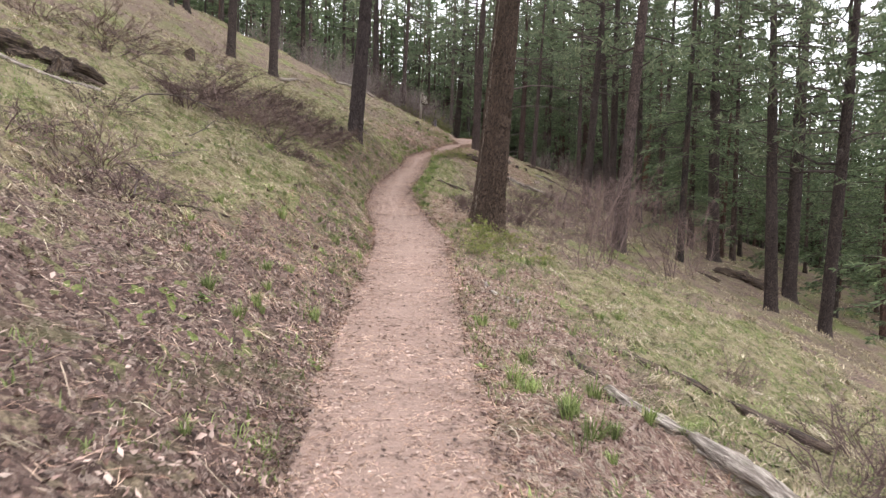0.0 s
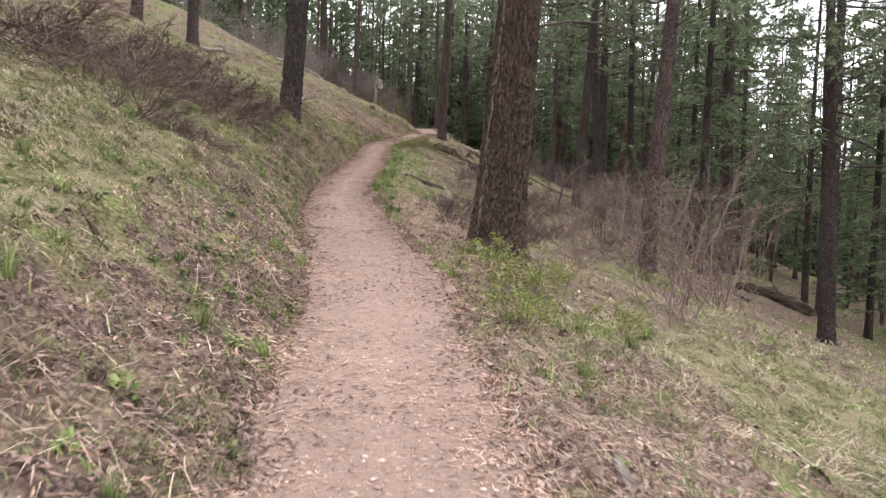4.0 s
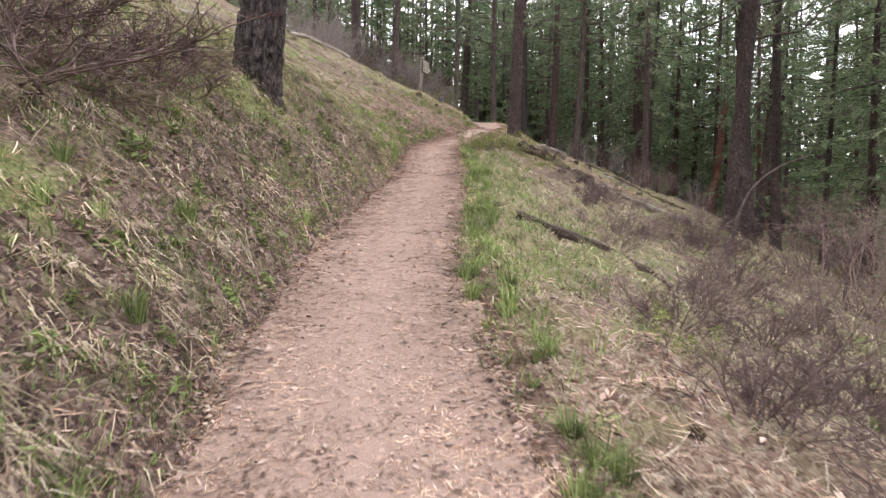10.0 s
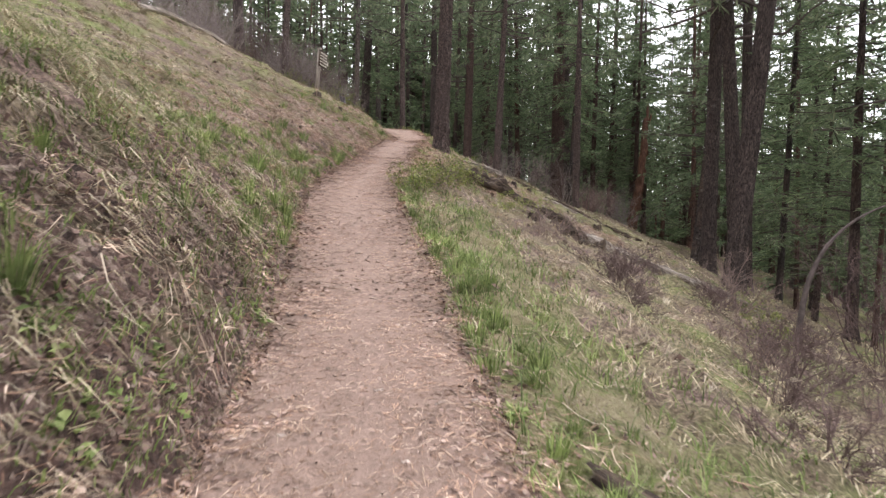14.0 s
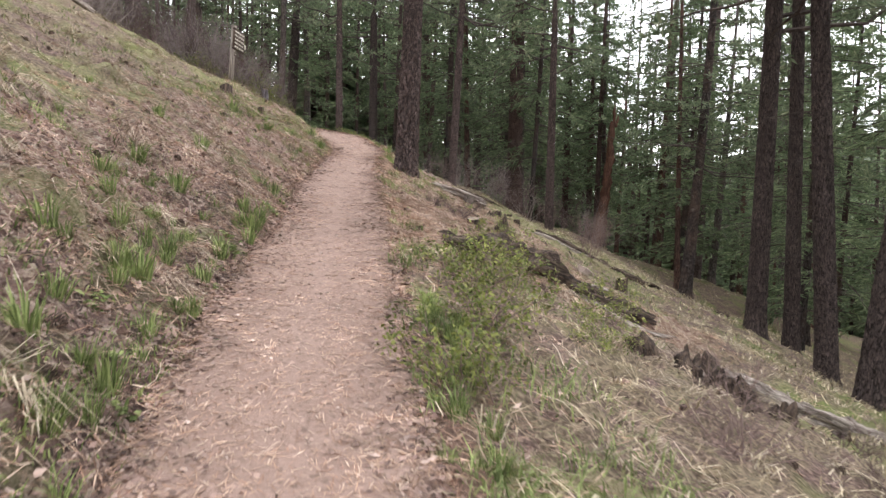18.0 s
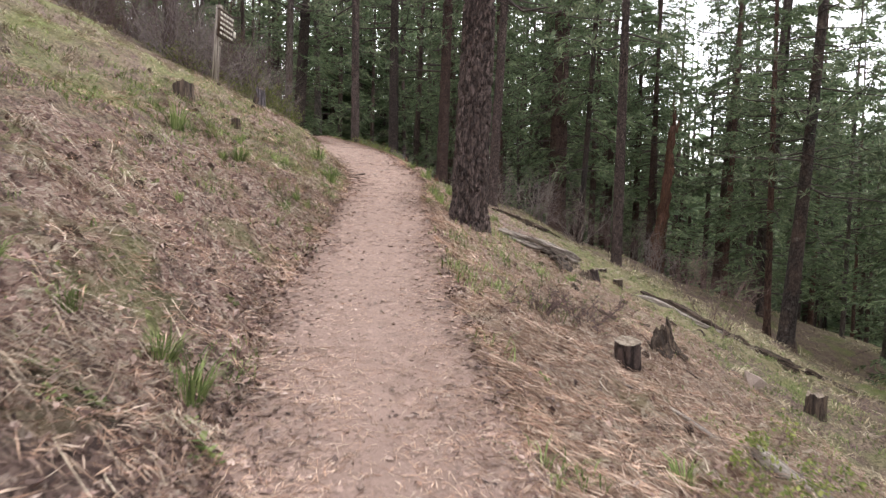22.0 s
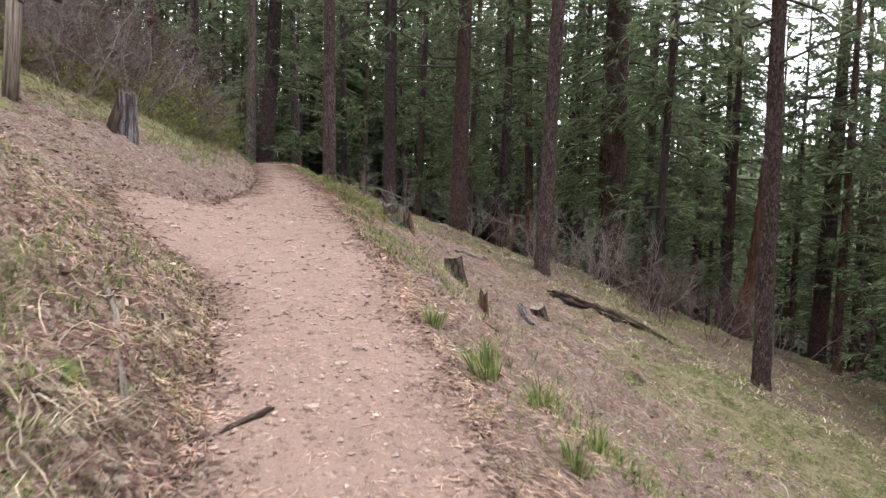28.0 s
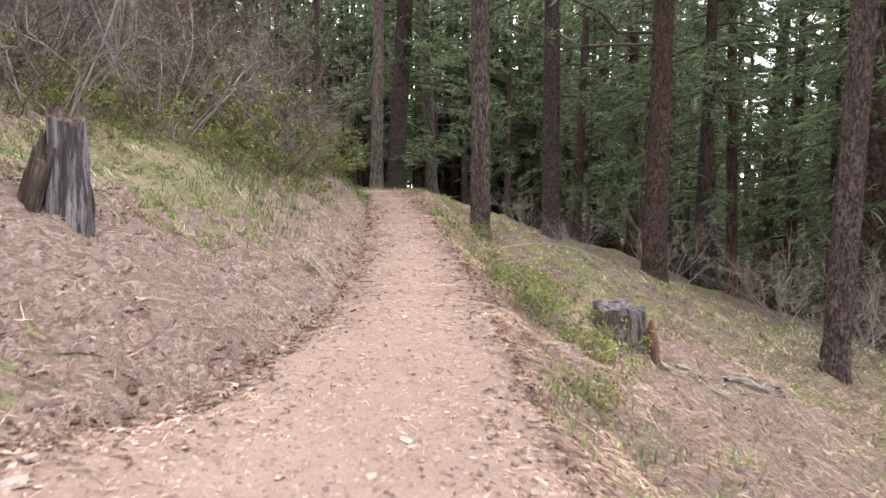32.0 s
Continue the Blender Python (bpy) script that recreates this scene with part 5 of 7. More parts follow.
def fallen(name, a, b, r0, r1, seed, material, label, lift=0.6, split=0.0, end=None, bow=0.05, rise=0.0, rough=1.0):
    """A log lying on the slope from a to b (x, y), bowed and following the lie of the ground."""
    a, b = np.array(a, float), np.array(b, float)
    k = (34 if rough == 1 else 70) if r0 > 0.05 else 14
    s = np.linspace(0, 1, k)
    rng = np.random.RandomState(300 + seed)
    ln = np.linalg.norm(b - a)
    side = np.array([-(b - a)[1], (b - a)[0]]) / ln
    off = ln * bow * (rng.choice([-1, 1]) * np.sin(math.pi * s) + 0.45 * np.sin(2 * math.pi * s + rng.uniform(0, 6)) + 0.12 * np.sin(15 * s + seed))
    xy = a[None] + (b - a)[None] * s[:, None] + side[None] * (off - off[0] * (1 - s) - off[-1] * s)[:, None]
    h = land(xy[:, 0], xy[:, 1]) + lift * (r0 + (r1 - r0) * s)
    h = np.polyval(np.polyfit(s, h, 3), s) + rise * s
    pa, pb = Vector((*xy[0], h[0])), Vector((*xy[-1], h[-1]))
    m = Matrix.Translation(pa) @ (pb - pa).to_track_quat("Z", "Y").to_matrix().to_4x4()
    back = m.inverted()
    line = [back @ Vector((*p, q)) for p, q in zip(xy, h)]
    ob = thing(name, m, label, "log", "fallen logs")
    g, lo, hi = log_geo(line, r0, r1, seed, (26 if rough == 1 else 40) if r0 > 0.05 else 10, split, rough)
    part("trunk", g, material, ob)
    part("broken_end", hollow(lo[::-1], 0.8 * r0), end or WOOD_CUT, ob, "pale broken wood")
    part("broken_end", hollow(hi, -0.8 * r1), end or WOOD_CUT, ob, "pale broken wood")
    if r0 > 0.05:
        for _ in range(3):
            u = rng.randint(4, k - 4)
            t = rng.uniform(0, 6.283)
            rr = r0 + (r1 - r0) * s[u]
            d = np.array([math.cos(t), math.sin(t), rng.uniform(-0.5, 0.8)])
            c = np.array(line[u])
            q = np.stack([c + d * rr * w for w in (0.6, 1.1, 1.3 + rng.uniform(0.2, 0.9))])
            part("branch_stub", tubes(q[None], np.array([[0.22, 0.16, 0.07]]) * rr, 6, Geo()), material, ob)
    return ob


def stump(name, x, y, wide, tall, seed, side, top, label, ragged=0.1, lean=(0.0, 0.0), flute=0.09, taper=0.0, foot=0.34):
    ob = thing(name, pose(x, y, land_at(x, y) - 0.02, lean[0], lean[1], 40 * seed), label, "stump", "tree stumps")
    around, rings = 44, 16
    ang = np.arange(around) * 2 * math.pi / around
    crest = np.array([1 + ragged * (1.9 * noise.noise(Vector((math.cos(a) * 1.3, math.sin(a) * 1.3, seed * 2.3))) + 0.55 * noise.noise(Vector((math.cos(a) * 4, math.sin(a) * 4, seed))) + 0.35 * noise.noise(Vector((math.cos(a) * 11, math.sin(a) * 11, seed)))) for a in ang])
    t = np.linspace(0, 1, rings)
    zz = -0.2 + t[:, None] * (0.2 + tall * crest[None])
    fl = np.array([[noise.noise(Vector((math.cos(a) * 1.5, math.sin(a) * 1.5, seed * 3 + 0.9 * u))) + 0.5 * noise.noise(Vector((math.cos(a) * 4, math.sin(a) * 4, seed * 3 + 0.5 * u))) + 0.35 * noise.noise(Vector((math.cos(a) * 7, math.sin(a) * 7, seed + 5 * u))) for a in ang] for u in t])
    r = wide * 0.5 * (1 + foot * (1 - t[:, None]) ** 2 * (1 + 1.2 * fl) + (flute + 0.6 * ragged) * fl) * (1 - taper * t[:, None])
    v = np.stack([np.cos(ang)[None] * r, np.sin(ang)[None] * r, zz], -1)
    i = np.arange(rings * around).reshape(rings, around)
    j = np.roll(i, -1, axis=1)
    part("side", Geo().add(v, np.stack([i[:-1], j[:-1], j[1:], i[1:]], -1).reshape(-1, 4)), side, ob)
    part("top", hollow(v[-1] + np.array([0, 0, -0.001]), -0.9 * wide * ragged), top, ob, "grey weathered cut top" if ragged < 0.12 else "hollow splintered top")
    return ob


def slab_geo(long, wide, thick, seed):
    """A splintered board-like piece along +z."""
    rng = np.random.RandomState(seed)
    k = 7
    z = np.linspace(0, long, k)
    w = wide * 0.5 * (1 + rng.normal(0, 0.12, k)) * np.array([1, 1, 1, 1, 0.9, 0.7, 0.25])
    t = thick * 0.5 * np.array([1, 1.1, 1, 1, 0.9, 0.7, 0.3])
    c = np.cumsum(rng.normal(0, 0.02, k))
    v = np.stack([np.stack([c - w, -t, z], 1), np.stack([c + w, -t, z], 1), np.stack([c + w, t, z], 1), np.stack([c - w, t, z], 1)], 1)
    i = np.arange(k * 4).reshape(k, 4)
    j = np.roll(i, -1, axis=1)
    return Geo().add(v, np.stack([i[:-1], j[:-1], j[1:], i[1:]], -1).reshape(-1, 4), [[3, 2, 1, 0]], [[4 * k - 4, 4 * k - 3, 4 * k - 2, 4 * k - 1]])


def heap(x, y, wide, seed, tall=0.6):
    """A crumbling heap of rotten stump wood: a lumpy core with splintered slabs standing in it."""
    rng = np.random.RandomState(500 + seed)
    ob = thing("rotten_stump", pose(x, y, land_at(x, y) - 0.03, 0, 12, 70 * seed), "crumbling heap of dark rotten stump wood on the slope", "stump", "tree stumps")
    around, rings = 30, 12
    ang = np.arange(around) * 2 * math.pi / around
    v = np.zeros((rings, around, 3))
    for i in range(rings):
        w = i / (rings - 1)
        for j in range(around):
            c, sn = math.cos(ang[j]), math.sin(ang[j])
            k = 1 + 0.75 * noise.noise(Vector((c * 1.7, sn * 1.7, 2.4 * w + seed * 3))) + 0.45 * noise.noise(Vector((c * 4.5, sn * 4.5, 6 * w + seed)))
            r = 0.5 * wide * (1 - 0.55 * w ** 1.5) * k
            v[i, j] = (c * r, sn * r, -0.1 + (0.1 + wide * tall * (0.9 + 0.9 * noise.noise(Vector((c * 1.3, sn * 1.3, seed * 2))))) * w)
    i = np.arange(rings * around).reshape(rings, around)
    j = np.roll(i, -1, axis=1)
    part("core", Geo().add(v, np.stack([i[:-1], j[:-1], j[1:], i[1:]], -1).reshape(-1, 4)), WOOD_ROT, ob)
    part("top", hollow(v[-1] + np.array([0, 0, -0.001]), -0.35 * wide * tall), WOOD_ROT, ob, "hollow rotten top")
    for k in range(6):
        a = rng.uniform(0, 6.283)
        b = part("splinter", slab_geo(wide * tall * rng.uniform(0.4, 0.75), wide * rng.uniform(0.1, 0.24), wide * 0.08, seed * 9 + k), (WOOD_ROT, WOOD_ROT, WOOD_GREY)[k % 3], ob)
        b.matrix_local = pose(0.36 * wide * math.cos(a), 0.36 * wide * math.sin(a), -0.02, rng.uniform(-28, 28), rng.uniform(-28, 28), rng.uniform(0, 360))
    return ob


def box_geo(sx, sy, sz, edge=0.006):
    """A bevelled box with its base at z = 0."""
    bm = bmesh.new()
    bmesh.ops.create_cube(bm, size=1.0)
    for v in bm.verts:
        v.co = Vector((v.co.x * sx, v.co.y * sy, (v.co.z + 0.5) * sz))
    bmesh.ops.bevel(bm, geom=bm.edges[:], offset=edge, segments=2, affect="EDGES")
    g = Geo()
    bm.verts.ensure_lookup_table()
    g.add([v.co[:] for v in bm.verts])
    g.n = 0
    for f in bm.faces:
        g.f.append(np.array([[v.index for v in f.verts]]))
    g.n = len(bm.verts)
    bm.free()
    return g


def build_sign():
    paint, nt, bsdf = blank("brown_board_paint", 0.6)
    pos = node(nt, "ShaderNodeTexCoord").outputs["Object"]
    nt.links.new(ramp(nt, grain(nt, stretch(nt, pos, 30, 30, 3), 1.0), [(0.3, (0.045, 0.026, 0.018)), (0.7, (0.085, 0.055, 0.04))]), bsdf.inputs["Base Color"])
    white, nt, bsdf = blank("cream_lettering", 0.6)
    pos = node(nt, "ShaderNodeTexCoord").outputs["Object"]
    nt.links.new(ramp(nt, grain(nt, pos, 25), [(0.3, (0.50, 0.46, 0.40)), (0.7, (0.68, 0.64, 0.57))]), bsdf.inputs["Base Color"])
    x, y = -1.93, 52.75
    post = thing("trail_sign", pose(x, y, land_at(x, y) - 0.05, 0, 3.5, -20), "weathered grey wooden post with a dark brown lettered trail sign", "sign")
    part("post", box_geo(0.15, 0.13, 2.25, 0.012), WOOD_GREY, post, "grey weathered wooden post")
    board = part("board", box_geo(0.045, 0.95, 0.72, 0.008), paint, post, "dark brown board with rows of cream lettering")
    board.location = (0.10, 0.22, 1.42)
    rng = np.random.RandomState(3)
    for row in range(5):
        c = -0.40
        while c < 0.36:
            w = rng.uniform(0.08, 0.2)
            bar = part("lettering", box_geo(0.004, w, 0.055, 0.001), white, board)
            bar.location = (0.0245, min(c + w / 2, 0.42 - w / 2), 0.08 + row * 0.125)
            c += w + 0.045
    for zz in (0.015, 0.66):
        rail = part("edge_strip", box_geo(0.06, 0.97, 0.035, 0.004), WOOD_ROT, board)
        rail.location = (0.002, 0, zz)
    arrow = part("arrow_plate", box_geo(0.02, 0.14, 0.16, 0.004), white, post, "small white arrow plate")
    arrow.location = (0.105, 0.80, 1.62)
    plate = part("number_plate", box_geo(0.02, 0.11, 0.12, 0.004), paint, post, "small dark plate with two white figures")
    plate.location = (0.08, 0.01, 1.22)
    for s in (-0.022, 0.022):
        bar = part("figure", box_geo(0.004, 0.016, 0.07, 0.001), white, plate)
        bar.location = (0.012, s, 0.025)


def build_wood():
    fallen("fallen_log", (1.6, 6.2), (2.25, 4.0), 0.075, 0.11, 1, WOOD_GREY, "weathered grey split log lying in the grass below the trail", 0.5, 0.55, WOOD_ROT, 0.03, 0.0, 1.4)
    fallen("fallen_log", (1.36, 6.8), (1.52, 6.25), 0.04, 0.055, 61, WOOD_ROT, "dark broken piece of rotten log in the grass", 0.4, 0.4, WOOD_ROT)
    fallen("fallen_log", (0.68, 9.8), (1.05, 8.5), 0.03, 0.04, 2, WOOD_GREY, "thin grey fallen branch wood beside the trail", 0.4)
    fallen("fallen_log", (2.06, 7.66), (3.9, 6.4), 0.05, 0.08, 32, WOOD_ROT, "dark mossy pole half sunk in green grass", 0.35, 0.2, WOOD_ROT, 0.03, 0.0, 1.8)
    fallen("fallen_log", (13.3, 32.2), (15.6, 30.7), 0.20, 0.24, 3, WOOD_ROT, "mossy fallen log across the lower slope", 0.6)
    fallen("fallen_log", (12.6, 29.8), (9.0, 32.8), 0.08, 0.06, 33, WOOD_ROT, "thin dark fallen trunk on the lower slope", 0.5)
    fallen("fallen_log", (-11.0, 12.0), (-7.1, 13.9), 0.3, 0.2, 4, WOOD_ROT, "dark rotten log lying on the upper bank", 0.5, 0.2, WOOD_ROT, 0.03, 0.0, 1.9)
    heap(-7.6, 13.3, 0.5, 41, 0.6)
    fallen("fallen_log", (-9.5, 12.4), (-6.6, 12.9), 0.07, 0.05, 92, WOOD_GREY, "grey pole lying against the rotten log", 0.8)
    fallen("fallen_log", (-7.62, 17.9), (-6.39, 19.85), 0.04, 0.025, 5, WOOD_ROT, "thin dark fallen pole among bare shrubs", 2.2)
    fallen("fallen_log", (-7.3, 44.3), (-5.0, 47.0), 0.10, 0.09, 6, WOOD_GREY, "pale bleached log high on the grassy bank", 0.7, 0.2)
    fallen("fallen_log", (-9.0, 36.2), (-8.1, 38.8), 0.10, 0.08, 35, WOOD_GREY, "pale bleached log high on the grassy bank", 0.7, 0.2)
    fallen("fallen_log", (-0.45, 24.6), (1.35, 22.7), 0.045, 0.06, 7, WOOD_ROT, "dark rotting branch sunk in the grass below the trail", 0.3)
    fallen("fallen_log", (0.72, 35.3), (3.4, 35.5), 0.21, 0.15, 8, WOOD_ROT, "thick dark rotting log beneath leafy shrubs", 0.45, 0.25, WOOD_ROT, 0.03, 0.0, 1.6)
    fallen("fallen_log", (4.43, 51.35), (4.36, 50.8), 0.052, 0.04, 91, WOOD_SILVER, "short blue-grey weathered branch in dry needles", 0.7, 0.3, WOOD_ROT, 0.02)
    fallen("fallen_log", (2.0, 35.45), (3.6, 35.15), 0.055, 0.04, 58, WOOD_GREY, "thin grey pole beyond the rotting log", 0.7)
    fallen("fallen_log", (3.0, 33.7), (7.3, 33.9), 0.10, 0.09, 9, WOOD_GREY, "long grey log lying down the slope", 0.5, 0.2, WOOD_ROT, 0.02, 0.0, 1.6)
    fallen("fallen_log", (2.0, 37.2), (3.3, 36.2), 0.07, 0.08, 10, WOOD_GREY, "grey splintered log in dry grass", 0.6, 0.3)
    fallen("fallen_log", (3.15, 44.65), (4.45, 44.3), 0.08, 0.105, 11, WOOD_GREY, "bleached log jutting out level from the slope", 0.6, 0.45, WOOD_ROT, 0.07, 0.24, 1.8)
    fallen("fallen_log", (3.3, 44.45), (4.2, 44.45), 0.035, 0.03, 59, WOOD_GREY, "split bleached limb against the larger log", 1.6, 0.4, None, 0.08, 0.2)
    torn = np.random.RandomState(77)
    for k in range(6):
        x, y = 3.75 + 0.1 * k, 44.4 + torn.uniform(-0.15, 0.15)
        chip = thing("wood_splinter", pose(x, y, land_at(x, y) + 0.06, 90 + torn.uniform(8, 24), 0, 90 + torn.uniform(-22, 22)), "splintered slab of bleached wood torn from the log", "wood", "splinters of the bleached log")
        part("slab", slab_geo(torn.uniform(0.25, 0.5), torn.uniform(0.05, 0.11), 0.03, 200 + k), (WOOD_GREY, WOOD_ROT, WOOD_GREY)[k % 3], chip)
    heap(4.62, 44.38, 0.26, 31, 0.9)
    stump("stump", 4.95, 44.6, 0.2, 0.30, 48, BARK, WOOD_CUT, "dark sawn stump below the bleached log", 0.05, (0, 12))
    fallen("fallen_log", (4.15, 44.35), (3.5, 42.75), 0.12, 0.075, 12, WOOD_ROT, "dark rotten log beneath the bleached one", 0.5, 0.3, WOOD_ROT, 0.04, 0.0, 1.8)
    for k, (x, y) in enumerate([(3.45, 42.5), (3.3, 42.2), (3.7, 42.3), (6.1, 44.55), (5.9, 43.85), (5.2, 44.2), (4.4, 43.6), (5.6, 43.4), (4.1, 41.9), (6.6, 44.0)]):
        fallen("bark_chunk", (x, y), (x + 0.12, y - 0.1 - 0.04 * (k % 3)), 0.035, 0.028, 70 + k, WOOD_ROT, "dark chunk of rotten wood on the grassy slope", 0.6)
    fallen("fallen_log", (6.35, 45.3), (9.3, 44.5), 0.09, 0.13, 13, WOOD_ROT, "long weathered log with a dark charred end", 0.6, 0.2, WOOD_ROT, 0.03, 0.0, 1.7)
    fallen("fallen_log", (6.2, 45.2), (7.6, 44.6), 0.06, 0.05, 14, WOOD_GREY, "pale splintered log on the grassy slope", 0.7)
    fallen("fallen_log", (9.4, 44.4), (11.4, 43.6), 0.07, 0.06, 36, WOOD_ROT, "dark broken log on the grassy slope", 0.7)
    fallen("fallen_log", (6.9, 55.75), (9.3, 55.0), 0.13, 0.04, 15, WOOD_ROT, "black rotten log with splintered hollow end", 0.7, 0.35, WOOD_ROT, 0.03, 0.0, 1.9)
    fallen("fallen_log", (3.82, 54.85), (4.95, 55.95), 0.028, 0.022, 16, WOOD_GREY, "pale bleached pole in dry needles", 0.8, 0.0, None, 0.01)
    fallen("fallen_log", (4.15, 55.45), (4.9, 55.6), 0.055, 0.04, 17, WOOD_GREY, "short splintered grey log below the big stump", 0.7, 0.4, WOOD_ROT, 0.015)
    fallen("fallen_log", (4.85, 55.85), (5.5, 55.95), 0.055, 0.075, 18, WOOD_GREY, "short sawn log with a dark underside", 0.8, 0.1, WOOD_ROT, 0.01)
    fallen("fallen_log", (3.7, 55.5), (4.9, 55.4), 0.03, 0.02, 37, WOOD_GREY, "pale thin stick lying in dry needles", 0.7)
    fallen("exposed_root", (0.92, 46.38), (1.16, 46.62), 0.018, 0.022, 19, WOOD_ROT, "dark knotted root at the trail's edge", 0.8)
    stump("stump", -0.78, 53.72, 0.29, 0.66, 2, WOOD_SILVER, WOOD_ROT, "tall silvery weathered stump on the bare bank", 0.12, (0, 3), 0.26, 0.18, 0.1)
    stump("rotten_stump", -0.93, 53.6, 0.17, 0.36, 5, WOOD_ROT, WOOD_ROT, "crumbling dark rotten root wood beside the silvery stump", 0.3, (0, -14), 0.2, 0.2, 0.1)
    stump("burnt_stub", -3.46, 22.55, 0.13, 0.27, 24, BARK_BLACK, WOOD_ROT, "small black rounded stub beside the dark pine", 0.12)
    stump("stump", -1.78, 44.2, 0.26, 0.26, 3, WOOD_ROT, WOOD_ROT, "short blackened stump on the grassy bank", 0.07, (0, 10))
    stump("stump", -1.06, 43.65, 0.12, 0.16, 4, WOOD_ROT, WOOD_ROT, "small broken stub on the grassy bank", 0.12)
    stump("stump", 2.46, 39.34, 0.21, 0.26, 6, BARK, WOOD_CUT, "small sawn stump with a pale top in dry needles", 0.03, (0, 14))
    heap(3.25, 39.9, 0.30, 7, 1.0)
    stump("stump", 5.57, 44.9, 0.17, 0.17, 8, WOOD_ROT, WOOD_CUT, "small dark sawn stump below the bleached log", 0.05)
    stump("stump", 6.69, 41.41, 0.26, 0.3, 9, WOOD_ROT, WOOD_CUT, "dark stump low on the grassy slope", 0.15)
    stump("stump", 5.6, 45.6, 0.22, 0.14, 10, WOOD_ROT, WOOD_CUT, "low sawn stump in the grass", 0.1)
    heap(2.6, 33.45, 0.42, 11)
    heap(2.85, 33.2, 0.36, 12)
    heap(2.25, 33.8, 0.30, 22)
    heap(3.15, 33.05, 0.28, 20)
    stump("stump", 3.65, 51.78, 0.25, 0.34, 13, BARK, WOOD_CUT, "sawn stump with dark bark and grey top", 0.03, (0, 8))
    stump("stump", 4.78, 51.45, 0.2, 0.26, 14, BARK, WOOD_CUT, "sawn stump with a slanting grey top", 0.05, (0, 22))
    stump("broken_stake", 3.4, 49.85, 0.085, 0.26, 15, WOOD_RED, WOOD_ROT, "thin broken dead stem standing in dry needles", 0.2, (0, 14))
    stump("stump", 3.5, 55.35, 0.48, 0.38, 16, BARK_GREY, WOOD_SILVER, "broad old stump with lichened grey bark", 0.12)
    stump("stump", -8.6, 22.6, 0.3, 0.3, 17, WOOD_ROT, WOOD_ROT, "dark stump on the upper bank", 0.2)
    x, y = 3.78, 55.1
    red = thing("split_slab", pose(x, y, land_at(x, y) - 0.1, -6, -4, 30), "upright slab of rust red split heartwood beside the stump", "wood")
    part("slab", slab_geo(0.52, 0.11, 0.07, 4), WOOD_RED, red)
    # broken snag of red heartwood far down the slope
    x, y = 18.9, 64.8
    snag = thing("broken_snag", pose(x, y, land_at(x, y) - 0.1, 2, 7, 0), "broken leaning snag stripped to rust red wood", "dead tree")
    g, _, _ = log_geo([Vector((0.18 * math.sin(0.09 * q), 0, 8.2 * q / 45)) for q in range(46)], 0.34, 0.16, 21, 24, 0.25)
    part("trunk", g, WOOD_RED, snag)
    for k in range(4):
        s = part("splinter", slab_geo(0.7 + 0.2 * k, 0.12, 0.06, 30 + k), WOOD_RED, snag)
        s.matrix_local = pose(0.09 * math.cos(k * 1.7), 0.09 * math.sin(k * 1.7), 7.9, 3 * k, 4, 70 * k)
    # dark sapling bent over in an arch
    x, y = 5.65, 31.2
    bent = thing("bent_sapling", pose(x, y, land_at(x, y) - 0.05, 0, 0, 12), "dark bare sapling bent over into an arch", "tree")
    s = np.linspace(0, 1, 16)
    arc = np.stack([0.5 * s + 1.5 * s ** 3, 0.1 * np.sin(3 * s), 2.9 * s - 0.55 * s ** 3], 1)
    part("stem", tubes(arc[None], (0.055 * (1 - 0.75 * s))[None], 8, Geo()), LIMB, bent)
    for k, f in enumerate((6, 9, 11, 13)):
        b = part("branch", DEADWOOD[k], None, bent)
        b.matrix_local = pose(*arc[f], 0, -30 + 15 * k, 70 * k) @ Matrix.Diagonal((0.4, 0.4, 0.4, 1))
    # bare dead branches caught in the grass of the bank
    for k, (x, y, turn, lift, size) in enumerate([(-3.5, 7.5, 118, -20, 1.0), (-5.2, 9.9, 112, -14, 1.5), (-6.4, 13.6, 62, -12, 1.4), (-4.9, 12.6, 75, -18, 0.9), (-4.2, 10.3, 100, -16, 0.8)]):
        fork = thing("dead_branch", pose(x, y, land_at(x, y) + 0.02, 0, lift, turn), "dark dead branch with bare twigs lying in the dry grass", "branch")
        b = part("stem", DEADWOOD[k], None, fork)
        b.scale = (size, size, size)
    # pale arching dead stick by the trail
    x, y = 2.62, 58.0
    stick = thing("dead_stick", pose(x, y, land_at(x, y) - 0.02), "pale dead branch arching over the grass", "branch")
    arc = np.stack([2.0 * s, 0.25 * s, 0.24 * np.sin(s * 2.3) - 0.62 * s ** 2 * 0.9], 1)
    part("stem", tubes(arc[None], (0.013 * (1 - 0.6 * s))[None], 6, Geo()), TWIG_GREY, stick)
    for k, (a, b) in enumerate([((-3.9, 7.2), (-2.7, 8.5)), ((1.1, 9.6), (1.5, 8.6)), ((2.6, 40.6), (3.3, 39.4)), ((1.6, 38.0), (2.1, 37.1)), ((3.1, 49.6), (3.9, 49.0)),
                               ((0.25, 47.6), (0.55, 46.2)), ((2.9, 45.9), (3.8, 45.0)), ((-2.8, 17.6), (-2.3, 16.6)), ((-3.2, 12.2), (-2.5, 11.4))]):
        fallen("dead_stick", a, b, 0.012, 0.018, 40 + k, WOOD_GREY if k % 2 else WOOD_ROT, "thin dead stick lying on the slope", 0.5)


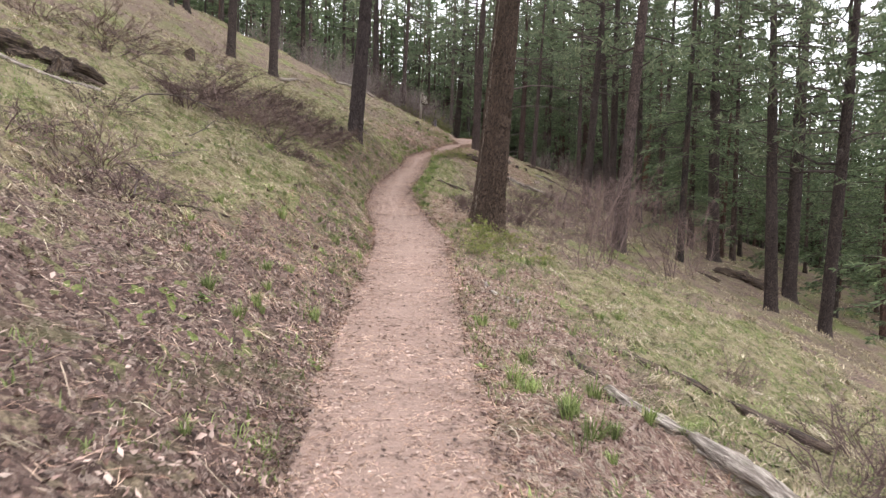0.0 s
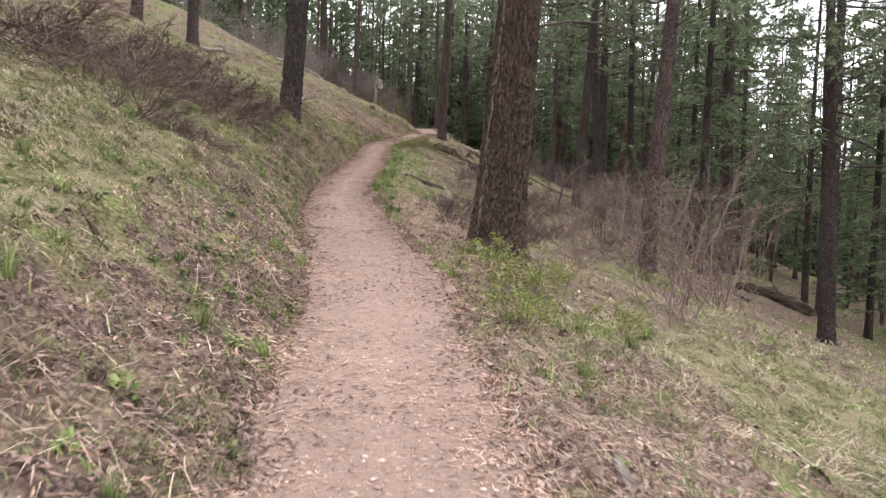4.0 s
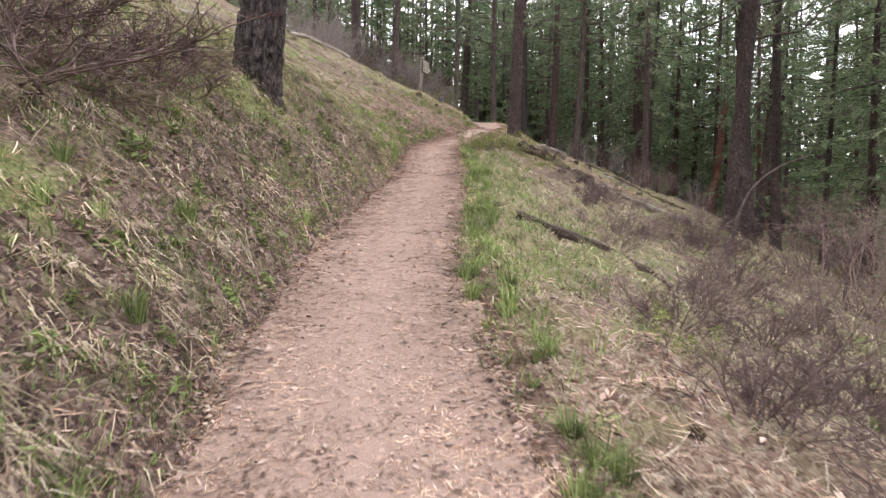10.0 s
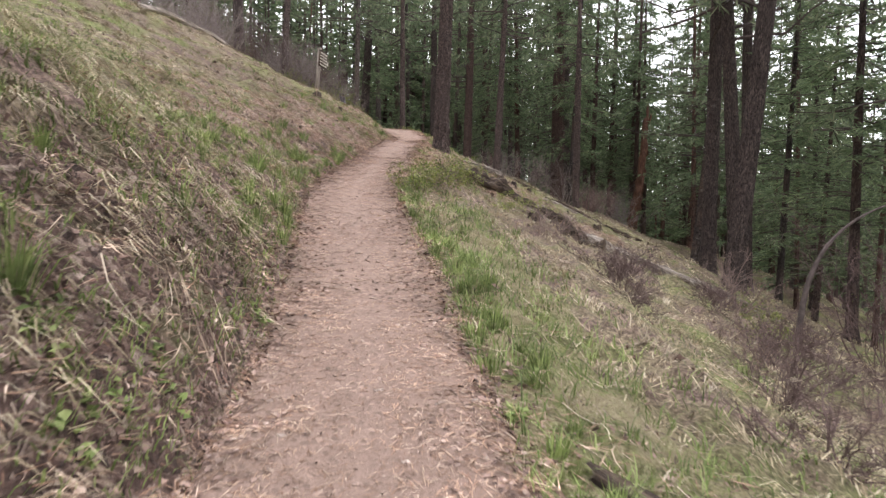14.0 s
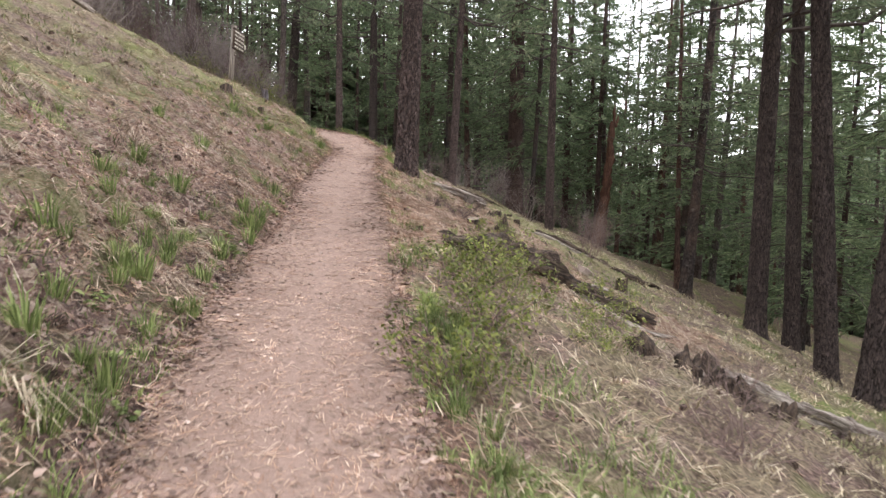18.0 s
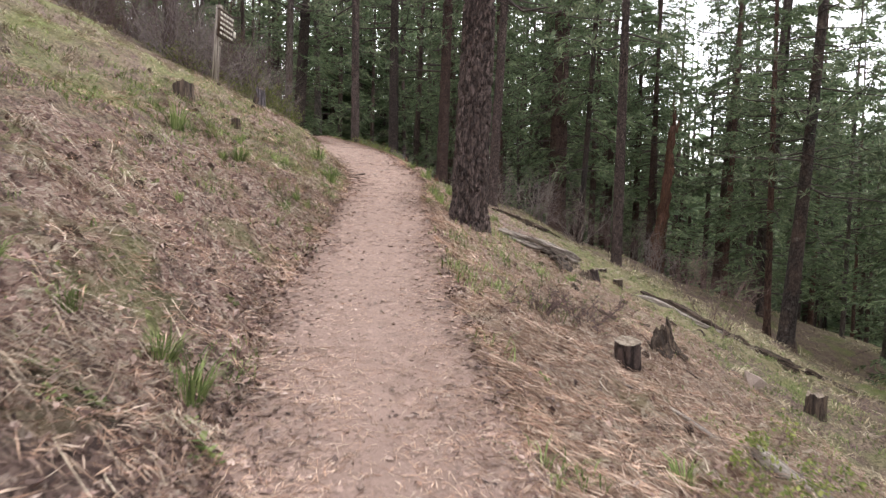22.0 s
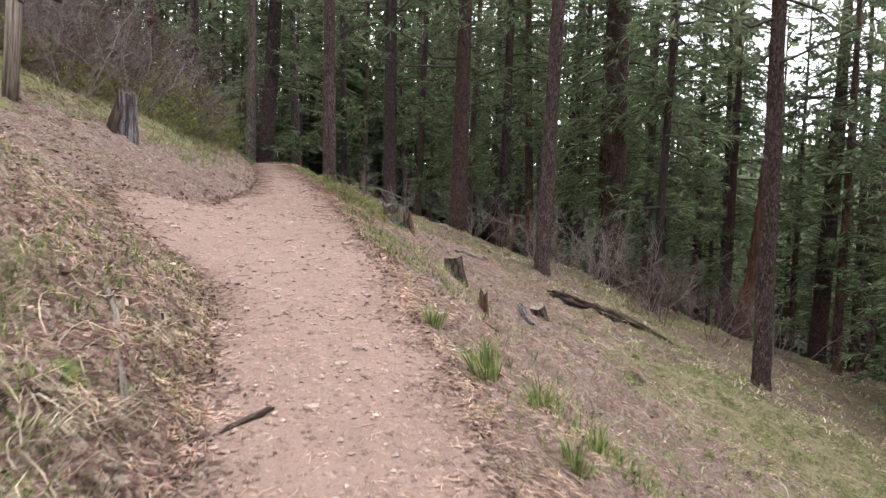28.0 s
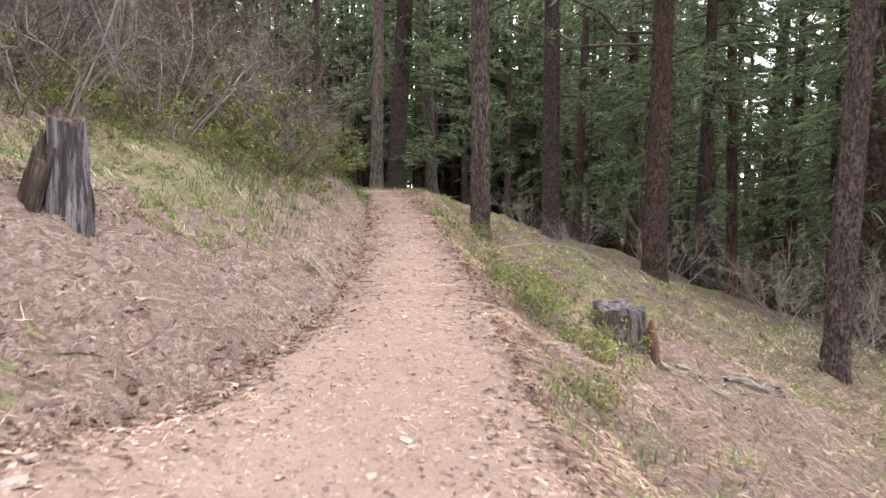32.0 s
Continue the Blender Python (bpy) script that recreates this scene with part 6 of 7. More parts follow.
def build_stones():
    rng = np.random.RandomState(23)
    shapes = []
    for k in range(5):
        bm = bmesh.new()
        bmesh.ops.create_icosphere(bm, subdivisions=1, radius=0.5)
        for v in bm.verts:
            n = 1 + 0.55 * noise.noise(v.co * 2.6 + Vector((k * 7, 0, 0))) + 0.12 * noise.noise(v.co * 6)
            v.co = Vector((v.co.x * n * 1.2, v.co.y * n * 0.85, max(-0.2, min(0.3, v.co.z * n)) * 0.75))
        me = bpy.data.meshes.new("stone")
        bm.to_mesh(me)
        bm.free()
        me.materials.append(STONE)
        shapes.append(me)
    spots = [(rng.uniform(0.9, 2.0), rng.uniform(46.6, 52.5), 0.02 + 0.07 * rng.rand() ** 2) for _ in range(90)]
    spots += [(rng.uniform(-0.2, 0.9), rng.uniform(49.8, 52.0), 0.02 + 0.08 * rng.rand() ** 2) for _ in range(60)]
    for _ in range(70):
        y = rng.uniform(1, 47)
        u = rng.uniform(0.02, 0.98)
        spots.append((float(at(EDGE_L, y) * (1 - u) + at(EDGE_R, y) * u), y, rng.uniform(0.018, 0.05)))
    for x, y, s in spots:
        ob = new("stone", shapes[rng.randint(5)])
        lo, hi = float(at(EDGE_L, y)), float(at(EDGE_R, y))
        z = float(trail_top(np.array(x), np.array(y), (2 * x - lo - hi) / (hi - lo))) if lo < x < hi else land_at(x, y)
        ob.matrix_world = pose(x, y, z + s * 0.02, rng.uniform(-12, 12), rng.uniform(-12, 12), rng.uniform(0, 360)) @ Matrix.Diagonal((s, s * rng.uniform(0.7, 1.2), s * 0.8, 1))
        tagged(ob, "small pale angular stone half sunk in the trail dirt", "stone", "stones of the trail")
    x, y = -7.76, 23.4
    ob = new("boulder", shapes[1])
    ob.matrix_world = pose(x, y, land_at(x, y) + 0.02, 10, 20, 30) @ Matrix.Diagonal((0.4, 0.35, 0.5, 1))
    tagged(ob, "pale rock showing among the grass of the upper bank", "rock")
    x, y = 0.83, 16.35
    ob = new("boulder", shapes[2])
    ob.matrix_world = pose(x, y, land_at(x, y) + 0.03, 10, 20, 60) @ Matrix.Diagonal((0.24, 0.2, 0.34, 1))
    tagged(ob, "pale grey lichened rock at the foot of the massive fir", "rock")
    x, y = 5.98, 41.75
    ob = new("boulder", shapes[3])
    ob.matrix_world = pose(x, y, land_at(x, y) + 0.02, 10, 20, 30) @ Matrix.Diagonal((0.5, 0.4, 0.6, 1))
    tagged(ob, "grey rock half buried in the grassy slope", "rock")


build_sign()
build_wood()
build_stones()


# ---- grass, leaf litter and needles that cover the slope ----
LUSH = [(2.65, 50.6, 0.3, 0.8, 1.2), (2.95, 49.6, 0.25, 0.4, 1.0), (3.1, 51.3, 0.3, 0.4, 0.9), (3.8, 6.5, 2.2, 3.8, 1.3), (6.0, 9.0, 3.0, 4.4, 1.3), (5.5, 14.0, 2.0, 3.4, 0.9), (-0.4, 25.5, 0.45, 3.6, 0.7), (0.5, 25.5, 0.6, 2.0, 0.35), (-3.4, 22.5, 0.9, 2.5, 0.9), (-3.0, 24.8, 0.7, 2.0, 0.8), (-2.5, 19.0, 0.4, 2.5, 0.6), (5.5, 46.5, 2.0, 2.5, 0.8), (7.5, 49.0, 2.2, 3.0, 0.7), (0.0, 44.8, 0.5, 1.5, 0.6), (6.5, 44.0, 2.0, 2.5, 0.6), (-0.5, 21.5, 0.3, 2.2, 0.3), (0.6, 23.5, 0.9, 2.0, 0.5), (-2.6, 21.5, 0.5, 4.0, 0.8), (-0.8, 56.4, 1.2, 2.0, 1.0),
        (-2.3, 28.5, 0.45, 2.6, 0.9), (-3.8, 14.0, 1.2, 3.5, 0.15), (-5.8, 10.0, 1.2, 2.0, 0.6), (-5.5, 27.0, 1.6, 4.0, 0.8), (-2.5, 26.5, 0.8, 3.0, 0.7), (0.15, 28.3, 0.6, 1.6, 1.0),
        (2.4, 44.2, 0.5, 0.7, 1.0), (2.8, 42.0, 0.5, 0.9, 1.0), (2.6, 51.6, 0.35, 1.6, 0.35), (-0.6, 55.6, 1.0, 2.4, 1.3), (0.3, 58.5, 0.6, 3.0, 1.3), (-1.8, 55.0, 1.2, 1.2, 1.1), (-2.4, 54.4, 0.9, 0.9, 0.9), (3.6, 57.0, 0.8, 2.2, 0.5),
        (5.2, 47.6, 1.6, 1.6, 0.5), (0.2, 44.6, 0.3, 0.8, 0.9), (4.2, 41.0, 1.6, 1.6, 0.45), (1.35, 13.5, 0.8, 1.6, 0.5),
        (-4.6, 18.7, 0.9, 1.6, 0.9), (-3.65, 20.1, 0.5, 1.4, 0.8), (-2.75, 17.8, 0.5, 1.0, 0.6), (-6.5, 30.0, 3.0, 6.0, 0.5), (-3.2, 31.0, 1.0, 3.5, 0.6), (4.0, 10.5, 1.8, 3.0, 0.7), (-5.0, 14.5, 2.0, 3.0, 0.5), (-3.2, 43.0, 1.5, 3.0, 0.4), (-4.0, 11.0, 1.6, 3.0, 0.5), (-6.5, 17.0, 2.0, 3.0, 0.5), (-6.0, 24.0, 2.0, 3.0, 0.5), (-3.2, 21.6, 0.6, 1.2, 0.6), (-2.9, 18.2, 0.4, 1.2, 0.7), (-0.4, 45.3, 0.6, 1.0, 0.7), (0.25, 45.6, 0.25, 0.8, 0.8), (-0.9, 43.2, 0.5, 0.9, 0.6), (0.2, 48.4, 0.3, 0.35, 1.3), (0.3, 47.6, 0.25, 0.4, 0.9), (0.0, 46.7, 0.3, 0.5, 0.7), (0.4, 45.9, 0.2, 0.5, 0.7)]


def lushness(x, y):
    g = 0.34 * ((x < at(EDGE_L, y) - 1.4) & (y > 6) & (y < 33)) * np.clip(0.4 + 1.2 * ripple(x, y, 1.1, 34), 0, 1)
    g = g + 0.6 * ((x > at(EDGE_R, y) + np.where(y < 44, 3.0, 1.0)) & (y > 36)) * np.clip(0.2 + 1.3 * ripple(x, y, 1.3, 35), 0, 1)
    g = g + 0.8 * np.clip(1.6 * (ripple(x, y, 2.8, 31) + 0.6 * ripple(x, y, 0.8, 32) - np.where((y > 20) & (y < 44) & (x > at(EDGE_R, y) + np.where(y < 35, 1.3, 0.0)), 0.4, np.where(y < 32, np.where((y > 10) & (x < at(EDGE_L, y)), 0.0, 0.08), 0.22))), 0, 1.0)
    for cx, cy, sx, sy, a in LUSH:
        g = g + a * np.exp(-((x - cx) / sx) ** 2 - ((y - cy) / sy) ** 2)
    return np.clip(g, 0, 1.3)


def duff(x, y, d, left):
    """How far leaves and needles, not grass, cover the slope: 0 to 1."""
    wide = np.where(left, np.interp(y, [0, 7, 11, 16, 27, 34, 40, 46, 51, 53.5, 55], [3.4, 2.6, 1.5, 1.0, 0.7, 1.4, 1.3, 1.7, 1.6, 1.6, 0.3]),
                    np.interp(y, [0, 6, 11, 18, 20, 27, 30, 36, 40, 50, 56, 58], [0.9, 1.0, 1.8, 3.0, 1.2, 0.3, 0.5, 1.6, 4.5, 6.0, 5.0, 0.8]))
    return np.clip(0.5 + 1.1 * (1 - d / wide) * 0.6 + 0.55 * ripple(x, y, 1.6, 33), 0.0, 1.0) * np.exp(-np.maximum(d - wide, 0) / (0.7 * wide)) + left * np.exp(-((y - 52.3) / 1.7) ** 4) * (d < 2.0)


def spread_out(rng, n, reach, y0=-2.0, y1=66.0, left=0.5, power=1.7, gap=0.0):
    """Random places on both sides of the trail, closest together next to it."""
    y = rng.uniform(y0, y1, n)
    d = gap + reach * rng.rand(n) ** power
    on_left = rng.rand(n) < left
    return np.where(on_left, at(EDGE_L, y) - d, at(EDGE_R, y) + d), y, d, on_left


def tufts(rng, x, y, per, radius):
    x, y = np.repeat(x, per), np.repeat(y, per)
    return x + rng.normal(0, radius, len(x)), y + rng.normal(0, radius, len(y))


def planted(x, y, sink=0.012):
    return np.stack([x, y, land(x, y) - sink], 1)


def build_cover():
    rng = np.random.RandomState(29)
    # matted straw, lying mostly down the slope
    x, y, d, side = spread_out(rng, 36000, 9.0, gap=0.02)
    keep = (rng.rand(len(x)) > 0.94 * duff(x, y, d, side)) & (rng.rand(len(x)) < (0.75 + 0.8 * ripple(x, y, 0.5, 44) + 0.3 * ripple(x, y, 1.5, 45)) * np.where((y > 34) & (y < 57) & (d < np.where(side | (y < 44), 4.0, 2.6)), np.where(~side & (y > 44) & (d < 2.8), 0.06, 0.42), np.where(side & (y > 8) & (d < 1.8), np.where(y < 11, 0.6, 0.95), np.where(~side & (y > 13) & (y < 20) & (d < 1.8) | ~side & (y < 11) & (d < 1.5), 0.3, 1.0))))
    more = np.random.RandomState(30)
    mx, my, md, ml = spread_out(more, 6500, 4.5, 13.5, 31.0, 1.0, 1.2, 0.25)
    nx, ny, nd, nl = spread_out(more, 2300, 4.0, 5.5, 13.5, 1.0, 1.1, 0.5)
    mx, my, md, ml = (np.concatenate(p) for p in ((mx, nx), (my, ny), (md, nd), (ml, nl)))
    thick = ripple(mx, my, 0.6, 52) + 0.5 * ripple(mx, my, 1.7, 53) > np.where(my < 13.5, 0.1, -0.1)
    x, y, d, side = (np.concatenate([a[keep], b[thick]]) for a, b in ((x, mx), (y, my), (d, md), (side, ml)))
    bx, by = tufts(rng, x, y, 8, 0.055)
    n = len(bx)
    dd = np.repeat(d, 8)
    flat = np.repeat(side, 8)
    h = rng.uniform(0.03, 0.11, n) * (1 + 0.5 * np.clip(dd / 3, 0, 1)) * np.where(flat, 0.8, 1.0)
    turn = np.repeat(1.3 * ripple(x, y, 0.7, 46) + rng.normal(0, 0.45, len(x)), 8) + rng.normal(0, 0.45, n)
    wide, lean, droop = rng.uniform(0.005, 0.010, n) * (1 + 0.08 * dd), rng.uniform(0.8, 3.2, n) + 0.5 * flat, rng.uniform(0.3, 1.0, n) + 0.1 * flat
    base = planted(bx, by)
    rust = np.where(flat, (by > 30) & (dd < 2.6) | (by > 6) & (by < 13) & (dd < 1.6), (by > 36) & (dd < np.where(by < 44, 3.6, 2.4)) | (by < 11) & (dd < 1.6))
    for pick, nm, mat, text in ((~rust, "dry_grass", DRY, "matted straw-coloured dry grass lying down the slope"), (rust, "rusty_straw", STRAW, "rosy tan straw and needles matted on the slope")):
        stuff(nm, blades(Geo(), base[pick], h[pick], wide[pick] * (1.0 if nm == "dry_grass" else 0.7), lean[pick], turn[pick], droop[pick], 0.42), mat, text, "grass")
    # coarser grass of the slopes farther from the trail
    x, y, d, side = spread_out(rng, 11000, 20.0, left=0.4, power=1.0, gap=7.0)
    bx, by = tufts(rng, x, y, 6, 0.14)
    n = len(bx)
    g = blades(Geo(), planted(bx, by), rng.uniform(0.08, 0.2, n), rng.uniform(0.015, 0.03, n), rng.uniform(0.6, 2.4, n), rng.normal(0, 1.2, n), rng.uniform(0.2, 0.9, n), 0.4)
    stuff("slope_grass", g, DRY, "rough dry grass of the farther slopes", "grass")
    # old pale tussocks combed down the slope
    x, y, d, side = spread_out(rng, 3400, 8.0, left=0.6, power=1.3, gap=0.25)
    keep = (ripple(x, y, 2.4, 36) + 0.4 * ripple(x, y, 0.9, 37) > 0.05) & ~(side & (y < 20) & (d < 2.4)) & ~(side & (np.abs(y - 52) < 2.3) & (d < 1.9)) & ~(~side & (y > 37) & (d < 4.5)) & ~(~side & (y < 11) & (d < 1.5))
    x, y, d = x[keep], y[keep], d[keep]
    bx, by = tufts(rng, x, y, 22, 0.05)
    n = len(bx)
    turn = np.repeat(rng.normal(0, 0.5, len(x)), 22) + rng.normal(0, 0.35, n)
    g = blades(Geo(), planted(bx, by), rng.uniform(0.07, 0.2, n), rng.uniform(0.005, 0.009, n) * (1 + 0.08 * np.repeat(d, 22)), rng.uniform(1.0, 2.6, n), turn, rng.uniform(0.5, 1.05, n), 0.42)
    stuff("pale_tussocks", g, PALE, "pale bleached tussock grass combed down the slope", "grass")
    # green growth
    x, y, d, side = spread_out(rng, 64000, 9.0, gap=0.03)
    keep = (rng.rand(len(x)) < 0.75 * lushness(x, y) * np.where(~side & (y < 11) & (d < 1.5), 0.3, 1.0)) & ~(side & (np.abs(y - 52.0) < 2.3) & (d < 1.9)) & ~(side & (y > 54.0) & (y < 60.0) & (d < 0.6 + 0.3 * ripple(x, y, 0.7, 56)))
    mx, my, md, ml = spread_out(more, 7500, 4.5, 13.5, 31.0, 1.0, 1.3, 0.1)
    nx, ny, nd, nl = spread_out(more, 2600, 2.6, 40.5, 48.0, 1.0, 1.3, 0.1)
    mx, my, md, ml = (np.concatenate(p) for p in ((mx, nx), (my, ny), (md, nd), (ml, nl)))
    thick = ripple(mx, my, 0.45, 54) + 0.6 * ripple(mx, my, 1.3, 55) > 0.2
    x, y, d, side = (np.concatenate([a[keep], b[thick]]) for a, b in ((x, mx), (y, my), (d, md), (side, ml)))
    bx, by = tufts(rng, x, y, 7, 0.05)
    n = len(bx)
    g = blades(Geo(), planted(bx, by), rng.uniform(0.05, 0.19, n) * np.repeat(np.where(side & (y < 53.5) | (d > 1.5), 0.6, 1.0), 7), rng.uniform(0.005, 0.010, n) * (1 + 0.08 * np.repeat(d, 7)), rng.uniform(0.3, 1.6, n), rng.uniform(0, 6.283, n), rng.uniform(0, 0.5, n))
    stuff("green_grass", g, GREEN, "soft patches of fresh green grass among the straw", "grass")
    # fallen leaves
    x, y, d, side = spread_out(rng, 210000, 5.0, left=0.62, power=1.9, gap=-0.06)
    keep = (rng.rand(len(x)) < 0.08 + duff(x, y, np.maximum(d, 0), side)) & (rng.rand(len(x)) < np.where(side | (y < 20), 1.0, 0.5) * np.where(side & (y > 49.5), 0.12, np.where(side & (y > 40.5), 0.35, np.where(side & (y > 11) & (y < 32), 0.6, np.where(side & (y > 4.5), 0.75, 1.0)))))
    x, y = x[keep], y[keep]
    n = len(x)
    b = planted(x, y, -0.012)
    b[:, 2] += rng.uniform(0, 0.03, n)
    big = 0.018 + 0.05 * rng.rand(n) ** 1.7
    g = flakes(Geo(), b, big, big * rng.uniform(0.35, 0.65, n), rng.uniform(0, 6.283, n), rng.normal(0, 0.5, n), rng.normal(0, 0.6, n), rng.normal(0, 0.14, n) * big)
    stuff("leaf_litter", g, LITTER, "brown and mauve fallen leaves covering the banks", "leaves")
    # fallen needles and straw stems on the banks
    x, y, d, side = spread_out(rng, 190000, 4.5, left=0.5, power=1.7, gap=-0.04)
    keep = (rng.rand(len(x)) < (0.1 + duff(x, y, np.maximum(d, 0), side)) * np.where(side & (y < 9) & (d < 3), 0.4, np.where(side & (y > 49.5), 0.3, 1.0)))
    x, y = x[keep], y[keep]
    n = len(x)
    b = planted(x, y, -0.013)
    b[:, 2] += rng.uniform(0, 0.03, n)
    g = flakes(Geo(), b, rng.uniform(0.06, 0.20, n), rng.uniform(0.003, 0.007, n), rng.normal(0.2, 1.0, n), rng.normal(-0.15, 0.25, n), rng.normal(0, 0.5, n), rng.normal(0, 0.004, n))
    stuff("bank_needles", g, STRAW, "rusty tan needles and straw stems strewn on the banks", "needles")
    # long pine needles draped down the slope below the pines
    n = 110000
    lower = rng.rand(n) < 0.62
    y = np.where(lower, rng.uniform(35, 57, n), rng.uniform(32, 49, n))
    x = np.where(lower, at(EDGE_R, y) + 4.6 * rng.rand(n) ** 1.4, at(EDGE_L, y) - 2.8 * rng.rand(n) ** 1.2)
    keep = ripple(x, y, 0.9, 47) + 0.5 * ripple(x, y, 2.4, 48) > np.where(lower & (y > 44), -0.95, -0.35) + 0.9 * lushness(x, y)
    x, y = x[keep], y[keep]
    n = len(x)
    b = planted(x, y, -0.018)
    b[:, 2] += rng.uniform(0, 0.03, n)
    turn = 0.7 * ripple(x, y, 0.8, 49) + rng.normal(0, 0.35, n)
    g = flakes(Geo(), b, rng.uniform(0.10, 0.28, n) * np.where((x < at(EDGE_L, y)) | (y > 45), 0.5, 1.0), rng.uniform(0.0035, 0.0065, n), turn * np.where(x < at(EDGE_L, y), 2.2, 1.0), rng.normal(-0.36, 0.16, n), rng.normal(0, 0.5, n), rng.normal(0, 0.006, n))
    stuff("draped_needles", g, STRAW, "long rosy tan pine needles draped down the slope", "needles")
    # needles and crumbs on the trail
    n = 85000
    y = np.where(rng.rand(n) < 0.35, rng.uniform(17, 38, n), rng.uniform(-2, 64, n))
    u = 0.5 + 0.5 * np.sign(rng.uniform(-1, 1, n)) * rng.rand(n) ** 0.75
    x = at(EDGE_L, y) * (1 - u) + at(EDGE_R, y) * u
    s = 2 * u - 1
    z = trail_top(x, y, s) + 0.004
    pale = rng.rand(n) < 0.95
    ln = np.where(pale, rng.uniform(0.03, 0.13, n), rng.uniform(0.010, 0.03, n))
    wd = np.where(pale, rng.uniform(0.0025, 0.0055, n), rng.uniform(0.006, 0.014, n))
    b = np.stack([x, y, z], 1)
    t, p, r = rng.normal(1.3, 0.8, n), rng.normal(0, 0.06, n), rng.normal(0, 0.12, n)
    c = np.abs(rng.normal(0, 0.003, n))
    stuff("needle_litter", flakes(Geo(), b[pale], ln[pale], wd[pale], t[pale], p[pale], r[pale], c[pale]), STRAW, "dry tan pine needles scattered over the trail", "needles")
    # leaves and needles that spill from the banks onto the trail's edges
    m = 60000
    y2 = rng.uniform(-2, 63, m)
    e = np.abs(rng.normal(0, 0.16, m)) * np.interp(y2, [2, 6, 17, 21], [1.2, 2.0, 2.0, 1.0]) * (1 + 0.6 * ripple(y2, y2 * 0.3, 1.4, 41)).clip(0.3, 2)
    lhs = rng.rand(m) < 0.5
    x2 = np.where(lhs, at(EDGE_L, y2) + e - 0.03, at(EDGE_R, y2) - e + 0.03)
    s2 = (2 * x2 - at(EDGE_L, y2) - at(EDGE_R, y2)) / (at(EDGE_R, y2) - at(EDGE_L, y2))
    b2 = np.stack([x2, y2, trail_top(x2, y2, s2) + rng.uniform(0.003, 0.012, m)], 1)
    leafy = rng.rand(m) < 0.55
    for pick, nm, mat, text, cat, l0, l1, w0, w1 in ((leafy, "edge_leaves", LITTER, "brown fallen leaves drifted along the trail's edges", "leaves", 0.02, 0.06, 0.012, 0.03), (~leafy, "edge_needles", STRAW, "tan needles drifted along the trail's edges", "needles", 0.05, 0.14, 0.003, 0.006)):
        q = int(pick.sum())
        stuff(nm, flakes(Geo(), b2[pick], rng.uniform(l0, l1, q), rng.uniform(w0, w1, q), rng.uniform(0, 6.283, q), rng.normal(0, 0.15, q), rng.normal(0, 0.25, q), rng.normal(0, 0.003, q)), mat, text, cat)
    stuff("trail_leaf_crumbs", flakes(Geo(), b[~pale], ln[~pale], wd[~pale], t[~pale] * 3, p[~pale] * 3, r[~pale] * 2, c[~pale] * 2), LITTER, "broken brown leaves and bark crumbs on the trail", "leaves")


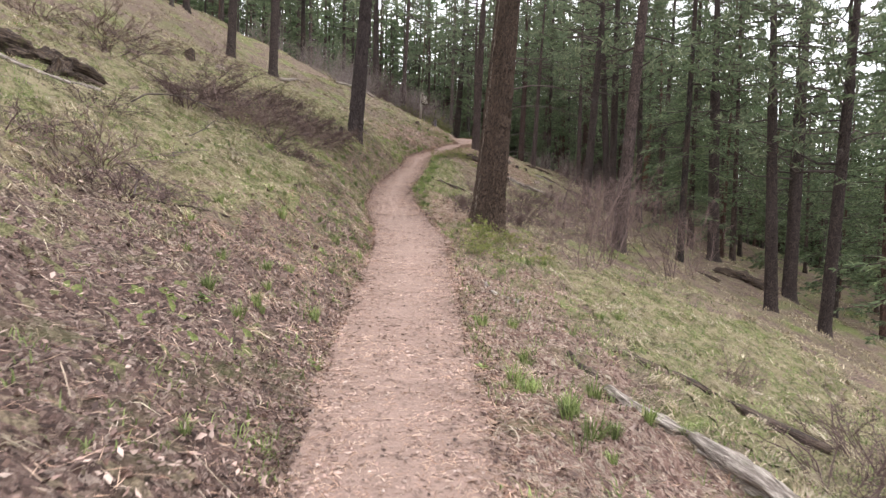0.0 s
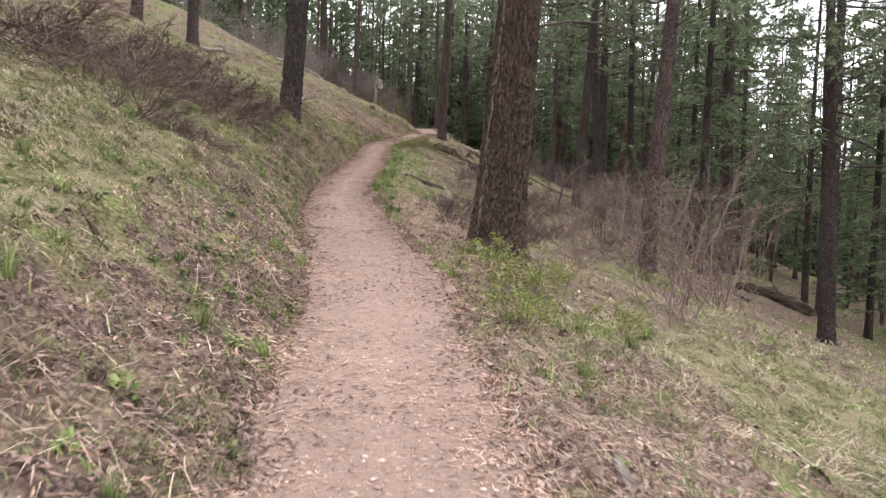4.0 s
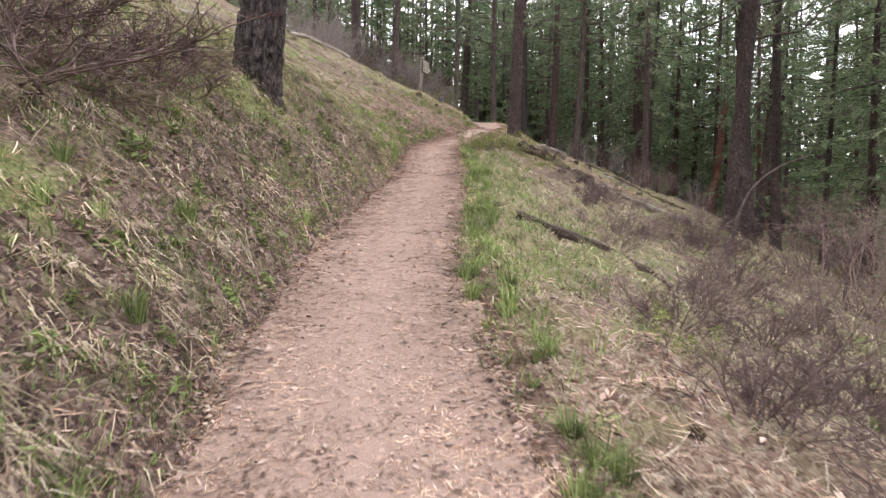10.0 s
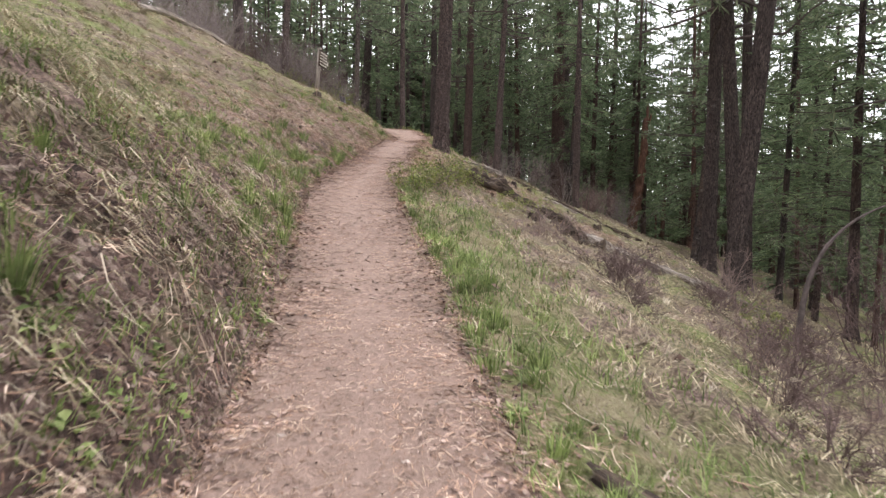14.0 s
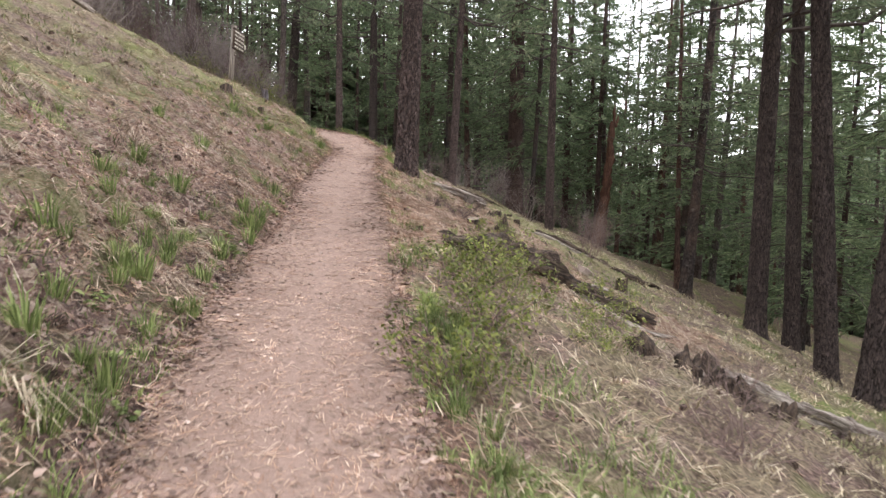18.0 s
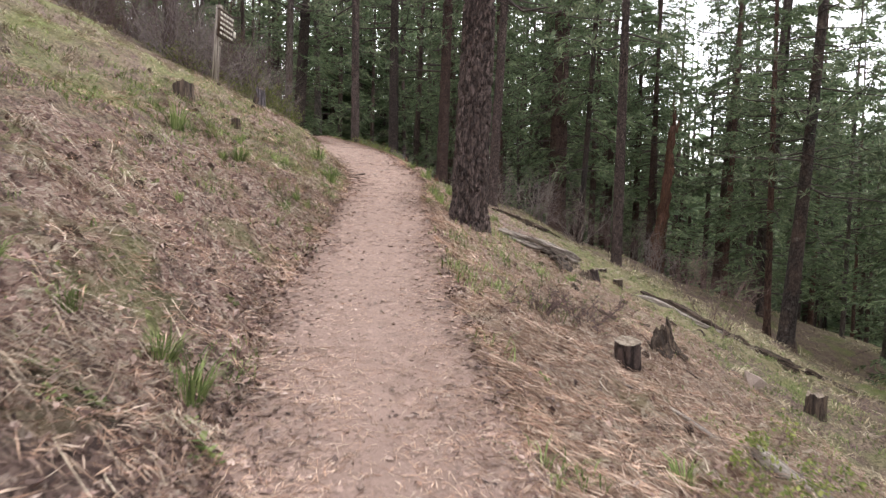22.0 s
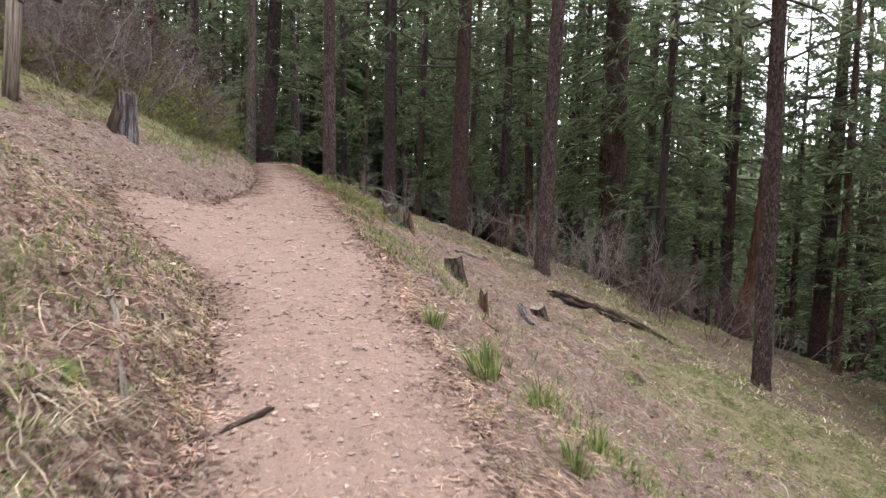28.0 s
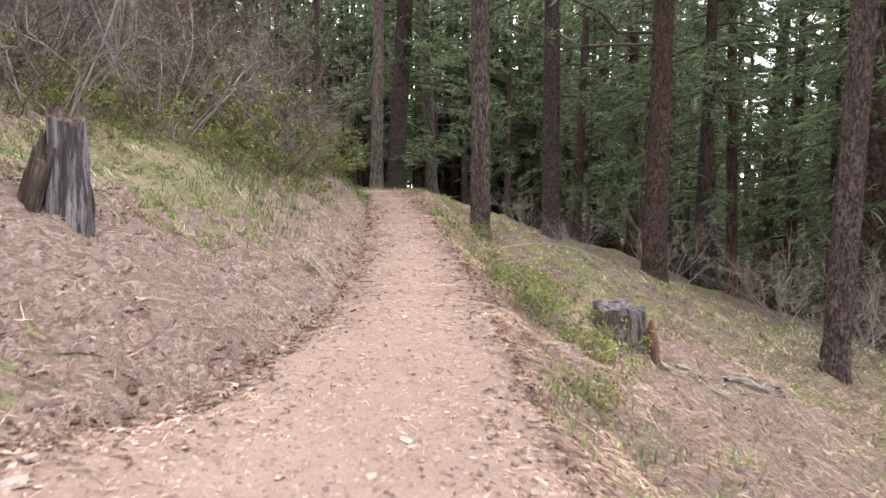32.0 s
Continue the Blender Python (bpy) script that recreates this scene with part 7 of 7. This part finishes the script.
def build_mats():
    """Heaps of grey matted straw combed down the banks, and crumbs of dark soil."""
    rng = np.random.RandomState(43)
    hx, hy, d, side = spread_out(rng, 420, 3.6, 0, 60, 0.72, 1.2, 0.12)
    keep = np.where(side, (hy < 49) & (hy > 8.5) & (rng.rand(len(hx)) < np.where(hy < 29, 0.65, 0.45)), (hy < 44) | (rng.rand(len(hx)) < 0.15))
    hx, hy = np.concatenate([hx[keep], [-2.8, -3.1, -2.5, -2.45, -2.3, -2.9]]), np.concatenate([hy[keep], [15.4, 15.7, 15.2, 35.8, 35.5, 14.8]])
    size = np.concatenate([rng.uniform(0.5, 1.1, int(keep.sum())), [1.5, 1.5, 1.2, 1.3, 1.1, 1.2]])
    size = size * np.where((hy > 17) & (hy < 31), 0.6, 1.0)
    per = 90
    sz = np.repeat(size, per)
    n = len(sz)
    x = np.repeat(hx, per) + rng.normal(0, 0.07, n) * sz
    y = np.repeat(hy, per) + rng.normal(0, 0.17, n) * sz
    h = rng.uniform(0.05, 0.14, n) * sz
    g = blades(Geo(), planted(x, y), h, rng.uniform(0.004, 0.009, n), rng.uniform(1.6, 4.0, n), np.repeat(rng.normal(0, 0.35, len(hx)), per) + rng.normal(0, 0.4, n), rng.uniform(0.7, 1.8, n))
    stuff("straw_mats", g, GREY_STRAW, "grey matted straw hanging down the banks", "grass")
    n = 1500
    y = rng.uniform(49.4, 55.0, n)
    x = at(EDGE_L, y) - 2.2 * rng.rand(n) ** 1.2
    r = 0.008 + 0.03 * rng.rand(n) ** 2.5
    lump = np.array([[1, 0, 0], [0, 1, 0], [-1, 0, 0], [0, -1, 0], [0, 0, 0.7], [0, 0, -0.7]])
    v = lump[None] * rng.uniform(0.6, 1.3, (n, 6, 1)) * r[:, None, None] + np.stack([x, y, land(x, y) + 0.008], 1)[:, None]
    f = np.array([[0, 1, 4], [1, 2, 4], [2, 3, 4], [3, 0, 4], [1, 0, 5], [2, 1, 5], [3, 2, 5], [0, 3, 5]])
    stuff("soil_clods", Geo().add(v, (np.arange(n)[:, None, None] * 6 + f).reshape(-1, 3)), BARE_SOIL, "clods of reddish soil on the cut bank", "soil")
    # crumbs of soil along the edges and on the banks
    n = 6800
    y = np.where(rng.rand(n) < 0.2, rng.uniform(36, 56, n), rng.uniform(-1, 60, n))
    e = np.where(rng.rand(n) < 0.5, np.abs(rng.normal(0, 0.14, n)), 4.5 * rng.rand(n) ** 1.4)
    x = np.where(rng.rand(n) < 0.5, at(EDGE_L, y) - e + 0.05, at(EDGE_R, y) + e - 0.05)
    r = 0.006 + 0.034 * rng.rand(n) ** 2.5
    c = np.stack([x, y, land(x, y) + 0.012], 1)
    star = np.array([[1, 0, 0], [0, 1, 0], [-1, 0, 0], [0, -1, 0], [0, 0, 0.8], [0, 0, -0.8]])
    spin = rng.uniform(0, 6.283, n)
    v = star[None] * rng.uniform(0.6, 1.3, (n, 6, 1)) * r[:, None, None]
    v = np.stack([v[..., 0] * np.cos(spin)[:, None] - v[..., 1] * np.sin(spin)[:, None], v[..., 0] * np.sin(spin)[:, None] + v[..., 1] * np.cos(spin)[:, None], v[..., 2]], -1) + c[:, None]
    f = np.array([[0, 1, 4], [1, 2, 4], [2, 3, 4], [3, 0, 4], [1, 0, 5], [2, 1, 5], [3, 2, 5], [0, 3, 5]])
    stuff("soil_crumbs", Geo().add(v, (np.arange(n)[:, None, None] * 6 + f).reshape(-1, 3)), DARK_SOIL, "crumbs of dark soil along the trail's edges", "soil")


def build_grit():
    """Grit, chips of bark and small pebbles trodden into the trail."""
    rng = np.random.RandomState(59)
    n = 19000
    y = np.where(rng.rand(n) < 0.35, rng.uniform(44, 58, n), rng.uniform(-1, 60, n))
    u = rng.rand(n)
    x = at(EDGE_L, y) * (1 - u) + at(EDGE_R, y) * u
    keep = rng.rand(n) < np.clip(0.55 + 0.7 * ripple(x, y, 0.8, 60), 0.1, 1)
    x, y, u = x[keep], y[keep], u[keep]
    n = len(x)
    r = 0.004 + 0.020 * rng.rand(n) ** 3.5
    c = np.stack([x, y, trail_top(x, y, 2 * u - 1) + 0.15 * r], 1)
    star = np.array([[1, 0, 0], [0, 1, 0], [-1, 0, 0], [0, -1, 0], [0, 0, 0.55], [0, 0, -0.5]])
    spin = rng.uniform(0, 6.283, n)
    v = star[None] * rng.uniform(0.55, 1.3, (n, 6, 1)) * r[:, None, None]
    v = np.stack([v[..., 0] * np.cos(spin)[:, None] - v[..., 1] * np.sin(spin)[:, None], v[..., 0] * np.sin(spin)[:, None] + v[..., 1] * np.cos(spin)[:, None], v[..., 2]], -1) + c[:, None]
    f = np.array([[0, 1, 4], [1, 2, 4], [2, 3, 4], [3, 0, 4], [1, 0, 5], [2, 1, 5], [3, 2, 5], [0, 3, 5]])
    stuff("trail_grit", Geo().add(v, (np.arange(n)[:, None, None] * 6 + f).reshape(-1, 3)), GRIT, "grit and small chips trodden into the trail", "grit")


def cone_mesh(seed):
    """A pine cone lying along +x: rings of scales that stand out from the core."""
    rng = np.random.RandomState(seed)
    g = Geo()
    for k in range(58):
        w = (k + 0.5) / 58
        a = k * 2.39996
        r = 0.5 * math.sin(math.pi * (0.12 + 0.86 * w)) ** 0.8
        d = np.array([0.35, math.cos(a), math.sin(a)])
        t = np.array([0, -math.sin(a), math.cos(a)])
        c = np.array([0.9 * (w - 0.5), 0.62 * r * math.cos(a), 0.62 * r * math.sin(a)])
        s = 0.26 * (0.5 + r) * rng.uniform(0.8, 1.2)
        g.add([c - d * 0.3 * s, c + t * 0.45 * s, c + d * 0.9 * s, c - t * 0.45 * s, c + d * 0.3 * s + np.array([0.2 * s, 0, 0])], [[0, 1, 4], [1, 2, 4], [2, 3, 4], [3, 0, 4], [0, 3, 1], [1, 3, 2]])
    return g.mesh("pine_cone", CONE, False)


def build_cones():
    rng = np.random.RandomState(67)
    meshes = [cone_mesh(k) for k in range(3)]
    for k in range(120):
        y = rng.uniform(31, 47) if k < 95 else rng.uniform(8, 30)
        e = 0.2 + 4.2 * rng.rand() ** 1.1
        x = float(at(EDGE_L, y)) - e if rng.rand() < 0.72 else float(at(EDGE_R, y)) + 0.8 * e
        s = rng.uniform(0.06, 0.10)
        ob = new("pine_cone", meshes[k % 3])
        ob.matrix_world = pose(x, y, land_at(x, y) + 0.3 * s, 0, rng.uniform(0, 40), rng.uniform(0, 360)) @ Matrix.Diagonal((s, s, s, 1))
        tagged(ob, "dark brown open pine cone lying in the litter", "pine cone", "pine cones on the slope")


def build_stems():
    """Single long curved straw stems lying about on the banks."""
    rng = np.random.RandomState(53)
    x, y, d, side = spread_out(rng, 26000, 3.6, -1, 60, 0.62, 1.3, 0.0)
    keep = (ripple(x, y, 0.9, 54) > -0.55) & ((y < 49) | ~side) & ~(side & (y < 9) & (d < 3) & (rng.rand(len(x)) < 0.9)) & ~(side & (y > 29) & (rng.rand(len(x)) < 0.5)) & ~(side & (y > 9) & (y <= 29) & (rng.rand(len(x)) < 0.68)) & (side | (y < 44) | (rng.rand(len(x)) < 0.2)) & (side | (y < 13) | (y > 21.5) | (d > 1.8) | (rng.rand(len(x)) < 0.3))
    x, y = x[keep], y[keep]
    n, k = len(x), 5
    ln = rng.uniform(0.10, 0.42, n)
    turn = rng.normal(0, 1.1, n) + math.pi * (rng.rand(n) < 0.3)
    bend = rng.normal(0, 1.1, n)
    s = np.linspace(-0.5, 0.5, k)
    a = turn[:, None] + bend[:, None] * s
    px_ = x[:, None] + np.cumsum(np.cos(a), 1) * ln[:, None] / k
    py_ = y[:, None] + np.cumsum(np.sin(a), 1) * ln[:, None] / k
    z = land(px_, py_) + 0.022 + rng.uniform(0, 0.035, (n, 1)) + 0.02 * rng.normal(0, 1, (n, 1)) * s
    w = rng.uniform(0.0014, 0.0032, n)[:, None, None] * np.stack([-np.sin(a), np.cos(a), np.zeros_like(a)], -1)
    mid = np.stack([px_, py_, z], -1)
    v = np.stack([mid - w, mid + w], 2)
    i = np.arange(n * k * 2).reshape(n, k, 2)
    f = np.stack([i[:, :-1, 0], i[:, :-1, 1], i[:, 1:, 1], i[:, 1:, 0]], -1).reshape(-1, 4)
    stuff("straw_stems", Geo().add(v, f), GREY_STRAW, "long curved dead straw stems strewn on the banks", "straw")


def build_weeds():
    """Small broad-leaved weeds along the foot of the bank."""
    rng = np.random.RandomState(47)
    g = Geo()
    for k in range(460):
        y = rng.uniform(5, 47) if k < 70 else rng.uniform(19, 37) if k < 150 else rng.uniform(11, 25)
        on_left = rng.rand() < 0.8 or k >= 150
        e = 0.03 + (0.9 * rng.rand() ** 2 if k < 150 else 3.4 * rng.rand() ** 1.4)
        x = float(at(EDGE_L, y)) - e if on_left else float(at(EDGE_R, y)) + e
        n = 22
        s = rng.uniform(0.4, 1.0)
        a = rng.uniform(0, 6.283, n)
        r = rng.uniform(0.015, 0.07, n) * s
        b = np.stack([x + np.cos(a) * r, y + np.sin(a) * r, np.zeros(n)], 1)
        b[:, 2] = land(b[:, 0], b[:, 1]) + rng.uniform(0.01, 0.07, n) * s
        flakes(g, b, s * rng.uniform(0.04, 0.08, n), s * rng.uniform(0.025, 0.045, n), a, rng.uniform(-0.3, 0.6, n), rng.normal(0, 0.4, n), rng.normal(0, 0.008, n))
    stuff("weeds", g, GREEN, "low broad-leaved green weeds at the foot of the bank", "weeds")


def build_tussocks():
    """Single green clumps that stand out beside the trail."""
    rng = np.random.RandomState(37)
    meshes = []
    for k in range(4):
        n = 70
        a = rng.uniform(0, 6.283, n)
        r = 0.05 * rng.rand(n) ** 0.5
        b = np.stack([np.cos(a) * r, np.sin(a) * r, np.full(n, -0.02)], 1)
        meshes.append(blades(Geo(), b, rng.uniform(0.10, 0.26, n), rng.uniform(0.006, 0.011, n), rng.uniform(0.1, 0.9, n), a + rng.normal(0, 0.5, n), rng.uniform(0, 0.35, n)).mesh("grass_tussock", GREEN, False))
    spots = [(-1.9, 32.6, 1.1), (-1.35, 35.2, 1.0), (-1.15, 37.4, 1.0), (2.5, 47.2, 1.6), (2.3, 47.8, 1.1), (3.1, 46.8, 1.1), (2.9, 47.2, 1.2), (2.75, 46.4, 1.0), (2.05, 44.9, 1.2), (0.28, 44.1, 1.3), (2.0, 44.3, 1.2),
             (-1.6, 41.8, 1.5), (-0.95, 41.9, 1.2), (0.25, 44.0, 1.2), (0.15, 45.1, 1.6), (-2.2, 29.6, 1.1), (-2.0, 28.9, 1.0), (1.3, 5.4, 1.1), (0.85, 6.3, 0.9), (1.6, 4.9, 0.9), (0.95, 4.6, 0.9), (-1.6, 5.8, 0.8),
             (-2.1, 6.4, 0.8), (-2.6, 17.4, 0.9), (-2.5, 19.2, 1.0), (-2.7, 20.4, 1.0), (-2.5, 24.6, 1.2), (-2.3, 26.2, 1.1), (-1.5, 33.8, 0.9), (-2.4, 34.2, 1.1), (-2.9, 33.0, 1.1), (2.6, 45.4, 1.0)]
    spots += [(-2.5, 38.4, 1.1), (-1.87, 37.3, 1.2), (-1.0, 37.1, 1.2), (-1.9, 34.8, 1.2), (-2.3, 35.2, 1.2), (-1.2, 35.3, 1.2), (-4.5, 18.7, 1.3), (-4.2, 19.0, 1.1), (-2.75, 17.8, 1.0)]
    for _ in range(150):
        y, e = rng.uniform(2, 48), 0.05 + 2.6 * rng.rand() ** 1.4
        spots.append((float(at(EDGE_L, y)) - e if rng.rand() < 0.75 else float(at(EDGE_R, y)) + e, y, rng.uniform(0.4, 0.95)))
    for _ in range(90):
        y = rng.uniform(18.5, 33)
        spots.append((float(at(EDGE_R, y)) + rng.uniform(0.0, 0.35), y, rng.uniform(0.45, 0.95)))
    for _ in range(70):
        y = rng.uniform(27.5, 35)
        spots.append((float(at(EDGE_L, y)) - 0.05 - 1.1 * rng.rand() ** 1.3, y, rng.uniform(0.6, 1.15)))
    spots += [(0.62, 5.2, 1.0), (0.66, 5.0, 0.8), (0.95, 4.7, 1.1), (1.05, 4.35, 1.1), (1.2, 4.4, 0.8), (0.9, 4.5, 0.8)]
    for x, y, s in spots:
        ob = new("grass_tussock", meshes[rng.randint(4)])
        ob.matrix_world = pose(x, y, land_at(x, y), 0, 8, rng.uniform(0, 360)) @ Matrix.Diagonal((s, s, s, 1))
        tagged(ob, "upright tuft of bright green grass beside the trail", "grass tuft", "grass tufts by the trail")


build_cover()
build_mats()
build_grit()
build_cones()
build_stems()
build_weeds()
build_tussocks()
